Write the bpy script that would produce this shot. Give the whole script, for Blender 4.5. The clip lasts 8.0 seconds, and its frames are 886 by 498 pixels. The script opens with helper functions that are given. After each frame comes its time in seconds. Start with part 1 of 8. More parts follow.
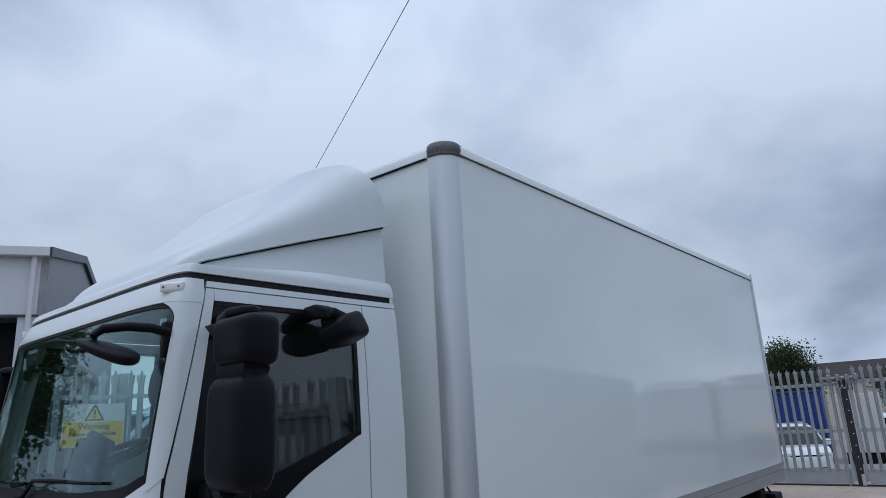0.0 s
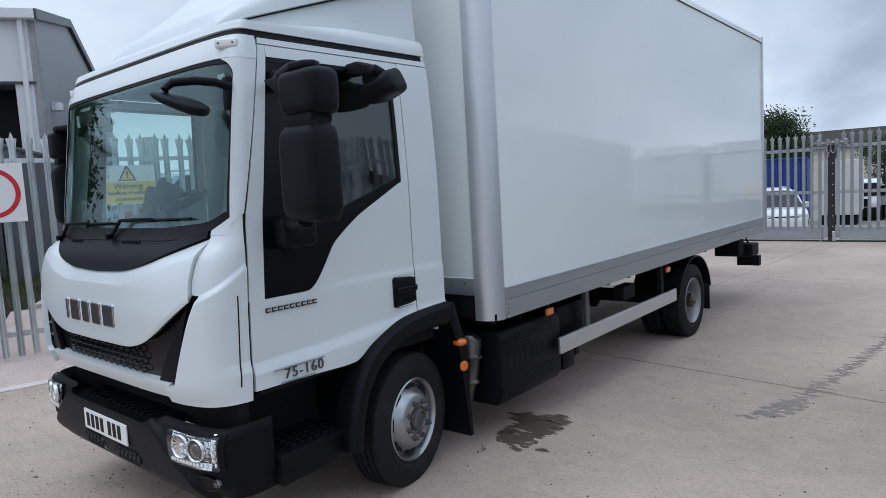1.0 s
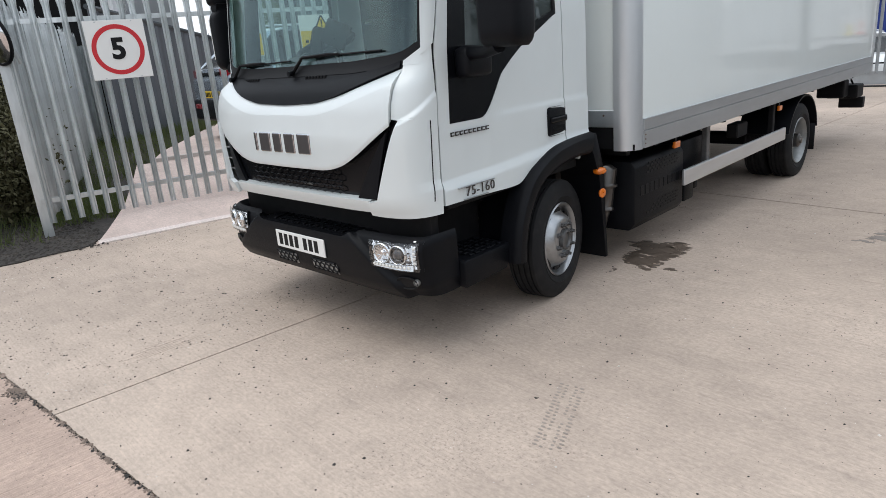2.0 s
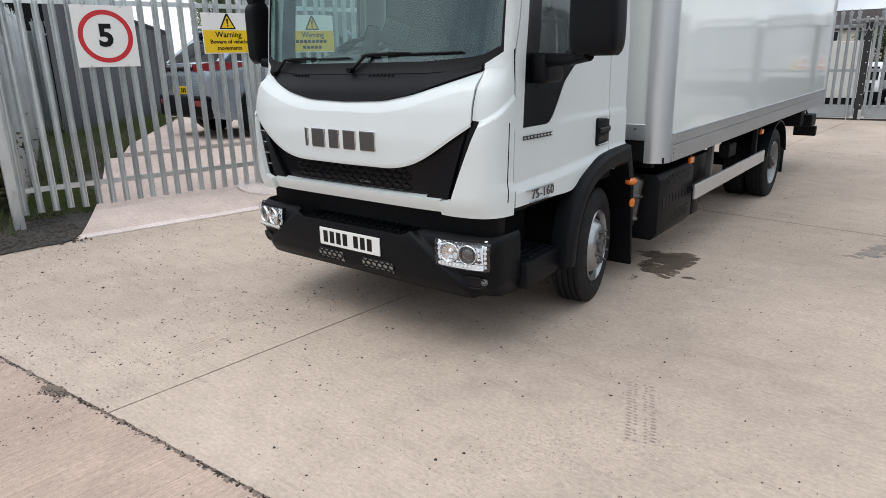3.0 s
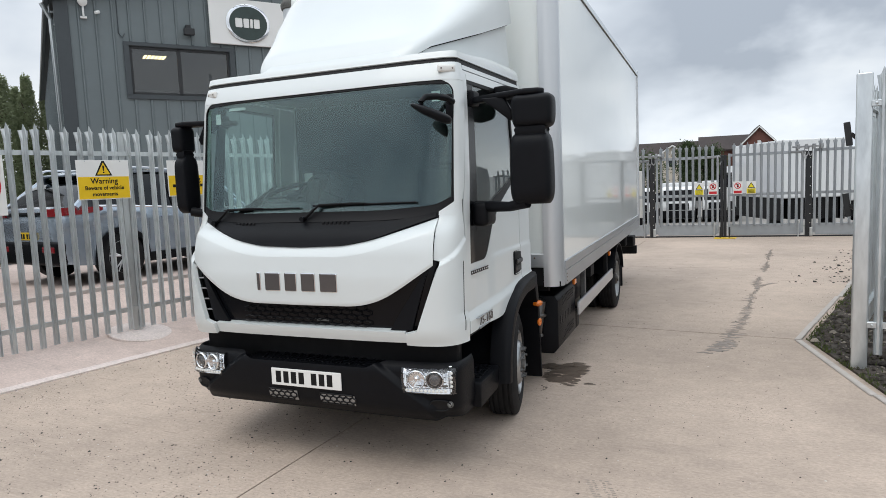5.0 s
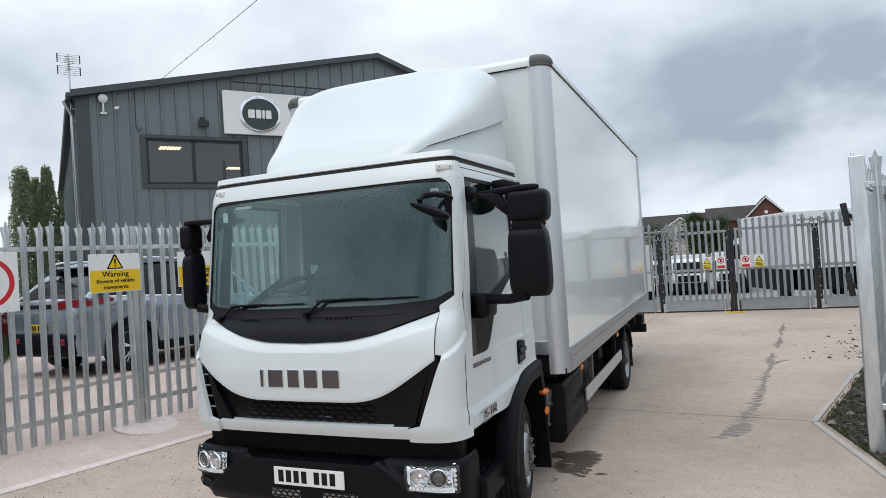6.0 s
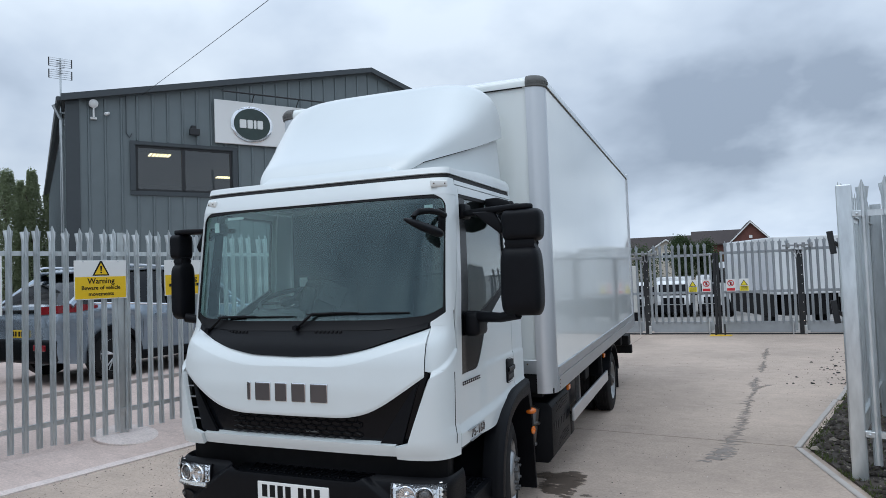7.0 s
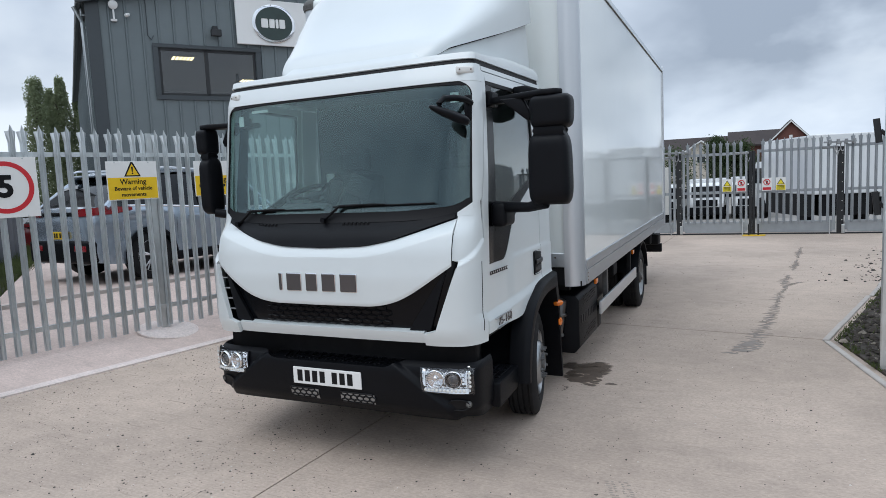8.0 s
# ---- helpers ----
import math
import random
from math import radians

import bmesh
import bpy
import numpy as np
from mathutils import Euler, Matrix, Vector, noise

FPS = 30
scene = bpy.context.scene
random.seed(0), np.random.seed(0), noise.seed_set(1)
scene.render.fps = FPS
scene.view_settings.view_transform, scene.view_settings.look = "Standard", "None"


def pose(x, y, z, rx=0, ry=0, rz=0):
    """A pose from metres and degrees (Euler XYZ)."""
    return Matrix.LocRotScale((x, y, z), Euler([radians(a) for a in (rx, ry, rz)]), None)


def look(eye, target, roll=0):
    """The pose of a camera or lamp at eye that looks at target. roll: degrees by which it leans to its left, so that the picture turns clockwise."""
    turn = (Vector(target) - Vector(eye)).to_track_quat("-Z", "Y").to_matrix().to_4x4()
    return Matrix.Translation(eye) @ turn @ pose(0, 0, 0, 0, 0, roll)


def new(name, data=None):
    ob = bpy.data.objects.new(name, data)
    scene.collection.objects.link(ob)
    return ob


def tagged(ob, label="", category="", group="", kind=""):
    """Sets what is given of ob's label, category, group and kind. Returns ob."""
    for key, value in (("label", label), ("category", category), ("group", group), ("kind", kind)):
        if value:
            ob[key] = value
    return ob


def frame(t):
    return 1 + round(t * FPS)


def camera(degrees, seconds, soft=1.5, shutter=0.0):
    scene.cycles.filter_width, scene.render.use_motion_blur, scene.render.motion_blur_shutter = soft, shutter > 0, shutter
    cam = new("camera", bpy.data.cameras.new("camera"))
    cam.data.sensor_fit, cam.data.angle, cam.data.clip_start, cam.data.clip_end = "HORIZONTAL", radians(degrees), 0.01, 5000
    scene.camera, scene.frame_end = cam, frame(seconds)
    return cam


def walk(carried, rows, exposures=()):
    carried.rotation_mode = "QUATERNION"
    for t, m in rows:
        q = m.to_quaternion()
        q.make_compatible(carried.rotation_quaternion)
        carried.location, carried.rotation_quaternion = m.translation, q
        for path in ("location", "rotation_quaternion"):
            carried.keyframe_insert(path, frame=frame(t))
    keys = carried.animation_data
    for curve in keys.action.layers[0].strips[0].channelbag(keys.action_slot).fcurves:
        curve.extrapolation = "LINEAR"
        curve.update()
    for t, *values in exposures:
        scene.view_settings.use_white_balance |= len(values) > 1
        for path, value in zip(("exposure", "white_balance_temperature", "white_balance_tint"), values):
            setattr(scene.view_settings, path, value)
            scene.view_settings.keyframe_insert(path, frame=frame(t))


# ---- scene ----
cam = camera(68.3, 8.0, soft=0.6)

PATH = [
    (0, (3.529, -1.088, 1.817), (2.327, 0.43, 2.319), -3.1),
    (0.3, (3.489, -1.179, 1.806), (2.290, 0.403, 2.057), -2.2),
    (0.5, (3.474, -1.246, 1.795), (2.274, 0.351, 1.924), -1.6),
    (0.8, (3.523, -1.359, 1.738), (2.296, 0.219, 1.688), -2.1),
    (1, (3.55, -1.452, 1.720), (2.299, 0.097, 1.531), -3.2),
    (1.2, (3.545, -1.568, 1.691), (2.322, -0.005, 1.441), -2.8),
    (1.5, (3.504, -1.822, 1.65), (2.286, -0.284, 1.262), -4.3),
    (1.8, (3.415, -2.052, 1.632), (2.122, -0.618, 1.11), -5.2),
    (2, (3.323, -2.154, 1.618), (1.989, -0.782, 1.035), -5.0),
    (2.2, (3.206, -2.251, 1.62), (1.912, -0.819, 1.093), -2.0),
    (3.3, (2.592, -2.834, 1.603), (1.541, -1.221, 1.062), -2.8),
    (3.5, (2.462, -2.912, 1.599), (1.537, -1.187, 1.186), -2.6),
    (4, (2.285, -3.097, 1.621), (1.469, -1.331, 1.159), -1.2),
    (4.5, (2.228, -3.345, 1.688), (1.496, -1.528, 1.283), -2.6),
    (4.7, (2.254, -3.387, 1.71), (1.541, -1.545, 1.398), -2.7),
    (5.8, (2.356, -3.402, 1.836), (1.582, -1.558, 1.806), -3.1),
    (6, (2.373, -3.411, 1.851), (1.626, -1.556, 1.884), -3.7),
    (6.5, (2.353, -3.400, 1.872), (1.694, -1.514, 1.963), -2.2),
    (6.7, (2.346, -3.407, 1.868), (1.722, -1.510, 1.984), -2.1),
    (7, (2.342, -3.428, 1.861), (1.635, -1.559, 1.939), -2.1),
    (7.5, (2.331, -3.415, 1.815), (1.52, -1.588, 1.745), -2.4),
    (8, (2.339, -3.396, 1.767), (1.543, -1.573, 1.561), -2.7),
]
walk(cam, [(t, look(eye, target, roll)) for t, eye, target, roll in PATH],
     exposures=[(0.0, -0.57, 5750, 10), (0.5, -0.42, 5850, 10), (1.0, -0.12, 5950, 9), (1.5, 0.12, 6150, 9), (2.0, 0.22, 6700, 9), (3.5, 0.24, 6820, 9), (4.5, 0.21, 6850, 9),
                (5.8, 0.10, 6700, 8), (6.5, -0.05, 6250, 8), (7.0, -0.12, 6050, 7), (8.0, 0.0, 6250, 8)])

# ---------------------------------------------------------------- light
SUN_EL, SUN_AZ = radians(64), radians(200)
world = bpy.data.worlds.new("overcast_sky")
scene.world = world
world.use_nodes = True
wn, wl = world.node_tree.nodes, world.node_tree.links
wn.clear()
sky = wn.new("ShaderNodeTexSky")
sky.sky_type, sky.sun_disc = "NISHITA", False
sky.sun_elevation, sky.sun_rotation = SUN_EL, SUN_AZ
sky.air_density, sky.dust_density = 1.0, 2.0
coord = wn.new("ShaderNodeTexCoord")
# clouds lie on a plane overhead, so that they bunch up towards the horizon
sep = wn.new("ShaderNodeSeparateXYZ")
wl.new(coord.outputs["Generated"], sep.inputs[0])
lift = wn.new("ShaderNodeMath"); lift.operation = "MAXIMUM"; lift.inputs[1].default_value = 0.0
wl.new(sep.outputs["Z"], lift.inputs[0])
lift2 = wn.new("ShaderNodeMath"); lift2.operation = "ADD"; lift2.inputs[1].default_value = 0.55
wl.new(lift.outputs[0], lift2.inputs[0])
flat = wn.new("ShaderNodeVectorMath"); flat.operation = "DIVIDE"
wl.new(coord.outputs["Generated"], flat.inputs[0])
wl.new(lift2.outputs[0], flat.inputs[1])
big = wn.new("ShaderNodeTexNoise"); big.inputs["Scale"].default_value = 1.9; big.inputs["Detail"].default_value = 5; big.inputs["Roughness"].default_value = 0.45
big.inputs["Distortion"].default_value = 0.3
small = wn.new("ShaderNodeTexNoise"); small.inputs["Scale"].default_value = 6.5; small.inputs["Detail"].default_value = 4
wl.new(flat.outputs[0], big.inputs["Vector"]); wl.new(flat.outputs[0], small.inputs["Vector"])
both = wn.new("ShaderNodeMixRGB"); both.inputs[0].default_value = 0.22
wl.new(big.outputs["Fac"], both.inputs[1]); wl.new(small.outputs["Fac"], both.inputs[2])
# a heavier bank of cloud hangs low over the gates
away = wn.new("ShaderNodeVectorMath"); away.operation = "SUBTRACT"; away.inputs[1].default_value = (0.10, 0.975, 0.205)
wl.new(coord.outputs["Generated"], away.inputs[0])
spread = wn.new("ShaderNodeVectorMath"); spread.operation = "MULTIPLY"; spread.inputs[1].default_value = (5.2, 1.0, 13.0)
wl.new(away.outputs[0], spread.inputs[0])
ragged = wn.new("ShaderNodeVectorMath"); ragged.operation = "MULTIPLY_ADD"; ragged.inputs[1].default_value = (2.2, 2.2, 2.2)
wl.new(small.outputs["Color"], ragged.inputs[0]); wl.new(spread.outputs[0], ragged.inputs[2])
centred = wn.new("ShaderNodeVectorMath"); centred.operation = "SUBTRACT"; centred.inputs[1].default_value = (1.1, 1.1, 1.1)
wl.new(ragged.outputs[0], centred.inputs[0])
far_off = wn.new("ShaderNodeVectorMath"); far_off.operation = "LENGTH"
wl.new(centred.outputs[0], far_off.inputs[0])
bank = wn.new("ShaderNodeMapRange"); bank.interpolation_type = "SMOOTHSTEP"
bank.inputs[1].default_value, bank.inputs[2].default_value, bank.inputs[3].default_value, bank.inputs[4].default_value = 0.25, 1.35, 0.11, 0.0
wl.new(far_off.outputs["Value"], bank.inputs[0])
thick = wn.new("ShaderNodeMath"); thick.operation = "SUBTRACT"
wl.new(both.outputs[0], thick.inputs[0]); wl.new(bank.outputs[0], thick.inputs[1])
# thinner, brighter cloud low beside the office
aside = wn.new("ShaderNodeVectorMath"); aside.operation = "DISTANCE"; aside.inputs[1].default_value = (-0.83, 0.53, 0.20)
wl.new(coord.outputs["Generated"], aside.inputs[0])
bright = wn.new("ShaderNodeMapRange"); bright.interpolation_type = "SMOOTHSTEP"
bright.inputs[1].default_value, bright.inputs[2].default_value, bright.inputs[3].default_value, bright.inputs[4].default_value = 0.10, 0.62, 0.13, 0.0
wl.new(aside.outputs["Value"], bright.inputs[0])
thin = wn.new("ShaderNodeMath"); thin.operation = "ADD"
wl.new(thick.outputs[0], thin.inputs[0]); wl.new(bright.outputs[0], thin.inputs[1])
ramp = wn.new("ShaderNodeValToRGB")
ramp.color_ramp.elements[0].position, ramp.color_ramp.elements[0].color = 0.36, (0.40, 0.46, 0.56, 1)
ramp.color_ramp.elements[1].position, ramp.color_ramp.elements[1].color = 0.62, (0.86, 0.92, 1.0, 1)
mid = ramp.color_ramp.elements.new(0.48); mid.color = (0.64, 0.71, 0.82, 1)
wl.new(thin.outputs[0], ramp.inputs[0])
bg_sky = wn.new("ShaderNodeBackground"); bg_sky.inputs[1].default_value = 0.08
# an overcast dome: brightest overhead, dimmer towards the horizon
dome = wn.new("ShaderNodeMapRange")
dome.inputs[1].default_value, dome.inputs[2].default_value, dome.inputs[3].default_value, dome.inputs[4].default_value = 0.0, 1.0, 0.95, 2.4
lift3 = wn.new("ShaderNodeMath"); lift3.operation = "POWER"; lift3.inputs[1].default_value = 2.0
wl.new(lift.outputs[0], lift3.inputs[0])
wl.new(lift3.outputs[0], dome.inputs[0])
bg_cloud = wn.new("ShaderNodeBackground")
haze = wn.new("ShaderNodeMapRange")
haze.inputs[1].default_value, haze.inputs[2].default_value, haze.inputs[3].default_value, haze.inputs[4].default_value = 0.0, 0.14, 0.40, 0.0
wl.new(lift.outputs[0], haze.inputs[0])
total = wn.new("ShaderNodeMath"); total.operation = "ADD"
wl.new(dome.outputs[0], total.inputs[0]); wl.new(haze.outputs[0], total.inputs[1])
wl.new(total.outputs[0], bg_cloud.inputs[1])
wl.new(sky.outputs[0], bg_sky.inputs[0]); wl.new(ramp.outputs[0], bg_cloud.inputs[0])
mixw = wn.new("ShaderNodeMixShader"); mixw.inputs[0].default_value = 0.9
wl.new(bg_sky.outputs[0], mixw.inputs[1]); wl.new(bg_cloud.outputs[0], mixw.inputs[2])
wout = wn.new("ShaderNodeOutputWorld")
wl.new(mixw.outputs[0], wout.inputs[0])

sun = new("sun", bpy.data.lights.new("sun", "SUN"))
sun.data.energy, sun.data.angle, sun.data.color = 0.68, radians(38), (1.0, 0.96, 0.9)
sun.matrix_basis = look((0, 0, 0), (-math.sin(SUN_AZ) * math.cos(SUN_EL), -math.cos(SUN_AZ) * math.cos(SUN_EL), -math.sin(SUN_EL)))


# ---------------------------------------------------------------- materials
def mat(name, base, rough=0.5, metal=0.0, coat=0.0, var=0.0, scale=8.0, bump=0.0, bump_scale=60.0, dirt=0.0, dirt_col=(0.12, 0.1, 0.08),
        dirt_scale=2.0, per_piece=0.0, stretch=(1, 1, 1), rough_var=0.0, spec=0.5):
    """Principled material with grain at two scales, patchy dirt, a fine relief and a little change from piece to piece."""
    m = bpy.data.materials.new(name)
    m.use_nodes = True
    n, l = m.node_tree.nodes, m.node_tree.links
    b = n["Principled BSDF"]
    b.inputs["Roughness"].default_value, b.inputs["Metallic"].default_value = rough, metal
    b.inputs["Specular IOR Level"].default_value = spec
    b.inputs["Coat Weight"].default_value, b.inputs["Coat Roughness"].default_value = coat, 0.04
    tc, mp = n.new("ShaderNodeTexCoord"), n.new("ShaderNodeMapping")
    mp.inputs["Scale"].default_value = stretch
    l.new(tc.outputs["Object"], mp.inputs[0])
    col = n.new("ShaderNodeRGB"); col.outputs[0].default_value = (*base, 1)
    out = col.outputs[0]
    if var:
        t1, t2 = n.new("ShaderNodeTexNoise"), n.new("ShaderNodeTexNoise")
        t1.inputs["Scale"].default_value, t1.inputs["Detail"].default_value = scale, 6
        t2.inputs["Scale"].default_value, t2.inputs["Detail"].default_value = scale * 0.13, 3
        l.new(mp.outputs[0], t1.inputs["Vector"]); l.new(mp.outputs[0], t2.inputs["Vector"])
        add = n.new("ShaderNodeMath"); add.operation = "ADD"
        l.new(t1.outputs["Fac"], add.inputs[0]); l.new(t2.outputs["Fac"], add.inputs[1])
        mr = n.new("ShaderNodeMapRange")
        mr.inputs[1].default_value, mr.inputs[2].default_value = 0.6, 1.4
        mr.inputs[3].default_value, mr.inputs[4].default_value = 1 - var, 1 + var
        l.new(add.outputs[0], mr.inputs[0])
        mul = n.new("ShaderNodeVectorMath"); mul.operation = "SCALE"
        l.new(out, mul.inputs[0]); l.new(mr.outputs[0], mul.inputs["Scale"])
        out = mul.outputs[0]
        if rough_var:
            rr = n.new("ShaderNodeMapRange")
            rr.inputs[1].default_value, rr.inputs[2].default_value = 0.6, 1.4
            rr.inputs[3].default_value, rr.inputs[4].default_value = rough - rough_var, rough + rough_var
            l.new(add.outputs[0], rr.inputs[0]); l.new(rr.outputs[0], b.inputs["Roughness"])
    if per_piece:
        oi, pr = n.new("ShaderNodeObjectInfo"), n.new("ShaderNodeMapRange")
        pr.inputs[3].default_value, pr.inputs[4].default_value = 1 - per_piece, 1 + per_piece
        l.new(oi.outputs["Random"], pr.inputs[0])
        mul2 = n.new("ShaderNodeVectorMath"); mul2.operation = "SCALE"
        l.new(out, mul2.inputs[0]); l.new(pr.outputs[0], mul2.inputs["Scale"])
        out = mul2.outputs[0]
    if dirt:
        t3 = n.new("ShaderNodeTexNoise")
        t3.inputs["Scale"].default_value, t3.inputs["Detail"].default_value, t3.inputs["Roughness"].default_value = dirt_scale, 8, 0.65
        l.new(mp.outputs[0], t3.inputs["Vector"])
        r3 = n.new("ShaderNodeMapRange")
        r3.inputs[1].default_value, r3.inputs[2].default_value, r3.inputs[3].default_value, r3.inputs[4].default_value = 0.5, 0.75, 0, dirt
        l.new(t3.outputs["Fac"], r3.inputs[0])
        mx = n.new("ShaderNodeMixRGB"); mx.inputs[2].default_value = (*dirt_col, 1)
        l.new(r3.outputs[0], mx.inputs[0]); l.new(out, mx.inputs[1])
        out = mx.outputs[0]
    l.new(out, b.inputs["Base Color"])
    if bump:
        t4, bp = n.new("ShaderNodeTexNoise"), n.new("ShaderNodeBump")
        t4.inputs["Scale"].default_value, t4.inputs["Detail"].default_value = bump_scale, 4
        bp.inputs["Strength"].default_value, bp.inputs["Distance"].default_value = bump, 0.01
        l.new(mp.outputs[0], t4.inputs["Vector"]); l.new(t4.outputs["Fac"], bp.inputs["Height"])
        l.new(bp.outputs[0], b.inputs["Normal"])
    return m


def glass_mat(name, tint, ior=1.5, rough=0.0, sheen=(1, 1, 1)):
    m = bpy.data.materials.new(name)
    m.use_nodes = True
    n, l = m.node_tree.nodes, m.node_tree.links
    n.clear()
    tr, gl, lw, pw, mr, mx, out = (n.new("ShaderNode" + k) for k in ("BsdfTransparent", "BsdfGlossy", "LayerWeight", "Math", "MapRange", "MixShader", "OutputMaterial"))
    tr.inputs[0].default_value = (*tint, 1)
    gl.inputs["Roughness"].default_value = rough
    gl.inputs[0].default_value = (*sheen, 1)
    pw.operation, pw.inputs[1].default_value = "POWER", 5.0
    mr.inputs[3].default_value, mr.inputs[4].default_value = ((ior - 1) / (ior + 1)) ** 2, 1.0
    l.new(lw.outputs["Facing"], pw.inputs[0]); l.new(pw.outputs[0], mr.inputs[0])
    l.new(mr.outputs[0], mx.inputs[0]); l.new(tr.outputs[0], mx.inputs[1]); l.new(gl.outputs[0], mx.inputs[2])
    l.new(mx.outputs[0], out.inputs[0])
    return m


def lamp_mat(name, colour, strength):
    m = bpy.data.materials.new(name)
    m.use_nodes = True
    b = m.node_tree.nodes["Principled BSDF"]
    b.inputs["Base Color"].default_value = (*colour, 1)
    b.inputs["Emission Color"].default_value, b.inputs["Emission Strength"].default_value = (*colour, 1), strength
    return m


WHITE = mat("white_cab_paint", (0.665, 0.705, 0.705), 0.30, coat=0.5, var=0.02, scale=3, dirt=0.06, dirt_col=(0.5, 0.48, 0.44))
PANEL = mat("white_box_panel", (0.785, 0.825, 0.81), 0.075, coat=0.5, var=0.02, scale=1.2, dirt=0.08, dirt_col=(0.55, 0.54, 0.51), bump=0.02, bump_scale=3)
ALU = mat("brushed_aluminium", (0.62, 0.64, 0.66), 0.36, metal=0.85, var=0.08, scale=14, stretch=(1, 0.15, 1), dirt=0.25, dirt_col=(0.3, 0.3, 0.3), dirt_scale=5)
RAILALU = mat("dull_rail_aluminium", (0.43, 0.45, 0.47), 0.42, metal=0.8, var=0.1, scale=14, stretch=(1, 0.15, 1), dirt=0.3, dirt_col=(0.22, 0.22, 0.22), dirt_scale=4)
ALUPOST = mat("aluminium_post", (0.62, 0.64, 0.66), 0.42, metal=0.8, var=0.05, scale=10, stretch=(1, 1, 0.1))
BLACK = mat("black_plastic", (0.0040, 0.0045, 0.0062), 0.46, var=0.25, scale=20, bump=0.10, bump_scale=400, dirt=0.04, dirt_col=(0.022, 0.021, 0.021), dirt_scale=3, spec=0.15)
GLOSS = mat("black_gloss_plastic", (0.004, 0.0045, 0.006), 0.2, var=0.1, spec=0.2)
DARK = mat("dark_chassis_steel", (0.006, 0.006, 0.007), 0.65, var=0.4, scale=12, dirt=0.3, dirt_col=(0.03, 0.026, 0.022), dirt_scale=4, spec=0.2)
RUBBER = mat("tyre_rubber", (0.010, 0.010, 0.011), 0.75, var=0.25, scale=14, bump=0.1, bump_scale=120, dirt=0.3, dirt_col=(0.055, 0.05, 0.045), dirt_scale=5, spec=0.25)
RIM = mat("painted_steel_rim", (0.36, 0.37, 0.38), 0.30, metal=0.85, var=0.25, scale=18, dirt=0.75, dirt_col=(0.10, 0.09, 0.08), dirt_scale=9)
HUBSTEEL = mat("dull_hub_steel", (0.12, 0.12, 0.12), 0.5, metal=0.6, var=0.3, scale=25, dirt=0.5, dirt_col=(0.10, 0.085, 0.075), dirt_scale=14)
WORNRIM = mat("worn_steel_rim", (0.27, 0.28, 0.28), 0.42, metal=0.5, var=0.3, scale=14, dirt=0.5, dirt_col=(0.16, 0.13, 0.11), dirt_scale=7)
RUST = mat("rusty_hub_steel", (0.16, 0.12, 0.10), 0.7, metal=0.3, var=0.3, scale=40, dirt=0.5, dirt_col=(0.30, 0.16, 0.08), dirt_scale=20)
CHROME = mat("chrome", (0.75, 0.76, 0.78), 0.12, metal=1.0)
LOGOMETAL = mat("dark_chrome_badge", (0.13, 0.12, 0.12), 0.25, metal=0.6)
REFLECTOR = mat("lamp_reflector", (0.80, 0.81, 0.82), 0.07, metal=1.0)
SMOKE = mat("dark_lamp_core", (0.05, 0.052, 0.056), 0.1, coat=1.0)
CAP = mat("grey_corner_cap", (0.10, 0.10, 0.095), 0.6, var=0.2, scale=20, dirt=0.4, dirt_col=(0.2, 0.2, 0.18), dirt_scale=14)
ORANGE = mat("orange_lens", (0.72, 0.17, 0.012), 0.25, coat=0.5)
CLEARLENS = mat("clear_lens", (0.75, 0.75, 0.72), 0.2, coat=0.8)
REDLENS = mat("red_lens", (0.24, 0.006, 0.012), 0.15, coat=0.8)
YELLOWPLATE = mat("yellow_plate", (0.75, 0.50, 0.02), 0.4)
WHITEPLATE = mat("white_plate", (0.78, 0.78, 0.76), 0.35)
INK = mat("black_print", (0.008, 0.008, 0.009), 0.5, spec=0.2)
REDINK = mat("red_print", (0.55, 0.02, 0.03), 0.45)
YELLOWINK = mat("yellow_print", (0.80, 0.52, 0.005), 0.45, dirt=0.1)
GLASS = glass_mat("clear_glass", (0.86, 0.92, 0.915), 1.60)
LAMPGLASS = glass_mat("lamp_cover_glass", (0.98, 0.98, 0.98))
WSGLASS = glass_mat("windscreen_glass", (0.82, 0.92, 0.905), 1.72, 0.0, (0.84, 0.98, 1.0))
CABIN = mat("grey_cab_trim", (0.030, 0.037, 0.040), 0.7, var=0.2, scale=20)
SEAT = mat("grey_seat_cloth", (0.018, 0.020, 0.023), 0.9, var=0.3, scale=60)
GALV = mat("galvanised_steel", (0.60, 0.63, 0.64), 0.32, metal=0.7, var=0.25, scale=16, stretch=(1, 1, 0.25), dirt=0.35, dirt_col=(0.27, 0.285, 0.29), dirt_scale=7, per_piece=0.14)
GATESTEEL = mat("grey_gate_steel", (0.37, 0.395, 0.415), 0.5, metal=0.3, var=0.12, scale=6, per_piece=0.07)
BLACKSTEEL = mat("black_gate_steel", (0.016, 0.017, 0.019), 0.45, var=0.2)
SILENCER = mat("stained_silencer_steel", (0.095, 0.09, 0.086), 0.30, metal=0.8, var=0.3, scale=12, dirt=0.6, dirt_col=(0.10, 0.085, 0.07), dirt_scale=6)


# ---------------------------------------------------------------- mesh helpers
def thing(name, m, label, category, group="", kind=""):
    e = new(name)
    e.matrix_basis = m
    return tagged(e, label, category, group, kind)


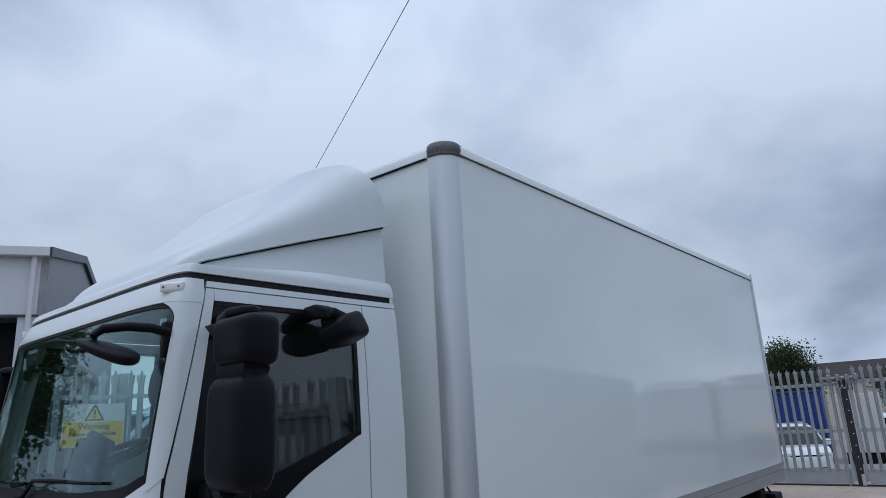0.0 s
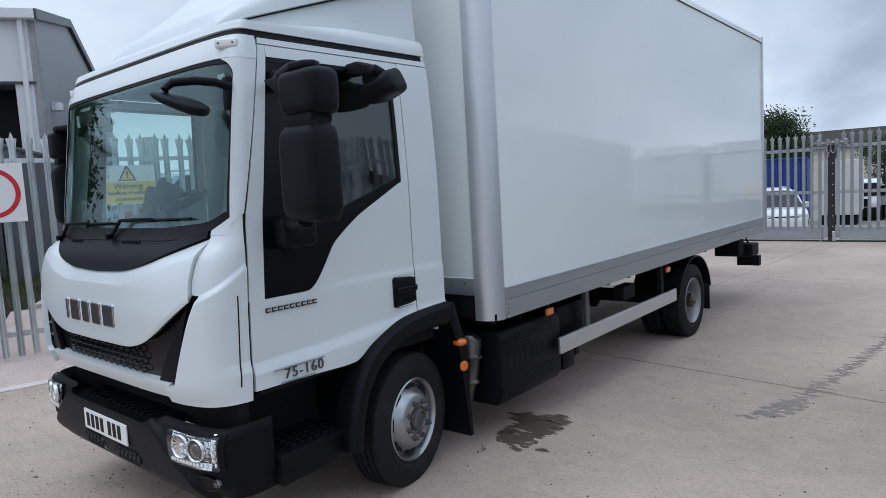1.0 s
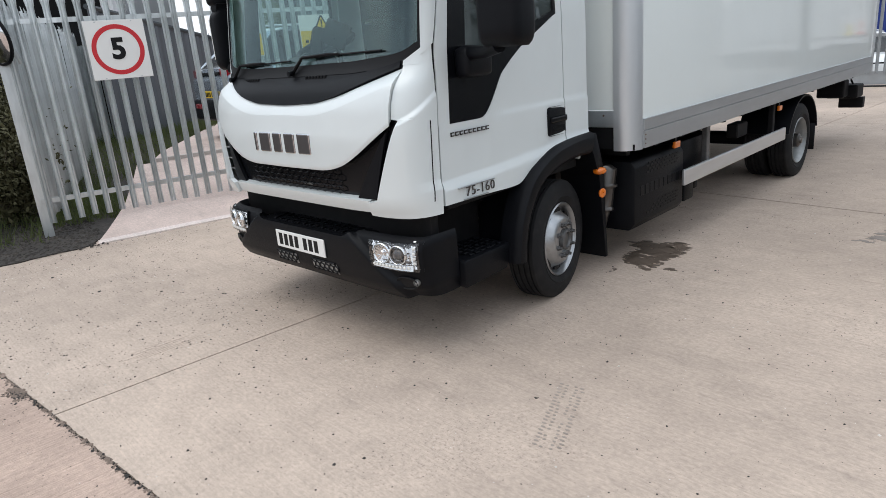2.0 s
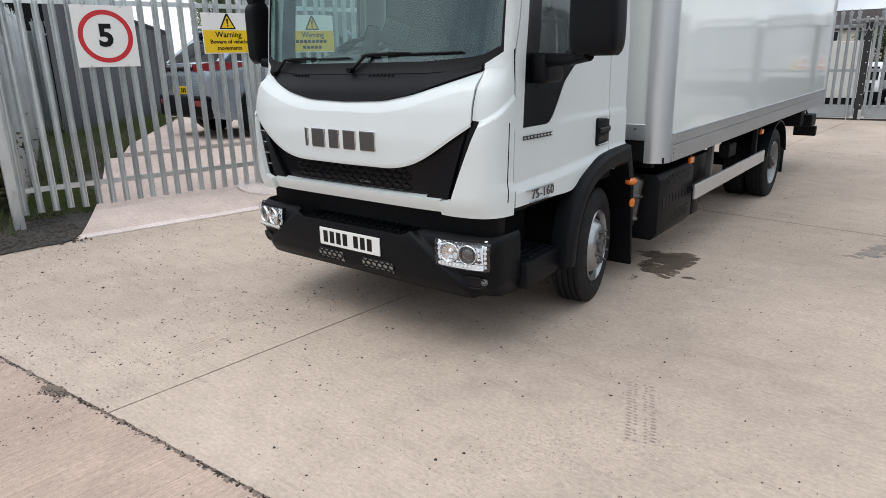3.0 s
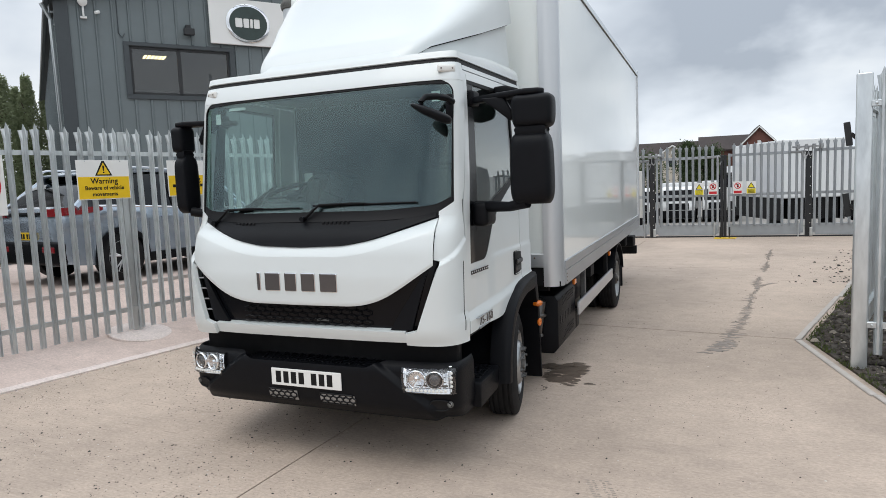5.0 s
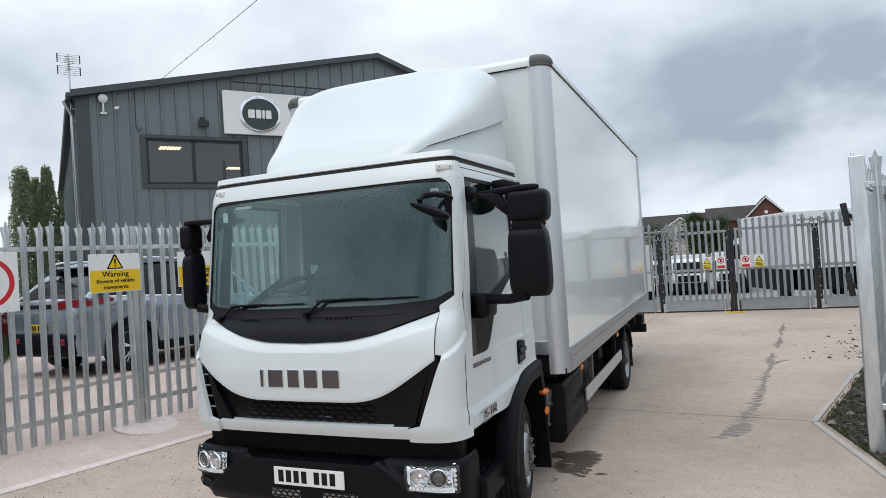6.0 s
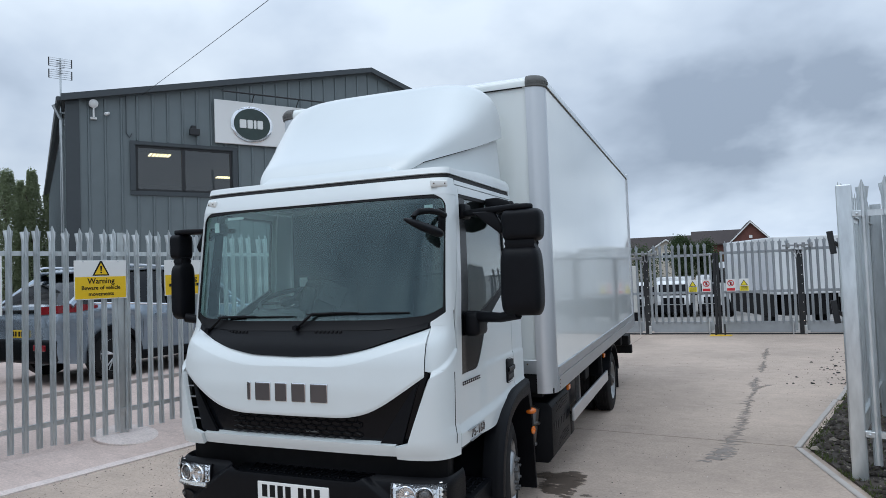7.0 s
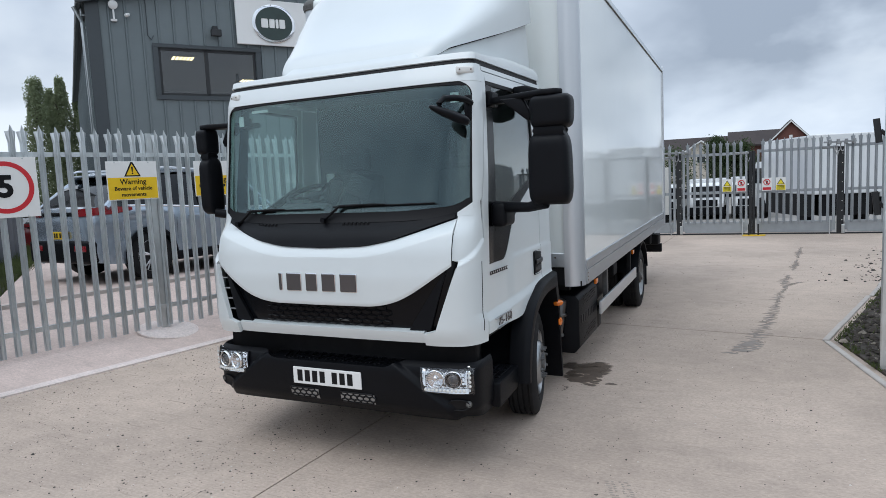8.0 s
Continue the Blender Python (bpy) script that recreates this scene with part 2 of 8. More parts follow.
def part(name, bm, material, parent, label="", smooth=0.0):
    """Links a bmesh as one mesh object under a thing or part, in that parent's own space."""
    me = bpy.data.meshes.new(name)
    bmesh.ops.recalc_face_normals(bm, faces=bm.faces)
    bm.to_mesh(me)
    bm.free()
    me.materials.append(material)
    if smooth:
        me.shade_auto_smooth(smooth) if hasattr(me, "shade_auto_smooth") else None
        for p in me.polygons:
            p.use_smooth = True
        me.set_sharp_from_angle(angle=radians(smooth))
    ob = new(name, me)
    if parent is not None:
        ob.parent = parent
    if label:
        ob["label"] = label
    return ob


def piece(name, me, parent, m):
    """One more object on a mesh that alike pieces share."""
    ob = new(name, me)
    ob.parent = parent
    ob.matrix_basis = m
    return ob


def merge(bm, other):
    me = bpy.data.meshes.new("tmp")
    other.to_mesh(me)
    other.free()
    bm.from_mesh(me)
    bpy.data.meshes.remove(me)
    return bm


def box(lo, hi, bev=0.0, seg=2, m=None, bm=None):
    """A box between two corners, its edges rounded."""
    b = bmesh.new()
    bmesh.ops.create_cube(b, size=1)
    for v in b.verts:
        v.co = Vector([lo[k] + (hi[k] - lo[k]) * (v.co[k] + 0.5) for k in range(3)])
    if bev:
        bmesh.ops.bevel(b, geom=list(b.edges), offset=bev, segments=seg, profile=0.5, affect="EDGES")
    if m is not None:
        b.transform(m)
    return b if bm is None else merge(bm, b)


def prism(poly, axis, a, b_, bev=0.0, bm=None, m=None):
    """A polygon in the plane across an axis, drawn out from a to b."""
    b = bmesh.new()
    def at(p, h):
        return {"x": (h, p[0], p[1]), "y": (p[0], h, p[1]), "z": (p[0], p[1], h)}[axis]
    lo, hi = [b.verts.new(at(p, a)) for p in poly], [b.verts.new(at(p, b_)) for p in poly]
    b.faces.new(lo)
    b.faces.new(hi[::-1])
    for i in range(len(poly)):
        j = (i + 1) % len(poly)
        b.faces.new((lo[i], hi[i], hi[j], lo[j]))
    if bev:
        bmesh.ops.bevel(b, geom=list(b.edges), offset=bev, segments=2, profile=0.5, affect="EDGES")
    if m is not None:
        b.transform(m)
    return b if bm is None else merge(bm, b)


def solid(rows, thick, bm=None):
    """A sheet over a grid of points, with its thickness laid inwards (against the normal)."""
    b = bmesh.new()
    p = np.array([[tuple(v) for v in r] for r in rows], float)
    du, dv = np.gradient(p, axis=1), np.gradient(p, axis=0)
    nrm = np.cross(du, dv)
    nrm /= np.linalg.norm(nrm, axis=2, keepdims=True) + 1e-9
    q = p - nrm * thick
    N, M = p.shape[:2]
    top = [[b.verts.new(p[i, j]) for j in range(M)] for i in range(N)]
    bot = [[b.verts.new(q[i, j]) for j in range(M)] for i in range(N)]
    for i in range(N - 1):
        for j in range(M - 1):
            b.faces.new((top[i][j], top[i][j + 1], top[i + 1][j + 1], top[i + 1][j]))
            b.faces.new((bot[i][j], bot[i + 1][j], bot[i + 1][j + 1], bot[i][j + 1]))
    for j in range(M - 1):
        b.faces.new((top[0][j], bot[0][j], bot[0][j + 1], top[0][j + 1]))
        b.faces.new((top[-1][j], top[-1][j + 1], bot[-1][j + 1], bot[-1][j]))
    for i in range(N - 1):
        b.faces.new((top[i][0], top[i + 1][0], bot[i + 1][0], bot[i][0]))
        b.faces.new((top[i][-1], bot[i][-1], bot[i + 1][-1], top[i + 1][-1]))
    return b if bm is None else merge(bm, b)


def tube(points, r, n=10, bm=None):
    """A round bar along a line of points."""
    b = bmesh.new()
    pts = [Vector(p) for p in points]
    rings = []
    for i, p in enumerate(pts):
        d = (pts[min(i + 1, len(pts) - 1)] - pts[max(i - 1, 0)]).normalized()
        side = d.cross(Vector((0, 0, 1)))
        if side.length < 1e-3:
            side = Vector((1, 0, 0))
        side.normalize()
        up = side.cross(d)
        rr = r[i] if isinstance(r, (list, tuple)) else r
        rings.append([b.verts.new(p + (side * math.cos(k * math.tau / n) + up * math.sin(k * math.tau / n)) * rr) for k in range(n)])
    for u, v in zip(rings, rings[1:]):
        for k in range(n):
            b.faces.new((u[k], u[(k + 1) % n], v[(k + 1) % n], v[k]))
    b.faces.new(rings[0][::-1])
    b.faces.new(rings[-1])
    return b if bm is None else merge(bm, b)


def lathe(profile, n=32, m=None, bm=None, closed=False):
    """A profile of (along, radius) turned about the x axis."""
    b = bmesh.new()
    rings = [[b.verts.new((a, r * math.cos(k * math.tau / n), r * math.sin(k * math.tau / n))) for k in range(n)] for a, r in profile]
    pairs = list(zip(rings, rings[1:])) + ([(rings[-1], rings[0])] if closed else [])
    for u, v in pairs:
        for k in range(n):
            b.faces.new((u[k], u[(k + 1) % n], v[(k + 1) % n], v[k]))
    if not closed:
        b.faces.new(rings[0])
        b.faces.new(rings[-1])
    if m is not None:
        b.transform(m)
    return b if bm is None else merge(bm, b)


def lettering(text, size, material, parent, m, name="lettering", depth=0.002, bold=0.0, spacing=1.0):
    cu = bpy.data.curves.new("text", "FONT")
    cu.body, cu.size, cu.extrude, cu.align_x, cu.align_y = text, size, depth, "CENTER", "CENTER"
    cu.offset, cu.space_character, cu.resolution_u = bold, spacing, 3
    tmp = bpy.data.objects.new("text", cu)
    me = bpy.data.meshes.new_from_object(tmp)
    bpy.data.objects.remove(tmp)
    me.transform(m)
    me.materials.clear()
    me.materials.append(material)
    ob = new(name, me)
    ob.parent = parent
    return ob


def interp(pairs):
    xs, ys = zip(*pairs)
    return lambda v: float(np.interp(v, xs, ys))


def smoothed(pairs, w=0.05):
    f = interp(pairs)
    return lambda v: sum(f(v + k * w) for k in (-1, -0.5, 0, 0.5, 1)) / 5


def concrete(name, base, stain, speck=0.5, broom=0.5, rough_relief=0.35, along=False):
    """Weathered concrete: broad stains, mottling, faint broom lines, dark specks and a fine rough relief."""
    m = mat(name, base, 0.86, var=0.10, scale=4.5, dirt=0.45, dirt_col=stain, dirt_scale=0.7)
    n, l = m.node_tree.nodes, m.node_tree.links
    b = n["Principled BSDF"]
    tc = n.new("ShaderNodeTexCoord")
    src = b.inputs["Base Color"].links[0].from_socket

    def noise_fac(scale, detail, lo, hi, out_lo, out_hi, stretch=(1, 1, 1), rough=0.6):
        mp, t, r = n.new("ShaderNodeMapping"), n.new("ShaderNodeTexNoise"), n.new("ShaderNodeMapRange")
        mp.inputs["Scale"].default_value = (stretch[1], stretch[0], 1) if along else stretch
        mp.inputs["Rotation"].default_value = (0, 0, radians(-2))
        t.inputs["Scale"].default_value, t.inputs["Detail"].default_value, t.inputs["Roughness"].default_value = scale, detail, rough
        r.inputs[1].default_value, r.inputs[2].default_value, r.inputs[3].default_value, r.inputs[4].default_value = lo, hi, out_lo, out_hi
        l.new(tc.outputs["Object"], mp.inputs[0]); l.new(mp.outputs[0], t.inputs["Vector"]); l.new(t.outputs["Fac"], r.inputs[0])
        return r.outputs[0], t.outputs["Fac"]

    def times(a, fac):
        k = n.new("ShaderNodeVectorMath"); k.operation = "SCALE"
        l.new(a, k.inputs[0]); l.new(fac, k.inputs["Scale"])
        return k.outputs[0]

    f1, _ = noise_fac(34, 8, 0.32, 0.68, 0.82, 1.15, (1, 1.6, 1), 0.7)
    f2, h2 = noise_fac(9, 6, 0.35, 0.65, 1 - 0.09 * broom, 1 + 0.06 * broom, (0.22, 12.0, 1.0), 0.75)
    f3, _ = noise_fac(1.5, 9, 0.56, 0.72, 1.0, 0.80, (0.8, 4.5, 1.0), 0.72)
    f6, _ = noise_fac(0.42, 4, 0.38, 0.64, 0.85, 1.10, (1.0, 1.0, 1.0), 0.5)
    f7, _ = noise_fac(5, 6, 0.58, 0.68, 1.0, 0.86, (0.25, 12.0, 1.0), 0.75)
    f8, _ = noise_fac(7, 6, 0.35, 0.65, 0.95, 1.04, (1, 1, 1), 0.65)
    # scabbed places where the skin has worn to the stone
    f9, _ = noise_fac(58, 5, 0.55, 0.62, 1.0, 0.70, (1, 1, 1), 0.7)
    worn, _ = noise_fac(0.85, 4, 0.56, 0.64, 0.0, 1.0, (1, 1, 1), 0.55)
    scab = n.new("ShaderNodeMix")
    scab.inputs["A"].default_value = 1.0
    l.new(worn, scab.inputs["Factor"]); l.new(f9, scab.inputs["B"])
    f4, h4 = noise_fac(110, 3, 0.64, 0.70, 1.0, 1 - 0.55 * speck)
    f5, _ = noise_fac(260, 2, 0.64, 0.72, 1.0, 1.0 + 0.25 * speck)
    out = src
    for fac in (f1, f2, f3, f6, f7, f8, scab.outputs["Result"], f4, f5):
        out = times(out, fac)
    l.new(out, b.inputs["Base Color"])
    bp, bp2 = n.new("ShaderNodeBump"), n.new("ShaderNodeBump")
    bp.inputs["Strength"].default_value, bp.inputs["Distance"].default_value = 0.13 * broom, 0.004
    bp2.inputs["Strength"].default_value, bp2.inputs["Distance"].default_value = rough_relief, 0.004
    l.new(h2, bp.inputs["Height"]); l.new(h4, bp2.inputs["Height"])
    l.new(bp.outputs[0], bp2.inputs["Normal"]); l.new(bp2.outputs[0], b.inputs["Normal"])
    return m


# ---------------------------------------------------------------- ground
CONC = concrete("yard_concrete", (0.490, 0.394, 0.323), (0.365, 0.29, 0.238), 0.7, 0.9)
CONC2 = concrete("older_pink_concrete", (0.465, 0.345, 0.280), (0.27, 0.205, 0.17), 1.3, 2.4, 1.0, True)
RAMP = concrete("pale_ramp_concrete", (0.58, 0.465, 0.415), (0.48, 0.37, 0.32), 0.3, 0.4)
FOOT = concrete("paler_footing_concrete", (0.68, 0.59, 0.55), (0.52, 0.45, 0.41), 0.2, 0.2)
EDGE = mat("pale_edging_concrete", (0.46, 0.42, 0.39), 0.85, var=0.12, scale=12, bump=0.3, bump_scale=60, dirt=0.35, dirt_col=(0.30, 0.27, 0.24), dirt_scale=5)
SOIL = mat("dark_soil", (0.036, 0.031, 0.027), 0.95, var=0.4, scale=18, bump=0.9, bump_scale=30, dirt=0.4, dirt_col=(0.12, 0.10, 0.08), dirt_scale=10)
FARGROUND = mat("far_ground", (0.24, 0.225, 0.205), 0.9, var=0.2, scale=0.6, bump=0.2, bump_scale=12)
JOINT = mat("joint_filler", (0.035, 0.031, 0.028), 0.9, var=0.3, scale=30)

ground = part("ground", solid([[Vector((x, y, z)) for x in (-700, -60, 60, 700)] for y, z in ((-700, -0.06), (17.0, -0.06), (21, -0.2), (26, -0.55), (36, -1.25), (46, -1.75), (900, -1.8))], 0.3), FARGROUND, None)
tagged(ground, "grey ground falling gently away beyond the gates", "ground", kind="structure")

# the yard is cast in bays: the joints run square to one another, a few degrees off the lorry's line
yard = thing("yard_floor", pose(0, 0, 0, 0, 0, -4.5), "weathered pinkish-grey concrete yard cast in large bays with thin joints", "floor", kind="structure")
part("joint_bed", box((-14, -30, -0.055), (16, 16.4, -0.012)), JOINT, yard, "dark filled joints between the bays")
XS, YS = [-14, -7.2, -0.13, 6.4, 16], [-30, -16.5, -9.0, -1.42, 4.36, 9.6, 16.4]


def front_edge(x, side):
    """The worn edge where the newer bays meet the old pink ones, askew to the other joints."""
    wear = 0.006 * noise.noise(Vector((x * 9, side, 0))) + 0.004 * noise.noise(Vector((x * 31, side, 4)))
    if side < 0:  # the old side has crumbled away further
        wear -= 0.016 * max(0.0, noise.noise(Vector((x * 5, 3, 1))) + 0.25) + 0.008 * abs(noise.noise(Vector((x * 40, 3, 8))))
    return -1.438 + 0.1136 * max(-4, min(4, x)) + side * 0.004 + wear


for j in range(len(YS) - 1):
    old = YS[j + 1] <= -1.3
    cols = [x for x in XS if not (old and x == -0.13)]  # the old bays are wider
    for i in range(len(cols) - 1):
        g = 0.0055
        x0, x1, y0, y1 = cols[i] + g, cols[i + 1] - g, YS[j] + g, YS[j + 1] - g
        if 4.36 in (YS[j], YS[j + 1]):
            up = YS[j] == 4.36
            run = [(x, 4.450 - 0.063 * max(-4, min(4, x)) + (0.008 if up else -0.008) + 0.003 * noise.noise(Vector((x * 11, 7 + up, 0)))) for x in np.linspace(x0, x1, 160)]
            if not up:
                low = [(x, front_edge(x, 1)) for x in np.linspace(x0, x1, 600)]
                run = low + run[::-1]
            else:
                run = run + [(x1, y1), (x0, y1)]
            part("concrete_bay", prism(run, "z", -0.05, 0), CONC, yard)
        elif YS[j] == -1.42 or YS[j + 1] == -1.42:
            side = 1 if YS[j] == -1.42 else -1
            run = [(x, front_edge(x, side)) for x in np.linspace(x0, x1, 600)]
            far = [(x1, y1), (x0, y1)] if side > 0 else [(x1, y0), (x0, y0)]
            part("concrete_bay", prism(run + far, "z", -0.05, 0), CONC2 if old else CONC, yard)
        else:
            part("concrete_bay", box((x0, y0, -0.05), (x1, y1, 0), 0.004, 1), CONC2 if old else CONC, yard)

# raised strip, fence haunch and ramp behind the fence
FD = Vector((math.sin(radians(14)), math.cos(radians(14)), 0))
FN = Vector((FD.y, -FD.x, 0))  # towards the yard
FP = Vector((-4.0, 2.49, 0))


def fpt(along, out, z=0.0):
    """A place by its way along the boundary fence and its way out of it, towards the yard."""
    p = FP + FD * along + FN * out
    return Vector((p.x, p.y, z))


prof = [(0.84, -0.05), (0.84, 0.008), (0.80, 0.014), (0.45, 0.045), (0.05, 0.10), (-0.4, 0.16), (-1.2, 0.345), (-1.52, 0.445), (-1.56, 0.455)]
rows = []
for a in np.linspace(-2.31, 9.5, 24):
    u = max(0.0, 1 - (a + 2.31) / 2.5)
    rows.append([fpt(a + u * float(np.interp(-o, [-0.84, 0.22, 1.56], [0.0, 0.42, 0.85])), o, z) for o, z in prof])
lip = part("haunch_lip", solid([[fpt(a + 0.02 * noise.noise(Vector((a * 3, 0, 0))), o + 0.012 * noise.noise(Vector((a * 4, 2, 0))), z) for o, z in ((0.85, -0.03), (0.848, 0.014), (0.82, 0.022), (0.74, 0.026))] for a in np.linspace(-2.28, 9.5, 90)], -0.03), FOOT, None, smooth=40)
tagged(lip, "paler worn lip along the foot of the haunch", "kerb", kind="structure")
ramp_ob = part("concrete_ramp", solid(rows, -0.12), RAMP, None, smooth=40)
tagged(ramp_ob, "pale smooth concrete haunch sloping up to the fence and car park", "ramp", kind="structure")
plat = part("car_park_slab", prism([tuple(fpt(a, o).xy) for a, o in ((-1.24, -1.55), (12.4, -1.55), (12.4, -14), (4.5, -14), (1.27, -7.18), (0.52, -5.59), (-0.94, -2.45))], "z", -0.05, 0.50, 0.01), RAMP, None)
tagged(plat, "raised pale concrete car park behind the fence", "pavement", kind="structure")
verge = part("soil_verge", prism([tuple(fpt(a, o).xy) for a, o in [(-2.0, 0.0), (-2.2, 0.5), (-2.36, 0.82)] + [(-2.4 - 0.12 * i, 0.84 + 0.017 * i + 0.05 * noise.noise(Vector((i * 0.7, 0, 0)))) for i in range(80)] + [(-16, 1.0), (-16, -22), (4.6, -14), (0.6, -5.6), (-0.9, -2.4), (-1.30, -1.5), (-1.93, -0.22)]], "z", -0.05, 0.012), SOIL, None)
tagged(verge, "bare dark soil verge with scraps of weed", "verge", kind="structure")
kerb_line = part("slab_kerb", prism([tuple(fpt(a, o).xy) for a, o in ((-1.22, -1.548), (9.5, -1.548), (9.5, -1.60), (-1.24, -1.60))], "z", 0.30, 0.506, 0.006), EDGE, None)
tagged(kerb_line, "worn concrete kerb along the car park slab", "kerb", kind="structure")
grass_bank = part("grass_bank", solid([[fpt(float(np.interp(o, [-14, -7.18, -5.59, -2.45], [4.55, 1.30, 0.55, -0.92])) - 7.0 * u, o, (0.012 + 0.43 * min(1.0, max(0.0, (-2.6 - o) / 3.0))) * (1 - u) ** 0.6 + 0.03 * noise.noise(Vector((o * 2, u * 9, 0)))) for u in np.linspace(0, 1, 16)] for o in np.linspace(-2.6, -14, 30)], -0.1), SOIL, None, smooth=60)
tagged(grass_bank, "overgrown soil bank rising beside the car park slab", "bank", kind="structure")
disc = part("post_footing", lathe([(-0.02, 0.36), (0.0, 0.36), (0.012, 0.33), (0.02, 0.2)], 40, pose(-3.98, 2.50, 0.118, 0, -90, 0) @ pose(0, 0, 0, 0, 0, 0)), FOOT, None)
disc.data.transform(pose(-3.98, 2.50, 0.1) @ pose(0, 0, 0, 0, 10, 0) @ pose(3.98, -2.50, -0.1))
tagged(disc, "round pale concrete collar at the foot of the fence post", "footing", kind="structure")

# planting bed with its concrete edging on the gate side
BARK = mat("bark_and_gravel", (0.060, 0.048, 0.040), 0.95, var=0.45, scale=14, bump=1.0, bump_scale=24, dirt=0.5, dirt_col=(0.05, 0.06, 0.025), dirt_scale=5)
BED = [(3.27, 3.94), (4.34, 7.45), (6.7, 15.2), (16, 15.2), (16, -10), (6.2, -10), (3.56, 2.25)]
bed = part("planting_bed", prism([(x + 0.08, y) for x, y in BED], "z", -0.05, 0.022), BARK, None)
tagged(bed, "planting bed of dark bark, gravel and moss", "bed", kind="structure")
edge_rows = [BED[6], BED[0], BED[1], BED[2]]
kerb = thing("bed_edging", pose(0, 0, 0), "low pale concrete edging round the planting bed", "kerb", kind="structure")
ends = [(6.2, -10)] + edge_rows
for (x0, y0), (x1, y1) in zip(ends, ends[1:]):
    d = Vector((x1 - x0, y1 - y0, 0))
    n = max(1, int(d.length / 0.9))
    a = math.degrees(math.atan2(d.y, d.x))
    for k in range(n):
        s = d.length / n
        part("edging_stone", box((0.002, -0.020, -0.05), (s - 0.002, 0.038, 0.016 + random.uniform(-0.006, 0.006)), 0.006, 1,
                                 pose(x0, y0, 0, 0, 0, a) @ pose(k * s, random.uniform(-0.018, 0.018), 0)), EDGE, kerb)


def scatter(name, n, where, size, material, label, category, z=lambda x, y: 0.0):
    """Loose bits: n small uneven stones as one mesh."""
    vs, fs = [], []
    base = [(1, 0, 0), (0.3, 0.95, 0), (-0.8, 0.6, 0), (-0.8, -0.6, 0), (0.3, -0.95, 0), (0.55, 0.1, 0.55), (-0.3, 0.4, 0.6), (-0.2, -0.45, 0.5)]
    for _ in range(n):
        x, y = where()
        s = random.uniform(*size) * (1 if random.random() < 0.85 else 1.8)
        a, o = random.uniform(0, math.tau), len(vs)
        for bx, by, bz in base:
            jx, jy = bx * random.uniform(0.6, 1.2), by * random.uniform(0.6, 1.2)
            vs.append((x + s * (jx * math.cos(a) - jy * math.sin(a)), y + s * (jx * math.sin(a) + jy * math.cos(a)), z(x, y) + s * bz - 0.0005))
        fs += [tuple(o + i for i in f_) for f_ in ((0, 1, 5), (1, 6, 5), (1, 2, 6), (2, 3, 7, 6), (3, 4, 7), (4, 5, 7), (4, 0, 5), (5, 6, 7))]
    me = bpy.data.meshes.new(name)
    me.from_pydata(vs, [], fs)
    me.materials.append(material)
    return tagged(new(name, me), label, category, kind="stuff")


GRIT = mat("grit", (0.045, 0.04, 0.036), 0.9, var=0.5, scale=9)
CHIP = mat("pale_chips", (0.62, 0.57, 0.52), 0.9, var=0.2, scale=9)
rnd = random.Random(7)


def on_yard():
    while True:
        x, y = rnd.uniform(-3.7, 4.5), rnd.uniform(-2.6, 11)
        w = 1.0 if x < -0.3 and y < 2.5 else (0.18 if y < 4 else 0.10)
        if x < -0.8 and y < 1.6:
            w = 1.0 if noise.noise(Vector((x * 0.9, y * 0.9, 3))) > -0.1 else 0.35
        if rnd.random() < w and not (x > 3.1 and y < 6):
            return x, y


scatter("grit", 9000, on_yard, (0.0018, 0.0055), GRIT, "dark grit and small stones strewn over the concrete", "grit")
scatter("stone_chips", 1800, on_yard, (0.002, 0.005), CHIP, "pale stone chips strewn over the concrete", "grit")
scatter("pebbles", 80, on_yard, (0.006, 0.010), GRIT, "scattered small dark pebbles on the concrete", "pebbles")
MULCH = mat("mulch", (0.055, 0.045, 0.037), 0.95, var=0.6, scale=6)


def in_bed():
    while True:
        x, y = rnd.uniform(3.3, 7.0), rnd.uniform(1.0, 12)
        lim = np.interp(y, [1, 2.25, 3.94, 7.45, 12], [3.86, 3.56, 3.27, 4.34, 5.73])
        if x > lim + 0.1:
            return x, y


scatter("bark_mulch", 6000, in_bed, (0.010, 0.040), MULCH, "loose dark bark and stones on the bed", "mulch", lambda x, y: 0.035)
BEDSTONE = mat("bed_stone", (0.22, 0.19, 0.155), 0.9, var=0.5, scale=8)
scatter("bed_stones", 260, in_bed, (0.018, 0.055), BEDSTONE, "pale brown stones lying on the planting bed", "stones", lambda x, y: 0.03)
scatter("bed_gravel", 3000, in_bed, (0.006, 0.016), BEDSTONE, "grey-brown gravel strewn on the planting bed", "gravel", lambda x, y: 0.026)


def in_verge():
    p = fpt(rnd.uniform(-6, -2.2), rnd.uniform(-4.0, 0.95))
    return p.x, p.y


scatter("verge_rubble", 9000, in_verge, (0.006, 0.022), SOIL, "clods and stones lying on bare soil", "rubble", lambda x, y: 0.012)

# grit gathered along the old edge


def on_edge():
    x = rnd.gauss(-0.57, 0.05) if rnd.random() < 0.4 else rnd.uniform(-2.2, 1.6)
    off = abs(rnd.gauss(0, 0.03 if abs(x + 0.57) < 0.12 else 0.010))
    p = pose(0, 0, 0, 0, 0, -4.5) @ Vector((x, front_edge(x, 0) - off, 0))
    return p.x, p.y


RUBBLE = mat("brown_rubble", (0.24, 0.185, 0.15), 0.95, var=0.5, scale=9)
scatter("edge_rubble", 900, on_edge, (0.003, 0.010), RUBBLE, "brown crumbs of concrete along a worn edge", "rubble")


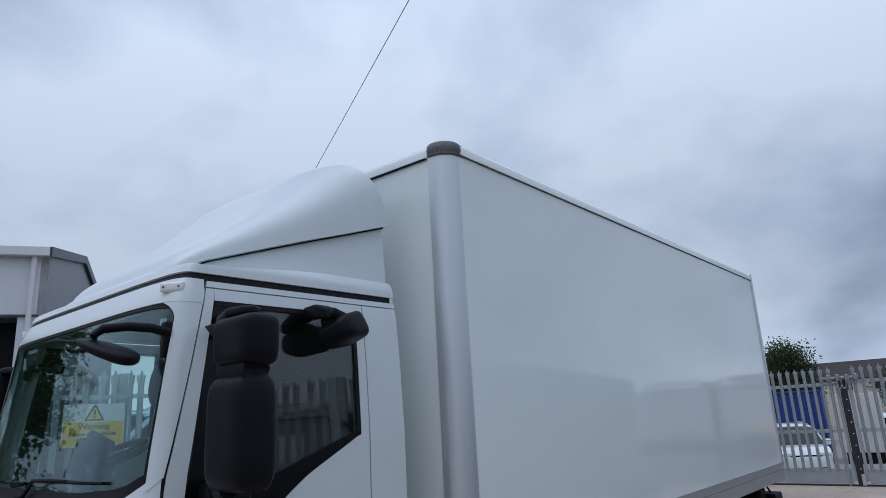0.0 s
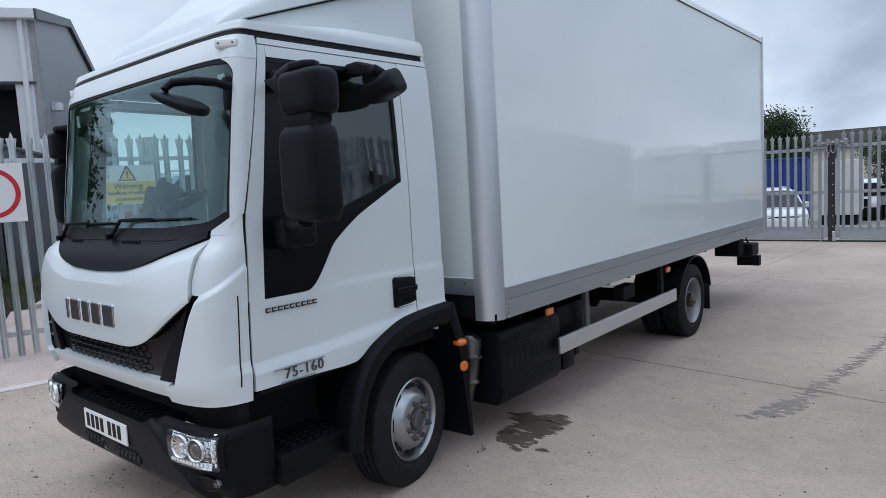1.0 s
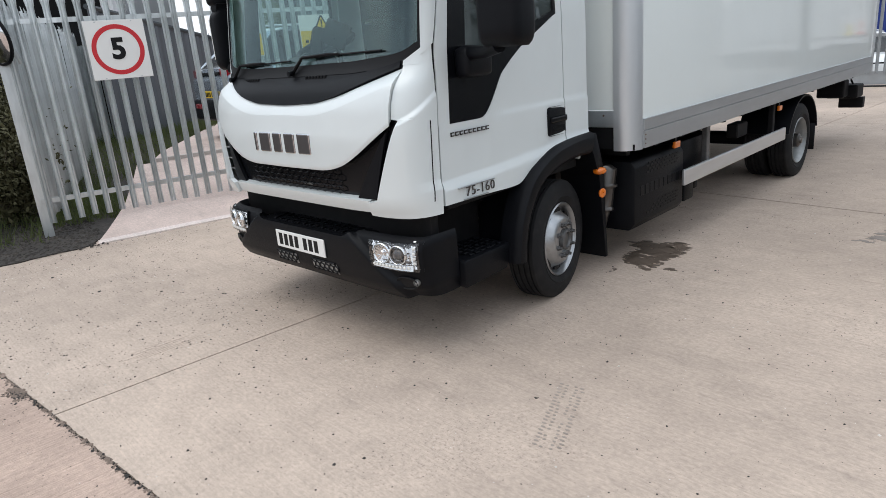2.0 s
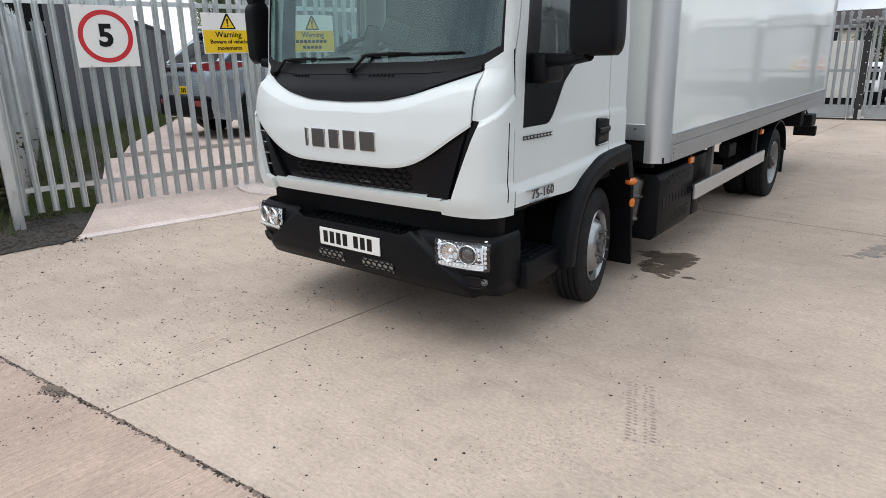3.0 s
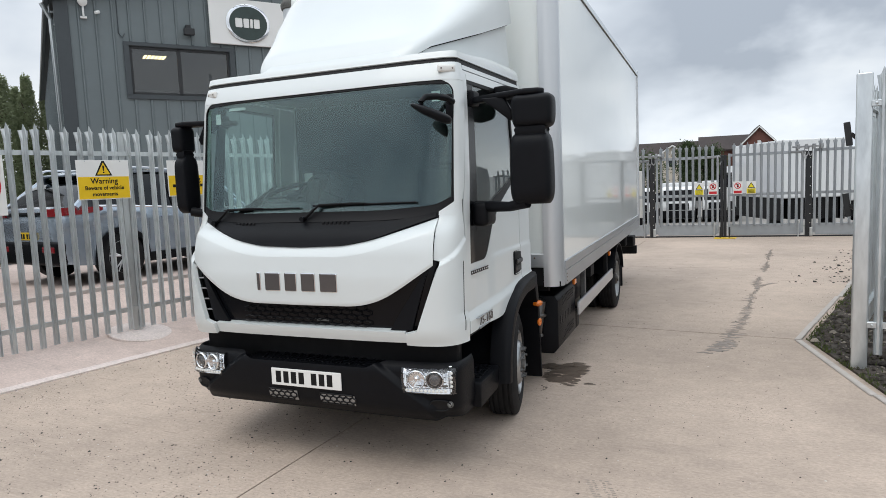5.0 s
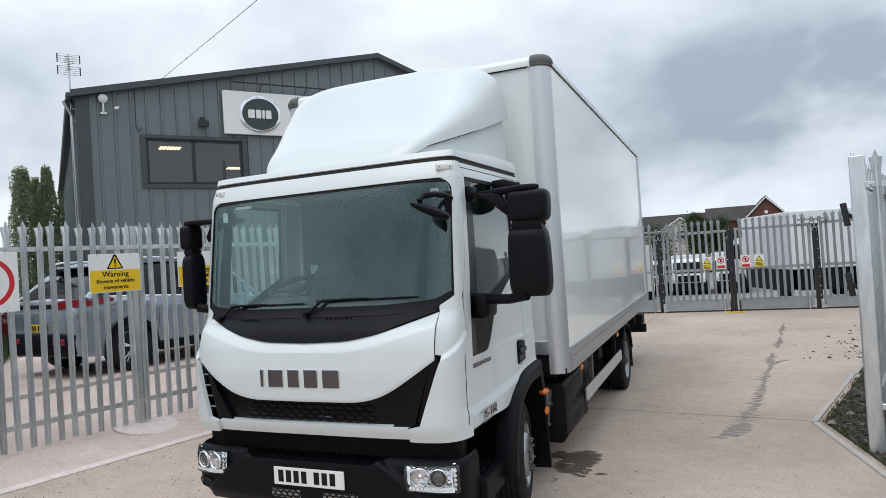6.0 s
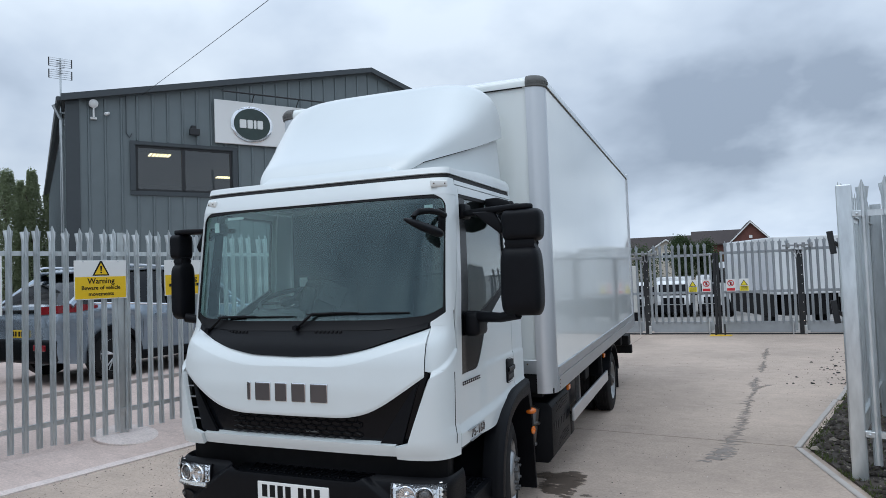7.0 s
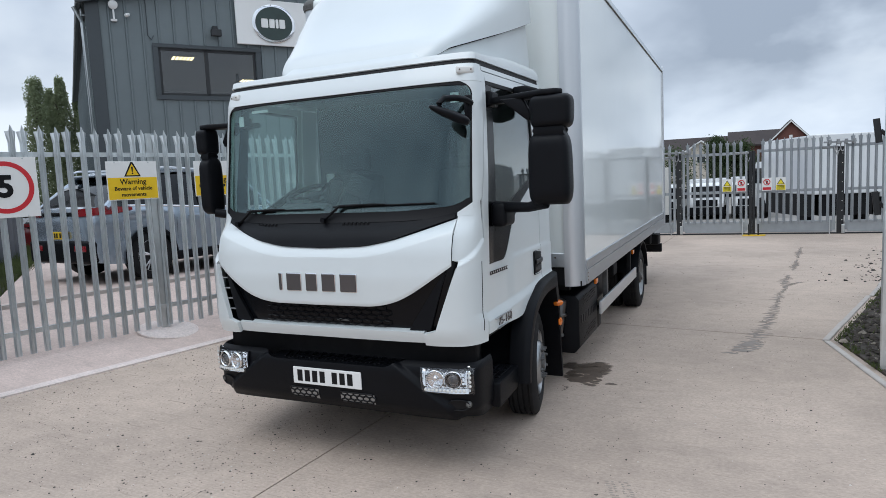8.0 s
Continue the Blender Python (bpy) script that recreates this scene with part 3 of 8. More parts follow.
def by_gate_bed():
    y = rnd.uniform(7.8, 12.5)
    lim = float(np.interp(y, [3.94, 7.45, 15.2], [3.27, 4.34, 6.7]))
    return lim - abs(rnd.gauss(0.12, 0.33)), y


scatter("bed_spill", 170, by_gate_bed, (0.010, 0.028), GRIT, "dark bark and stones spilt onto the concrete", "mulch")
scatter("edge_grit", 800, on_edge, (0.002, 0.008), GRIT, "dark grit gathered along a worn concrete edge", "grit")

# damp marks, tyre prints and the long crack: water has crept along the fine brushed lines of the concrete
WET = mat("damp_concrete", (0.135, 0.103, 0.080), 0.38, var=0.25, scale=9)
DAMP = mat("drying_damp_concrete", (0.225, 0.19, 0.163), 0.6, var=0.25, scale=9)
PRINT = mat("tyre_mark_dust", (0.295, 0.25, 0.215), 0.85, var=0.25, scale=30)
BRUSH = radians(-4)


def streaks(name, marks, material, label, category, z=0.0016, turn=BRUSH):
    """Many thin pointed marks lying along the brushed lines; marks: (x, y, half length, half width)."""
    vs, fs = [], []
    ca, sa = math.cos(turn), math.sin(turn)
    for k, (x, y, a, w) in enumerate(marks):
        o = len(vs)
        ring = [(-a, 0), (-a * 0.45, -w), (a * 0.5, -w * 0.8), (a, w * 0.1), (a * 0.4, w), (-a * 0.5, w * 0.75)]
        for h in (z + 0.00002 * (k % 40), -0.003):
            vs += [(x + u * ca - v * sa, y + u * sa + v * ca, h) for u, v in ring]
        fs += [tuple(range(o, o + 6))] + [(o + i, o + 6 + i, o + 6 + (i + 1) % 6, o + (i + 1) % 6) for i in range(6)]
    me = bpy.data.meshes.new(name)
    me.from_pydata(vs, [], fs)
    me.materials.append(material)
    return tagged(new(name, me), label, category, kind="stuff")


def pool(cx, cy, rx, ry, turn, n, seed, length=0.5, thin=0.012):
    q, out = random.Random(seed), []
    t = radians(turn)
    for _ in range(n):
        a, r = q.uniform(0, math.tau), math.sqrt(q.random())
        u, v = rx * r * math.cos(a), ry * r * math.sin(a)
        out.append((cx + u * math.cos(t) - v * math.sin(t), cy + u * math.sin(t) + v * math.cos(t), rx * length * q.uniform(0.25, 1.1) * (1.15 - 0.5 * r), thin * q.uniform(0.5, 1.3)))
    return out


streaks("damp_patch", pool(1.20, 2.36, 0.15, 0.33, -12, 330, 1) + pool(1.12, 2.50, 0.20, 0.12, -12, 70, 2) + pool(1.25, 2.12, 0.10, 0.10, 0, 40, 3), WET, "dark damp patch where water dripped on concrete", "stain")
streaks("damp_spots", pool(1.28, 1.99, 0.05, 0.03, 0, 16, 4) + pool(1.44, 2.06, 0.05, 0.02, 0, 14, 5) + pool(1.10, 1.86, 0.02, 0.05, 0, 10, 6), WET, "small dark drip spots on the concrete", "stain")
CRACK = [(2.34, 3.27), (2.50, 3.55), (2.67, 4.13), (2.82, 4.95), (2.93, 5.9), (3.03, 6.6), (3.10, 7.12), (3.26, 8.3), (3.42, 9.4), (3.52, 10.2), (3.67, 11.4), (3.82, 12.4)]
q, marks = random.Random(11), pool(2.53, 3.58, 0.10, 0.28, -22, 110, 12, 0.6, 0.013) + pool(2.38, 3.29, 0.06, 0.02, 0, 8, 13)
for (x0, y0), (x1, y1) in list(zip(CRACK, CRACK[1:])) + [((3.10, 7.12), (3.22, 7.42)), ((3.22, 7.42), (3.40, 7.68))]:
    n = int((y1 - y0) * 42)
    for k in range(n):
        t = (k + q.random()) / n
        y = y0 + (y1 - y0) * t
        wet = noise.noise(Vector((y * 1.1, 5, 2))) + (0.4 if 3.9 < y < 6.4 else 0.05)
        if wet < -0.28:
            continue
        x = x0 + (x1 - x0) * t + 0.05 * noise.noise(Vector((y * 1.5, x0, 1)))
        marks.append((x + q.gauss(0, 0.012 + 0.035 * max(0, wet)), y, q.uniform(0.012, 0.03) + 0.10 * max(0, wet) * q.random(), q.uniform(0.006, 0.014)))
streaks("concrete_crack", marks, DAMP, "long wandering crack in the concrete, edges damp", "crack")
# a print of a lugged tyre, and faint scuffs
marks = []
for r, w in ((0, 0.014), (1.35, 0.009), (3.2, 0.009), (4.6, 0.014)):
    for k in range(20):
        t = k / 20
        if q.random() < 0.85:
            marks.append((1.70 + 0.195 * t + r * 0.024 + q.gauss(0, 0.003), 0.268 - 0.52 * t + (0.010 if r > 2 else 0), w, 0.0062))
streaks("tyre_print", marks, PRINT, "faint dusty print of a lugged tyre", "tyre print", 0.0012)
SCUFF = mat("worn_concrete_scuff", (0.42, 0.34, 0.28), 0.86, var=0.25, scale=30)
streaks("tyre_scuffs", [(-0.64 + 0.022 * i + q.gauss(0, 0.004), -0.72 + q.gauss(0, 0.05), q.uniform(0.10, 0.20), q.uniform(0.002, 0.005)) for i in range(7)], SCUFF, "faint parallel tyre scuffs on the concrete", "scuffs", 0.0010, radians(88))
marks = [(q.uniform(-3.2, 4.2), q.uniform(-1.2, 9.5), q.uniform(0.02, 0.12), q.uniform(0.002, 0.006)) for _ in range(70)]
streaks("concrete_scuffs", marks, SCUFF, "thin scuffs and stains along the brushed concrete", "scuffs", 0.0010)


# ---------------------------------------------------------------- the lorry
class Skin:
    """A rounded front that runs into two flat sides. s goes along it from the middle of the front, in metres; z is the height."""

    def __init__(self, w, w_rear, yc, y_rear, front, narrow, power=5.0):
        self.w, self.w_rear, self.yc, self.y_rear, self.front, self.narrow = w, w_rear, yc, y_rear, front, narrow
        a = np.linspace(0, math.pi / 2, 400)
        self.h, self.v = np.sin(a) ** (2 / power), np.cos(a) ** (2 / power)
        steps = np.hypot(np.diff(self.h) * w, np.diff(self.v) * yc)
        self.s = np.r_[0, np.cumsum(steps)]
        self.corner = float(self.s[-1])

    def at(self, s, z, off=0.0):
        k, a = (1 if s >= 0 else -1), abs(s)
        if a <= self.corner:
            x, y = self.w * np.interp(a, self.s, self.h), self.yc - (self.yc - self.front(z)) * np.interp(a, self.s, self.v)
        else:
            y = self.yc + a - self.corner
            x = self.w + (self.w_rear - self.w) * (a - self.corner) / (self.y_rear - self.yc)
        return Vector((k * x * self.narrow(z), y, z))

    def by_x(self, x, z):
        return math.copysign(float(np.interp(abs(x) / (self.w * self.narrow(z)), self.h, self.s)), x)

    def by_y(self, y, z):
        if y >= self.yc:
            return self.corner + y - self.yc
        v = (self.yc - y) / (self.yc - self.front(z))
        return float(np.interp(v, self.v[::-1], self.s[::-1]))

    def patch(self, s0, s1, zb, zt, nu=24, nv=8, thick=0.02, off=0.0, bm=None):
        """A sheet between two ends (functions of z) and two heights (functions of the share of the way from end to end)."""
        rows = []
        for j in range(nv + 1):
            row = []
            for i in range(nu + 1):
                t = i / nu
                b, c = zb(t), zt(t)
                z = b + (c - b) * j / nv
                s = s0(z) + (s1(z) - s0(z)) * t
                row.append((s, z))
            rows.append(row)
        p = [[self.at(s, z) for s, z in r] for r in rows]
        arr = np.array([[tuple(v) for v in r] for r in p])
        if off:
            du, dv = np.gradient(arr, axis=1), np.gradient(arr, axis=0)
            nn = np.cross(du, dv)
            nn /= np.linalg.norm(nn, axis=2, keepdims=True) + 1e-9
            o = np.array([[off(s, z) if callable(off) else off for s, z in r] for r in rows])[..., None]
            arr = arr + nn * o
        return solid(arr, thick, bm)


front_line = smoothed([(0.5, 0.05), (0.80, 0.04), (0.88, 0.0), (1.2, 0.0), (1.36, 0.018), (1.46, 0.06), (1.53, 0.145), (1.60, 0.172), (2.36, 0.29), (2.44, 0.33), (2.52, 0.380), (2.62, 0.425)], 0.03)
tumble = smoothed([(0.5, 1.0), (1.75, 1.0), (2.1, 0.985), (2.4, 0.965), (2.47, 0.945), (2.65, 0.94)], 0.05)
CAB = Skin(0.995, 1.062, 0.45, 1.60, front_line, tumble)

lorry = thing("box_lorry", pose(0, 0, 0), "white box lorry with black bumper and roof deflector parked on concrete", "lorry")


def of_x(fn, x0, x1):
    return lambda t: fn(abs(x0 + (x1 - x0) * t))


hood_low = smoothed([(0, 1.030), (0.38, 1.033), (0.50, 1.055), (0.60, 1.095), (0.75, 1.19), (0.93, 1.315)], 0.05)
hood_top = smoothed([(0, 1.402), (0.30, 1.412), (0.50, 1.448), (0.69, 1.506), (0.87, 1.568), (1.0, 1.60)], 0.05)
glass_low = smoothed([(0, 1.542), (0.5, 1.543), (0.8, 1.563), (0.87, 1.582), (0.93, 1.62)], 0.03)


def corner_fill(z, r=0.075, top=2.352):
    """How far the rounded upper corner of the windscreen reaches in at a height."""
    h = min(r, max(0.0, z - (top - r)))
    return r - math.sqrt(r * r - h * h)


def sx(x):
    return lambda z: CAB.by_x(x, z)


door_seam = interp([(0.80, 0.255), (1.20, 0.27), (1.64, 0.30), (2.40, 0.455), (2.6, 0.48)])
grille_edge = interp([(0.80, 0.704), (0.884, 0.704), (0.900, 0.775), (1.30, 0.907), (1.305, 0.876), (2.0, 0.876)])
# nose panels


def hood_fold(s, z):
    """Below a chamfered band along its top and above its rolled lower lip the hood stands a little proud."""
    x = abs(CAB.at(s, z).x)
    t = min(1, max(0, (hood_top(x) - z) / (0.075 + 0.03 * min(1, x / 0.8))))
    u = min(1, max(0, (z - hood_low(x)) / 0.022))
    return -0.008 + 0.034 * t + 0.006 * (1 - (1 - u) ** 2) - 0.004


hood = part("hood_panel", CAB.patch(sx(-0.872), sx(0.872), of_x(hood_low, -0.872, 0.872), of_x(hood_top, -0.872, 0.872), 80, 64, 0.03, hood_fold), WHITE, lorry, "white front hood panel with a wide chrome badge", 11)
part("lower_strip", CAB.patch(sx(-0.70), sx(0.70), lambda t: 0.822, lambda t: 0.888, 40, 4, 0.05, 0.012), WHITE, lorry, "white strip under the grille", 40)
part("grille_backing", CAB.patch(sx(-0.93), sx(0.93), lambda t: 0.80, of_x(lambda x: hood_low(x) + 0.03, -0.93, 0.93), 40, 6, 0.02, -0.035), GLOSS, lorry, "black grille panel", 40)
# pressed grille mesh between the black wings
gm = bmesh.new()
for r in range(4):
    for c in range(-9, 10):
        x, z = c * 0.072 + (r % 2) * 0.036, 0.922 + r * 0.031
        if abs(x) < 0.44 and z < hood_low(abs(x)) - 0.012:
            y = CAB.at(CAB.by_x(x, z), z).y + 0.022
            ring = [(x + 0.041 * math.cos(radians(k * 60 + 30)), z + 0.0205 * math.sin(radians(k * 60 + 30))) for k in range(6)]
            for k in range(6):
                a, b = ring[k], ring[(k + 1) % 6]
                tube([(a[0], y, a[1]), (b[0], y, b[1])], 0.0035, 4, gm)
part("grille_mesh", gm, GLOSS, lorry, "black honeycomb mesh", 0)
slot = bmesh.new()
box((0.08, 0.026, 0.925), (0.17, 0.034, 0.938), 0.003, 1, None, slot)
part("grille_slot", slot, CAP, lorry, "pale strip seen through the mesh")
for k in (-1, 1):
    wing = bmesh.new()
    rows = []
    for j in range(9):
        z = 0.892 + j / 8 * 0.40
        x_in, x_out = 0.60 + (z - 0.892) * 0.66, 0.735 + (z - 0.892) * 0.30
        rows.append([CAB.at(k * CAB.by_x(x_in + (x_out - x_in) * i / 6, z), z) + Vector((0, 0.008, 0)) for i in range(7)])
    solid([r[::k] for r in rows], 0.02, wing)
    part("grille_wing", wing, BLACK, lorry, "flat black wing beside the grille", 40)
    for z in (0.96, 1.03, 1.10, 1.17, 1.24) if k < 0 else ():
        xe = grille_edge(z)
        p = CAB.at(k * CAB.by_x(xe - 0.025, z), z)
        box((p.x - 0.032, p.y + 0.004, z), (p.x + 0.032, p.y + 0.03, z + 0.009), 0.002, 1, None, fins := bmesh.new())
        part("vent_fin", fins, RIM, lorry, "pale vent fin beside the grille")



def corner_bulge(s, z):
    """The lower corner stands out a little below a crease that climbs from the hood to the door."""
    y = CAB.at(s, z).y
    crease = 1.29 + 0.14 * min(1, max(0, (y - 0.07) / 0.2))
    t = min(1, max(0, (crease - z) / 0.032))
    keep = 1 - 0.6 * min(1, max(0, (y - 0.10) / 0.15)) * min(1, max(0, (z - 0.93) / 0.05))
    return 0.008 + 0.026 * t * t * (3 - 2 * t) * keep


for k in (-1, 1):
    bm = CAB.patch(lambda z: CAB.by_x(grille_edge(z), z), lambda z: CAB.by_y(door_seam(z) - 0.008, z),
                   lambda t: 0.80 + 0.02 * (1 - t) ** 2, lambda t: 1.572 + 0.073 * t, 60, 130, 0.03, corner_bulge)
    if k < 0:
        bm.transform(Matrix.Diagonal((-1, 1, 1, 1)))
    foot = CAB.patch(sx(0.872), sx(0.958), lambda t: 1.556, lambda t: 1.578 + 0.066 * t, 10, 6, 0.02, 0.0095)
    if k < 0:
        foot.transform(Matrix.Diagonal((-1, 1, 1, 1)))
    part("pillar_foot", foot, WHITE, lorry, "white panel at the windscreen pillar's foot", 45)
    part("corner_panel", bm, WHITE, lorry, "white corner panel beside the grille", 45)
    # slim black air slit in the corner panel
    slit = CAB.patch(lambda z: CAB.by_y(0.196 + 0.05 * (z - 0.87), z), lambda z: CAB.by_y(0.202 + 0.05 * (z - 0.87), z), lambda t: 0.875, lambda t: 1.285, 2, 24, 0.008, lambda s, z: corner_bulge(s, z) + 0.0015)
    seam = CAB.patch(lambda z: CAB.by_y(door_seam(z) - 0.012, z), lambda z: CAB.by_y(door_seam(z) + 0.012, z), lambda t: 0.835, lambda t: 2.42, 2, 40, 0.01, 0.001)
    if k < 0:
        slit.transform(Matrix.Diagonal((-1, 1, 1, 1)))
        seam.transform(Matrix.Diagonal((-1, 1, 1, 1)))
    part("door_seal", seam, INK, lorry, "black rubber seal in the door gap")
    part("corner_slit", slit, INK, lorry, "narrow black slit")
    bm = CAB.patch(lambda z: CAB.by_x((0.95 if k > 0 else 0.93) - 0.012 * (z - 1.6) - corner_fill(z), z), lambda z: CAB.by_y(door_seam(z) - 0.004, z),
                   lambda t: 1.60 + 0.052 * t, lambda t: 2.36, 14, 60, 0.04, 0.012)
    if k < 0:
        bm.transform(Matrix.Diagonal((-1, 1, 1, 1)))
    part("windscreen_pillar", bm, WHITE, lorry, "white windscreen pillar", 50)

part("cowl", CAB.patch(sx(-0.945), sx(0.945), of_x(lambda x: hood_top(x) - 0.02, -0.945, 0.945), of_x(lambda x: glass_low(x) + 0.008, -0.945, 0.945), 50, 8, 0.03, 0.003), BLACK, lorry, "black plastic cowl below the windscreen", 50)
part("cowl_ledge", CAB.patch(sx(-0.86), sx(0.86), of_x(lambda x: hood_top(x) - 0.02, -0.86, 0.86), of_x(lambda x: hood_top(x) + (glass_low(x) - hood_top(x)) * min(1.0, 0.55 + 0.5 * x ** 3), -0.86, 0.86), 50, 6, 0.03, 0.014), BLACK, lorry, "smooth black lower cowl with a ledge", 50)
ws = part("windscreen", CAB.patch(sx(-0.935), sx(0.957), of_x(glass_low, -0.935, 0.957), lambda t: 2.365, 48, 20, 0.006, 0.004), WSGLASS, lorry, "slightly tinted windscreen glass", 60)
ws.visible_shadow = False
seal = bmesh.new()
CAB.patch(sx(-0.935), lambda z: -CAB.by_x(0.914 - corner_fill(z), z), lambda t: 1.60, lambda t: 2.36, 8, 60, 0.01, 0.009, seal)
CAB.patch(lambda z: CAB.by_x(0.938 - corner_fill(z), z), sx(0.956), lambda t: 1.60, lambda t: 2.36, 8, 60, 0.01, 0.009, seal)
CAB.patch(sx(-0.93), sx(0.95), lambda t: 2.342 - 0.02 * abs(2 * t - 1) ** 6, lambda t: 2.366, 48, 2, 0.01, 0.009, seal)
CAB.patch(sx(-0.93), sx(0.95), of_x(lambda x: glass_low(x) - 0.01, -0.93, 0.95), of_x(lambda x: glass_low(x) + 0.052, -0.93, 0.95), 48, 3, 0.004, 0.0062, seal)
part("windscreen_seal", seal, INK, lorry, "black windscreen border", 40)
for x0 in (-0.62, 0.10):
    for i in range(7):
        x = x0 + i * 0.03
        p = CAB.at(CAB.by_x(x, 1.52), 1.52)
        part("cowl_vent", box((x, p.y - 0.008, 1.505), (x + 0.016, p.y + 0.02, 1.535), 0.003, 1), INK, lorry)

# roof edge, stripe and fairing base
header_end = lambda z: CAB.by_y(door_seam(min(z, 2.4)) - 0.004, z)
part("header_panel", CAB.patch(lambda z: -header_end(z), header_end, lambda t: 2.355, lambda t: 2.462, 60, 6, 0.05, 0.014), WHITE, lorry, "white panel over the windscreen", 50)
side_end = lambda z: CAB.corner + 1.15
part("roof_stripe", CAB.patch(lambda z: -side_end(z), side_end, lambda t: 2.455, lambda t: 2.497, 110, 2, 0.02, 0.006), INK, lorry, "dark strip round the cab roof", 50)
def roof_top(t):
    """Low across the front and round its corners, rising to a flange at the back of the cab."""
    back = abs(2 * t - 1) * (CAB.corner + 1.15) - CAB.corner
    u = min(1.0, max(0.0, (back + 0.02) / 0.75))
    return 2.534 + 0.05 * u * u * (3 - 2 * u)


part("roof_edge", CAB.patch(lambda z: -side_end(z), side_end, lambda t: 2.492, roof_top, 150, 10, 0.05, lambda s, z: 0.016 - 6.0 * max(0.0, z - 2.515) ** 2), WHITE, lorry, "white moulded roof edge", 50)
deck = []
for i in range(13):
    y = 0.44 + 1.16 * i / 12
    wdt = float(np.interp(y, [0.44, 0.47, 0.55, 0.7, 1.6], [0.50, 0.72, 0.84, 0.88, 0.96]))
    deck.append([Vector((-wdt + 2 * wdt * j / 20, y, 2.522 + 0.02 * math.sin(math.pi * j / 20))) for j in range(21)])
# raised plinth that carries the deflector's foot
plinth = []
for i in range(25):
    y = 0.366 + 0.44 * i / 24
    ty = min(1.0, max(0.0, (y - 0.366) / 0.11)) ** 0.7
    row = []
    for j in range(49):
        x = -0.60 + 1.28 * j / 48
        e_ = min(1.0, max(0.0, ((0.645 if x > 0 else 0.565) - abs(x)) / 0.14))
        row.append(Vector((x, y, 2.515 + (0.095 + 0.016 * max(0.0, y - 0.45)) * e_ * e_ * (3 - 2 * e_) * ty)))
    plinth.append(row)
part("deflector_plinth", solid(plinth, 0.03), WHITE, lorry, "raised white moulding under the deflector", 60)
part("roof_deck", solid(deck, 0.05), WHITE, lorry, "white cab roof", 40)
for k in (-1, 1):
    p = CAB.at(k * CAB.by_x(0.905, 2.42), 2.42)
    at_lamp = pose(k * (0.906 if k > 0 else 0.872), 0.334, 2.425, 0, 0, (34 if k > 0 else 24) * k)
    lamp = part("roof_marker_lamp", box((-0.055, -0.012, -0.022), (0.055, 0.016, 0.022), 0.011, 3, at_lamp), CLEARLENS, lorry, "clear oblong marker lamp", 40)
    for dx in (-0.035, 0.035):
        part("lamp_screw", lathe([(0, 0.005), (0.004, 0.004)], 10, at_lamp @ pose(dx, -0.0125, 0, 0, 0, -90)), RUST, lamp)

# roof air deflector
top_z = smoothed([(0.40, 2.50), (0.45, 2.545), (0.50, 2.635), (0.70, 2.765), (1.0, 2.975), (1.3, 3.190), (1.45, 3.285), (1.55, 3.338), (1.65, 3.365), (1.8, 3.37)], 0.04)
low_z = interp([(0.44, 2.50), (0.50, 2.56), (0.60, 2.62), (0.95, 2.728), (1.33, 2.845), (1.63, 2.94)])
half_w = smoothed([(0.42, 0.50), (0.47, 0.62), (0.60, 0.69), (0.87, 0.785), (1.1, 0.86), (1.63, 0.94), (1.8, 0.955)], 0.03)
rows = []
for i in range(36):
    y = 0.45 + 1.18 * (i / 35) ** 1.3
    a, zl, zt, w = [], low_z(y), top_z(y), half_w(y)
    zt = max(zt, zl + 0.02)
    row = []
    for j in range(41):
        th = math.pi * j / 40
        c, s_ = math.cos(th), math.sin(th)
        lean = 0.18 * s_ ** 0.75 * max(0.0, (y - 0.8) / 0.83) ** 2
        row.append(Vector((w * (1.0 if c > 0 else 1.0 - 0.17 * max(0.0, min(1.0, (1.5 - y) / 0.9))) * math.copysign(abs(c) ** 0.42, c), y - lean, zl + (zt - zl) * s_ ** 0.48)))
    rows.append(row)
part("roof_deflector", solid(rows, 0.03), WHITE, lorry, "tall rounded white roof air deflector", 60)
for k in (-1, 1):
    rows = []
    for i in range(20):
        y = 0.52 + 1.10 * i / 19
        rows.append([Vector((k * (half_w(y) * (1.0 if k > 0 else 1.0 - 0.17 * max(0.0, min(1.0, (1.5 - y) / 0.9))) - 0.035 + 0.03 * (1 - j / 4)), y, 2.51 + (low_z(y) + 0.03 - 2.51) * j / 4)) for j in range(5)])
    lp = [Vector((k * (half_w(y) * (1.0 if k > 0 else 1.0 - 0.17 * max(0.0, min(1.0, (1.5 - y) / 0.9))) - 0.004), y, low_z(y) - 0.002)) for y in np.linspace(0.50, 1.62, 28)]
    part("deflector_joint", tube(lp, 0.006, 6), INK, lorry, "dark joint under the deflector")
    part("deflector_skirt", solid(rows, 0.02 * k), WHITE, lorry, "white side panel under the deflector", 50)

# doors
arch_low = smoothed([(0.2, 0.835), (0.80, 0.828), (0.90, 0.832), (0.98, 0.90), (1.12, 0.965), (1.30, 1.0), (1.65, 1.02)], 0.03)
sill_line = smoothed([(0.30, 1.245), (0.60, 1.245), (0.645, 1.25), (0.685, 1.29), (0.80, 1.462), (1.0, 1.60), (1.30, 1.765)], 0.02)
glass_line = interp([(0.36, 1.44), (0.62, 1.545), (1.30, 1.79)])


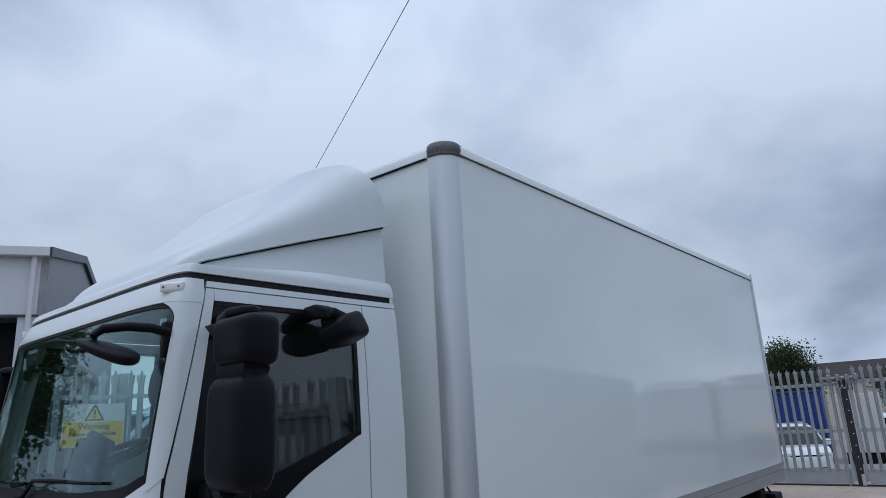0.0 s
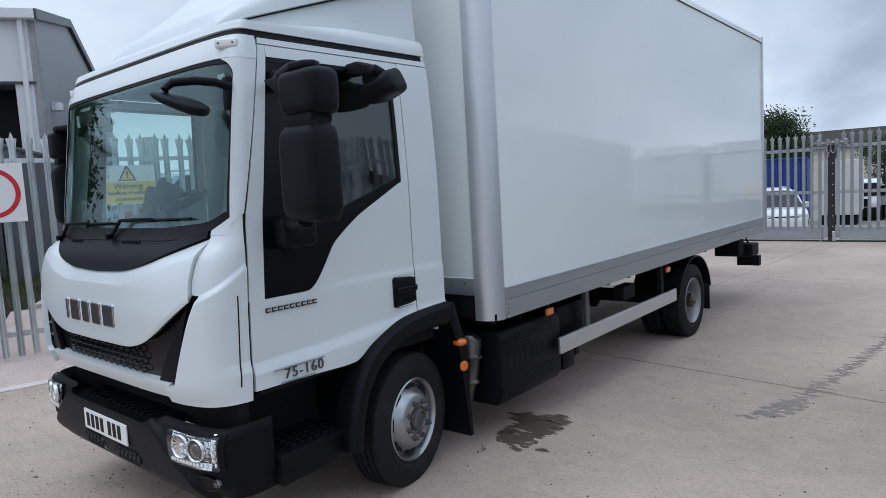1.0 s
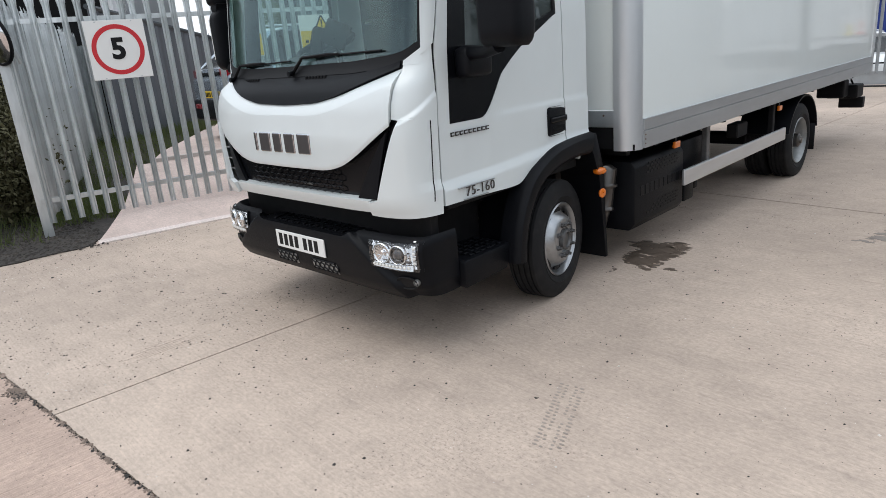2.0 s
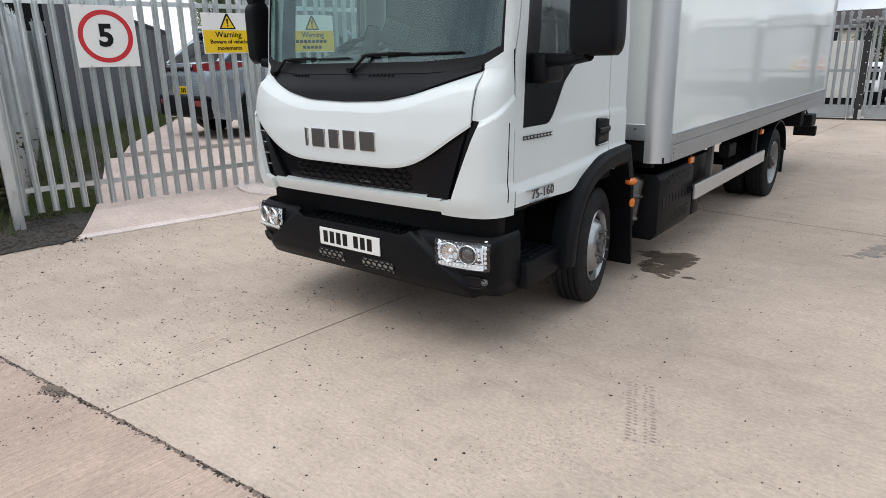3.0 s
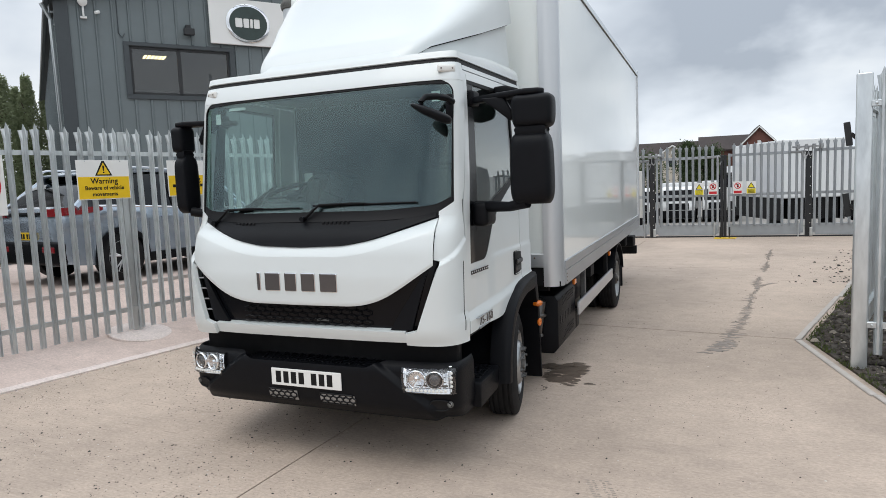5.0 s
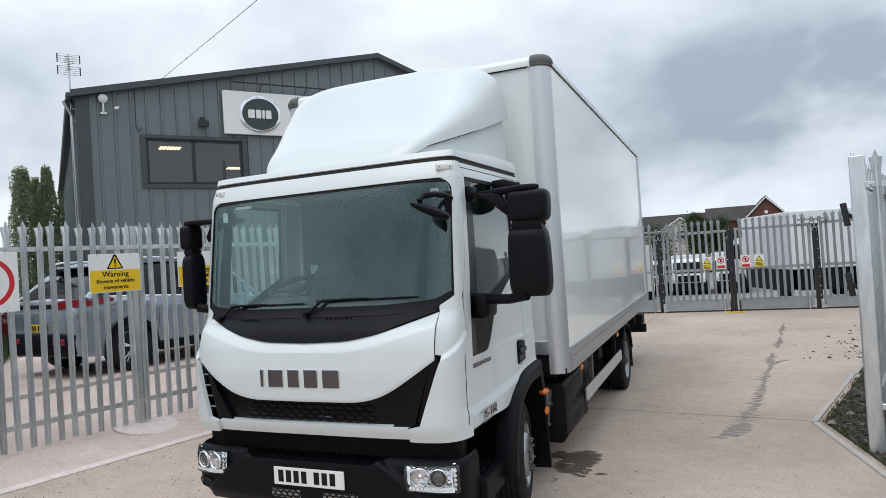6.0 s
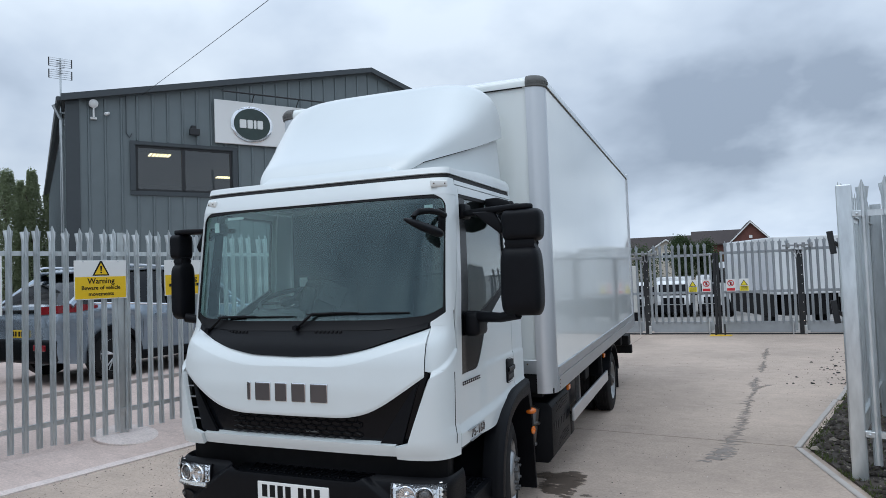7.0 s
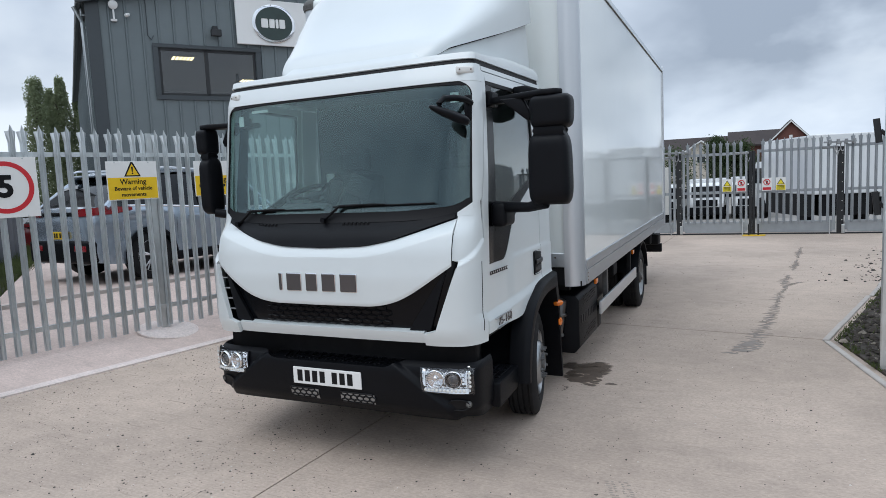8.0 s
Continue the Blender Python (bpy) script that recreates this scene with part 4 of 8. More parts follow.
def door_fold(s, z):
    """The door's foot stands proud below a crease that climbs towards the rear."""
    y = CAB.at(s, z).y
    t = min(1, max(0, (float(np.interp(y, [0.25, 0.66, 1.15, 1.4], [0.957, 0.972, 1.012, 1.045])) - z) / 0.05))
    u = min(1, max(0, (1.262 + 0.01 * (y - 0.7) - z) / 0.014)) * min(1, max(0, (y - 0.66) / 0.12))
    return 0.010 + 0.020 * t + 0.007 * u


def door(k):
    flip = Matrix.Diagonal((k, 1, 1, 1))

    def side(name, y0, y1, zb, zt, material, parent, label="", nu=24, nv=10, thick=0.02, off=0.01, sm=50):
        """A sheet on the cab's side between two distances (numbers or functions of z) and two heights (functions of the distance)."""
        f0, f1 = (y0 if callable(y0) else (lambda z: y0)), (y1 if callable(y1) else (lambda z: y1))
        ya, yb = f0(1.4), f1(1.4)
        bm = CAB.patch(lambda z: CAB.by_y(f0(z), z), lambda z: CAB.by_y(f1(z), z), lambda t: zb(ya + (yb - ya) * t), lambda t: zt(ya + (yb - ya) * t), nu, nv, thick, off)
        bm.transform(flip)
        return part(name, bm, material, parent, label, sm)

    d = side("cab_door", lambda z: door_seam(z) + 0.008, 1.350, arch_low, lambda y: max(1.235, sill_line(y)) if y > 0.36 else 1.245, WHITE, lorry, "white cab door with black lower window trim", 50, 70, 0.02, door_fold, 22)
    side("door_frame_front", lambda z: door_seam(z) + 0.004, lambda z: float(np.interp(z, [1.24, 1.64, 2.40], [0.36, 0.385, 0.50])), lambda y: 1.244, lambda y: 2.425, WHITE, d, "", 4, 20)
    side("door_frame_rear", 1.300, 1.352, lambda y: 1.762, lambda y: 2.425, WHITE, d, "", 3, 10)
    side("door_frame_top", 0.50, 1.30, lambda y: 2.372, lambda y: 2.425, WHITE, d, "", 20, 2)
    side("door_trim", 0.362, 1.300, lambda y: sill_line(y) + 0.001, lambda y: max(glass_line(y), sill_line(y) + 0.02), GLOSS, d, "black trim below the side window", 40, 6, 0.015, 0.006)
    side("window_post", lambda z: float(np.interp(z, [1.40, 2.40], [0.362, 0.50])), lambda z: float(np.interp(z, [1.40, 2.40], [0.50, 0.60])), lambda y: 1.44, lambda y: 2.375, GLOSS, d, "black front window post", 4, 16, 0.015, 0.006)
    side("window_seal", 0.50, 1.30, lambda y: 2.350, lambda y: 2.374, INK, d, "", 16, 2, 0.012, 0.008)
    side("window_seal", 1.278, 1.301, lambda y: 1.78, lambda y: 2.36, INK, d, "", 2, 8, 0.012, 0.008)
    g = side("side_window", 0.46, 1.295, lambda y: glass_line(y) - 0.005, lambda y: 2.365, GLASS, d, "tinted side window glass", 20, 10, 0.005, 0.0)
    g.visible_shadow = False
    pan = CAB.at(CAB.by_y(1.27, 1.14), 1.14).x
    h = part("door_handle", box((pan + 0.002, 1.172, 1.058), (pan + 0.022, 1.382, 1.232), 0.02, 3, flip.copy()), BLACK, d, "black recessed door handle", 40)
    bar = bmesh.new()
    box((pan + 0.018, 1.19, 1.135), (pan + 0.034, 1.365, 1.172), 0.01, 2, flip.copy(), bar)
    box((pan + 0.018, 1.20, 1.08), (pan + 0.0235, 1.35, 1.118), 0.004, 1, flip.copy(), bar)
    part("handle_bar", bar, GLOSS, d)
    rear = side("cab_side_panel", 1.358, 1.60, arch_low, lambda y: 2.425, WHITE, lorry, "white panel behind the door", 8, 90, 0.03, door_fold, 22)
    side("roof_rail", lambda z: door_seam(z) + 0.004, 1.60, lambda y: 2.43, lambda y: 2.458, WHITE, lorry, "white roof gutter", 40, 2, 0.03, 0.012)
    # name bars and model number on the door
    px = CAB.at(CAB.by_y(0.5, 1.19), 1.19).x + 0.0105
    bars = bmesh.new()
    for i in range(9):
        y = 0.358 + i * 0.0335
        box((px - 0.002 + (y - 0.36) * 0.058, y, 1.180), (px + 0.003 + (y - 0.36) * 0.058, y + 0.026, 1.186), 0, 1, flip.copy(), bars)
        box((px - 0.002 + (y - 0.36) * 0.058, y, 1.196), (px + 0.003 + (y - 0.36) * 0.058, y + 0.026, 1.202), 0, 1, flip.copy(), bars)
        box((px - 0.002 + (y - 0.36) * 0.058, y, 1.180), (px + 0.003 + (y - 0.36) * 0.058, y + 0.006, 1.202), 0, 1, flip.copy(), bars)
    part("name_bars", bars, LOGOMETAL, d, "small dark raised name bars")
    ang = math.degrees(math.atan2(1, 0.058))
    m = pose(0, 0, 0) @ (pose(px + 0.006, 0.515, 0.872, 90, 0, ang) if k > 0 else pose(-px - 0.006, 0.515, 0.872, 90, 0, -ang))
    lettering("75-160", 0.074, LOGOMETAL, d, Matrix.Translation((k * 0.024, 0.02, 0.003)) @ m @ Matrix.Shear("XY", 4, (0.30, 0)), "model_number", 0.002, 0.0, 1.12)
    sw = bmesh.new()
    for z, y0, y1 in ((0.905, 0.36, 0.66), (0.836, 0.40, 0.60)):
        box((px + 0.018, y0, z), (px + 0.034, y1, z + 0.003), 0, 1, flip.copy(), sw)
    part("swoosh_line", sw, RIM, d)
    return d


door(1)
door(-1)
part("cab_rear_wall", box((-1.02, 1.575, 0.85), (1.02, 1.60, 2.50), 0.01), WHITE, lorry, "white cab back wall")
part("cab_belly", box((-1.0, 0.30, 0.80), (1.0, 1.57, 0.86), 0.01), DARK, lorry)
part("door_inner", box((0.93, 0.50, 0.86), (0.97, 1.55, 1.50), 0.02), CABIN, lorry, "dark grey inner door lining")
part("door_inner", box((-0.97, 0.50, 0.86), (-0.93, 1.55, 1.50), 0.02), CABIN, lorry, "dark grey inner door lining")
part("rear_lining", box((-0.97, 1.53, 0.86), (0.97, 1.57, 2.45), 0.02), CABIN, lorry, "dark grey cab rear lining")
part("roof_lining", box((-0.93, 0.40, 2.44), (0.93, 1.55, 2.47), 0.01), CABIN, lorry, "dark grey headlining")
dash = bmesh.new()
prism([(0.22, 1.30), (0.22, 1.50), (0.34, 1.55), (0.60, 1.55), (0.70, 1.48), (0.62, 1.25), (0.40, 1.05)], "x", -0.93, 0.93, 0.02, dash)
part("dashboard", dash, CABIN, lorry, "dark grey dashboard", 40)
binn = bmesh.new()
prism([(0.40, 1.53), (0.50, 1.63), (0.60, 1.655), (0.66, 1.64), (0.70, 1.53)], "x", -0.70, -0.26, 0.025, binn)
part("instrument_binnacle", binn, CABIN, lorry)
wheel = bmesh.new()
wm = pose(-0.55, 0.80, 1.71, 20, 0, 0)
tube([wm @ Vector((0.215 * math.cos(a), 0.215 * math.sin(a), 0)) for a in np.linspace(0, math.tau, 33)], 0.019, 8, wheel)
for a in (200, 340, 90):
    tube([wm @ Vector((0, 0, -0.02)), wm @ Vector((0.205 * math.cos(radians(a)), 0.205 * math.sin(radians(a)), 0))], 0.012, 6, wheel)
lathe([(-0.03, 0.06), (0.01, 0.06), (0.015, 0.04)], 16, wm @ pose(0, 0, 0, 0, -90, 0), wheel)
tube([wm @ Vector((0, 0, -0.02)), (-0.49, 0.58, 1.35)], 0.03, 8, wheel)
part("steering_wheel", wheel, INK, lorry, "black three-spoke steering wheel", 60)
for x in (-0.49, 0.49):
    st = bmesh.new()
    box((x - 0.24, 0.88, 1.12), (x + 0.24, 1.40, 1.27), 0.05, 3, None, st)
    box((x - 0.23, 1.30, 1.22), (x + 0.23, 1.44, 1.86), 0.05, 3, None, st)
    box((x - 0.13, 1.31, 1.88), (x + 0.13, 1.41, 2.08), 0.04, 3, None, st)
    box((x - 0.2, 0.95, 0.86), (x + 0.2, 1.35, 1.12), 0.02, 1, None, st)
    part("seat", st, SEAT, lorry, "dark cloth cab seat with headrest", 50)
for x0, x1, z0, z1, y in ((0.80, 0.855, 2.24, 2.30, 0.34), (-0.72, -0.58, 2.30, 2.318, 0.315), (-0.86, -0.82, 2.22, 2.29, 0.34)):
    part("windscreen_sticker", box((x0, y, z0), (x1, y + 0.004, z1)), WHITEPLATE, lorry, "pale paper sticker inside the windscreen")

part("headrest_tag", box((-0.88, 1.50, 1.80), (-0.80, 1.508, 1.88), 0.01, 2), WHITEPLATE, lorry, "small pale tag at the back of the cab")
tablet = bmesh.new()
box((-0.085, -0.012, 0.0), (0.085, 0.012, 0.15), 0.012, 2, pose(0.055, 0.38, 1.69, -14, 24, 24), tablet)
tube([(0.07, 0.44, 1.53), (0.075, 0.40, 1.74)], 0.016, 6, tablet)
box((-0.05, -0.02, 0.0), (0.05, 0.02, 0.18), 0.03, 3, pose(-0.15, 0.40, 1.64, -10, 12, 10), tablet)
tube([(-0.15, 0.44, 1.53), (-0.14, 0.42, 1.70)], 0.03, 8, tablet)
part("dash_tablet", tablet, INK, lorry, "dark tablet and holder on stalks on the dashboard", 40)
# dark flattened ellipsoid with a short strap, just inside the windscreen
hm = bmesh.new()
bmesh.ops.create_icosphere(hm, subdivisions=3, radius=1)
for v in hm.verts:
    v.co = pose(0.830, 0.350, 2.022, 0, 10, 30) @ Vector((0.060 * v.co.x, 0.024 * v.co.y, 0.108 * v.co.z))
box((0.85, 0.352, 2.10), (0.88, 0.372, 2.22), 0.006, 1, None, hm)
part("pillar_shape", hm, INK, lorry, "dark rounded shape behind the windscreen pillar", 60)

# badge on the hood: five plain blocks
bx = -0.317
for wdt in (0.058, 0.146, 0.118, 0.132, 0.152):
    p = CAB.at(CAB.by_x(bx + wdt / 2, 1.175), 1.175)
    rim = part("badge_block", box((bx, p.y - 0.034, 1.114), (bx + wdt - 0.026, p.y - 0.014, 1.234), 0.009, 2), CHROME, lorry, "raised chrome badge block")
    part("badge_face", box((bx + 0.006, p.y - 0.0365, 1.120), (bx + wdt - 0.032, p.y - 0.03, 1.228), 0.004, 1), LOGOMETAL, rim, "dark metal badge face")
    bx += wdt + 0.004

# wipers
for x0, x1, zz in ((0.02, 0.74, 1.60), (-0.70, -0.08, 1.585)):
    wp = bmesh.new()
    pts = []
    for t in np.linspace(0, 1, 14):
        x = x0 + (x1 - x0) * t
        z = zz + 0.035 + 0.005 * t
        pts.append(CAB.at(CAB.by_x(x, z), z) + Vector((0, -0.018, 0)))
    tube(pts, 0.006, 6, wp)
    z = zz - 0.045
    b0 = CAB.at(CAB.by_x(x0 - 0.06, z), z) + Vector((0, -0.02, 0))
    tube([b0, pts[1] + Vector((0.0, -0.02, 0.004)), pts[5] + Vector((0, -0.016, 0.008)), pts[7] + Vector((0, -0.004, 0.006))], [0.011, 0.009, 0.007, 0.005], 6, wp)
    lathe([(-0.03, 0.016), (0.0, 0.016), (0.005, 0.011)], 12, pose(*b0, 0, 0, 90), wp)
    part("wiper", wp, BLACK, lorry, "black windscreen wiper", 50)


# mirrors
def mirrors(k):
    f = Matrix.Diagonal((k, 1, 1, 1))
    g = f if k > 0 else Matrix.Translation((0.235, 0, 0)) @ f  # the driver's mirror is folded closer
    up, lo = bmesh.new(), bmesh.new()

    def pod(bm, z0, z1, x0, x1, yf, yb, taper):
        rows = []
        if k < 0:
            x0, x1 = x0 + (x1 - x0) * 0.36, x1 - (x1 - x0) * 0.22
        for i in range(25):
            t = i / 24
            z = z0 + (z1 - z0) * t
            e = 1 - 0.42 * abs(2 * t - 1) ** 9
            sx_ = 1 - 0.09 * (abs(2 * t - 1)) ** 3 - 0.05 * taper * (1 - t)
            cx, w = (x0 + x1) / 2, (x1 - x0) / 2 * sx_
            ring = []
            for j in range(28):
                a = math.tau * j / 28
                c, s_ = math.cos(a), math.sin(a)
                yy = yf + (yb - yf) * 0.62
                dy = (yy - yf) if s_ < 0 else (yb - yy)
                ring.append(Vector((cx + w * e ** 0.3 * math.copysign(abs(c) ** 0.32, c), yy + dy * e * math.copysign(abs(s_) ** 0.55, s_), z)))
            rows.append(ring)
        vs = [[bm.verts.new(v) for v in r] for r in rows]
        for u, v in zip(vs, vs[1:]):
            for j in range(28):
                bm.faces.new((u[j], u[(j + 1) % 28], v[(j + 1) % 28], v[j]))
        bm.faces.new(vs[0][::-1])
        bm.faces.new(vs[-1])

    pod(up, 2.042, 2.230, 1.295, 1.545, 0.286, 0.452, 1)
    pod(lo, 1.605, 2.012, 1.285, 1.525, 0.275, 0.452, -1)
    n0, n1 = (1.31, 1.51) if k > 0 else (1.38, 1.47)
    prism([(n0, 1.99), (n0 + 0.02, 2.022), (n0 + 0.02, 2.038), (n0, 2.06), (n1, 2.06), (n1 - 0.02, 2.038), (n1 - 0.02, 2.022), (n1, 1.99)], "y", 0.31, 0.42, 0.012, lo)
    arm, arm2 = bmesh.new(), bmesh.new()
    u = 0 if k > 0 else 0.235
    plan = [(0.97 + u, 0.49), (0.97 + u, 0.58), (1.06, 0.52), (1.20, 0.445), (1.40, 0.40), (1.475, 0.37), (1.49, 0.33), (1.46, 0.29), (1.38, 0.275), (1.20, 0.345), (1.06, 0.43)]
    prism([(x, y + 0.03) for x, y in plan], "z", 2.226, 2.262, 0.012, arm)
    prism([(1.10, 2.235), (1.24, 2.235), (1.30, 2.13), (1.28, 2.09)], "y", 0.375, 0.415, 0.008, arm)
    tube([(1.02 + u, 0.50, 1.59), (1.12, 0.46, 1.59), (1.26, 0.385, 1.59), (1.38, 0.34, 1.615)], [0.04, 0.035, 0.03, 0.035], 10, arm2)
    box((0.995 + u, 0.43, 1.47), (1.10 + u, 0.64, 1.62), 0.03, 3, None, arm2)
    box((0.96 + u, 0.50, 2.215), (1.015 + u, 0.63, 2.31), 0.015, 2, None, arm)
    for b in (up, lo, arm, arm2):
        b.transform(g)
    base = part("mirror_arm", arm, BLACK, lorry, "black upper mirror arm", 50)
    part("mirror_arm", arm2, BLACK, lorry, "black lower mirror arm and foot", 50)
    part("mirror_housing", lo, BLACK, base, "large black main mirror housing", 50)
    part("mirror_housing", up, BLACK, base, "black wide-angle mirror housing", 50)
    gx = (1.315, 1.49) if k > 0 else (1.39, 1.45)
    part("mirror_glass", box((gx[0], 0.431, 1.65), (gx[1], 0.439, 1.94), 0.002, 1, g), CHROME, base, "mirror glass")
    part("mirror_glass", box((gx[0] + 0.01, 0.439, 2.065), (gx[1] + 0.01, 0.447, 2.195), 0.002, 1, g), CHROME, base, "mirror glass")
    if k < 0:
        return
    # kerb mirror over the nearside door
    kb = bmesh.new()
    m0, sz = pose(1.165, 1.09, 2.236, 14, -20, 8), (0.095, 0.110, 0.066)
    b = bmesh.new()
    bmesh.ops.create_icosphere(b, subdivisions=4, radius=1)
    for v in b.verts:
        c = v.co
        v.co = m0 @ Vector((sz[0] * math.copysign(abs(c.x) ** 0.45, c.x), sz[1] * math.copysign(abs(c.y) ** 0.45, c.y) * (1 - 0.16 * c.x), sz[2] * math.copysign(abs(c.z) ** 0.55, c.z) * (1 + 0.25 * c.y)))
    merge(kb, b)
    prism([(1.005, 2.30), (1.005, 2.36), (1.09, 2.365), (1.18, 2.335), (1.195, 2.285), (1.16, 2.275), (1.12, 2.31)], "y", 0.965, 1.045, 0.012, kb)
    prism([(0.97, 2.30), (1.00, 2.34), (1.07, 2.32), (1.105, 2.27), (1.08, 2.245), (1.03, 2.28)], "x", 1.14, 1.20, 0.012, kb)
    box((1.09, 0.99, 2.235), (1.19, 1.12, 2.325), 0.03, 3, None, kb)
    kb.transform(f @ Matrix.Translation((0, 0, 0.022)))
    part("kerb_mirror", kb, BLACK, lorry, "black kerb-view mirror over the door", 60)


mirrors(1)
mirrors(-1)
# front-view mirror on its arm before the windscreen (nearside only)
fm = bmesh.new()
b = bmesh.new()
bmesh.ops.create_icosphere(b, subdivisions=4, radius=1)
ax_ = Vector((0.175, 0.162, -0.093)).normalized()
up_ = (Vector((0, -0.25, 1)) - ax_ * ax_.dot(Vector((0, -0.25, 1)))).normalized()
m0 = Matrix((ax_, up_.cross(ax_), up_)).transposed().to_4x4()
m0.translation = Vector((0.895, 0.085, 2.143))
for v in b.verts:
    c = v.co
    v.co = m0 @ Vector((0.130 * math.copysign(abs(c.x) ** 0.8, c.x), 0.075 * c.y * (1 + 0.25 * c.x), 0.027 * math.copysign(abs(c.z) ** 0.7, c.z) * (1 + 0.35 * c.x)))
merge(fm, b)
tube([(0.945, 0.31, 2.222), (0.935, 0.24, 2.238), (0.905, 0.155, 2.242), (0.868, 0.075, 2.232), (0.85, 0.045, 2.205), (0.862, 0.058, 2.16)], [0.020, 0.019, 0.019, 0.019, 0.018, 0.016], 8, fm)
box((0.905, 0.29, 2.12), (0.95, 0.34, 2.27), 0.01, 2, None, fm)
part("front_mirror", fm, BLACK, lorry, "black front-view mirror arm and housings", 60)

# bumper
BUMP = Skin(1.03, 1.05, 0.42, 0.62, smoothed([(0.3, 0.10), (0.36, 0.06), (0.41, 0.015), (0.50, 0.0), (0.62, -0.005), (0.665, 0.0), (0.70, 0.022), (0.74, 0.09)], 0.02), smoothed([(0.3, 0.98), (0.37, 0.985), (0.42, 1.0), (0.66, 1.0), (0.70, 0.985), (0.74, 0.94)], 0.015), 7.0)
bump_low = interp([(0, 0.355), (0.62, 0.350), (0.9, 0.345), (1.2, 0.342), (1.7, 0.35)])
bump_top = smoothed([(0, 0.655), (0.44, 0.655), (0.54, 0.715), (0.9, 0.715), (1.2, 0.705), (1.7, 0.70)], 0.03)


def block(s, z):
    edge = float(np.interp(z, [0.36, 0.447, 0.671, 0.72], [0.86, 0.79, 0.48, 0.42]))
    t = min(1, max(0, (abs(s) - edge) / 0.075))
    return 0.008 - 0.032 * t * t * (3 - 2 * t)


be = BUMP.by_y(0.345, 0.5)
bumper = part("front_bumper", BUMP.patch(lambda z: -be, lambda z: be, lambda t: bump_low(abs(2 * t - 1) * be), lambda t: bump_top(abs(2 * t - 1) * be), 520, 72, 0.06, block), BLACK, lorry, "black plastic front bumper with stepped corners", 22)
part("bumper_step", box((-0.52, 0.02, 0.625), (0.52, 0.34, 0.648), 0.006), BLACK, bumper, "black ribbed front step")
ribs = bmesh.new()
for i in range(24):
    x = -0.38 + i * 0.033
    box((-0.006, 0.0, 0.645), (0.006, 0.20, 0.656), 0.002, 1, pose(x, 0.06, 0, 0, 0, -28 if i % 2 else 20), ribs)
part("step_ribs", ribs, BLACK, bumper)
part("bumper_recess", box((-0.96, 0.20, 0.60), (0.96, 0.26, 0.86), 0.01), DARK, lorry, "dark gap above the bumper")
plate = part("number_plate", box((-0.26, -0.022, 0.503), (0.26, -0.012, 0.614), 0.004), WHITEPLATE, lorry, "white front number plate")
for i in range(7):
    x = -0.225 + i * 0.058 + (0.035 if i > 3 else 0)
    part("plate_bar", box((x, -0.0235, 0.522), (x + 0.040, -0.021, 0.597), 0.001, 1), INK, plate)
for x0, x1 in ((-0.30, -0.08), (0.09, 0.34)):
    gb = part("lower_grille", BUMP.patch(lambda z: BUMP.by_x(x0, z), lambda z: BUMP.by_x(x1, z), lambda t: 0.408, lambda t: 0.472, 8, 4, 0.01, 0.010), RIM, lorry, "pale plate behind the lower air opening")
    hx = bmesh.new()
    for r in range(3):
        for c in range(-1, 6):
            x, z = x0 + 0.028 + c * 0.046 + (r % 2) * 0.023, 0.412 + r * 0.028
            if x > x1 - 0.015 or x < x0 + 0.015:
                continue
            ring = [(x + 0.0265 * math.cos(radians(q * 60 + 30)), min(0.473, max(0.407, z + 0.0187 * math.sin(radians(q * 60 + 30))))) for q in range(6)]
            for q in range(6):
                a_, b_ = ring[q], ring[(q + 1) % 6]
                tube([(a_[0], BUMP.at(BUMP.by_x(a_[0], a_[1]), a_[1]).y - 0.012, a_[1]), (b_[0], BUMP.at(BUMP.by_x(b_[0], b_[1]), b_[1]).y - 0.012, b_[1])], 0.0055, 4, hx)
    part("lower_grille_mesh", hx, INK, gb, "black honeycomb strips")
SET = 0.070  # the lamps sit this far back in the swept corners
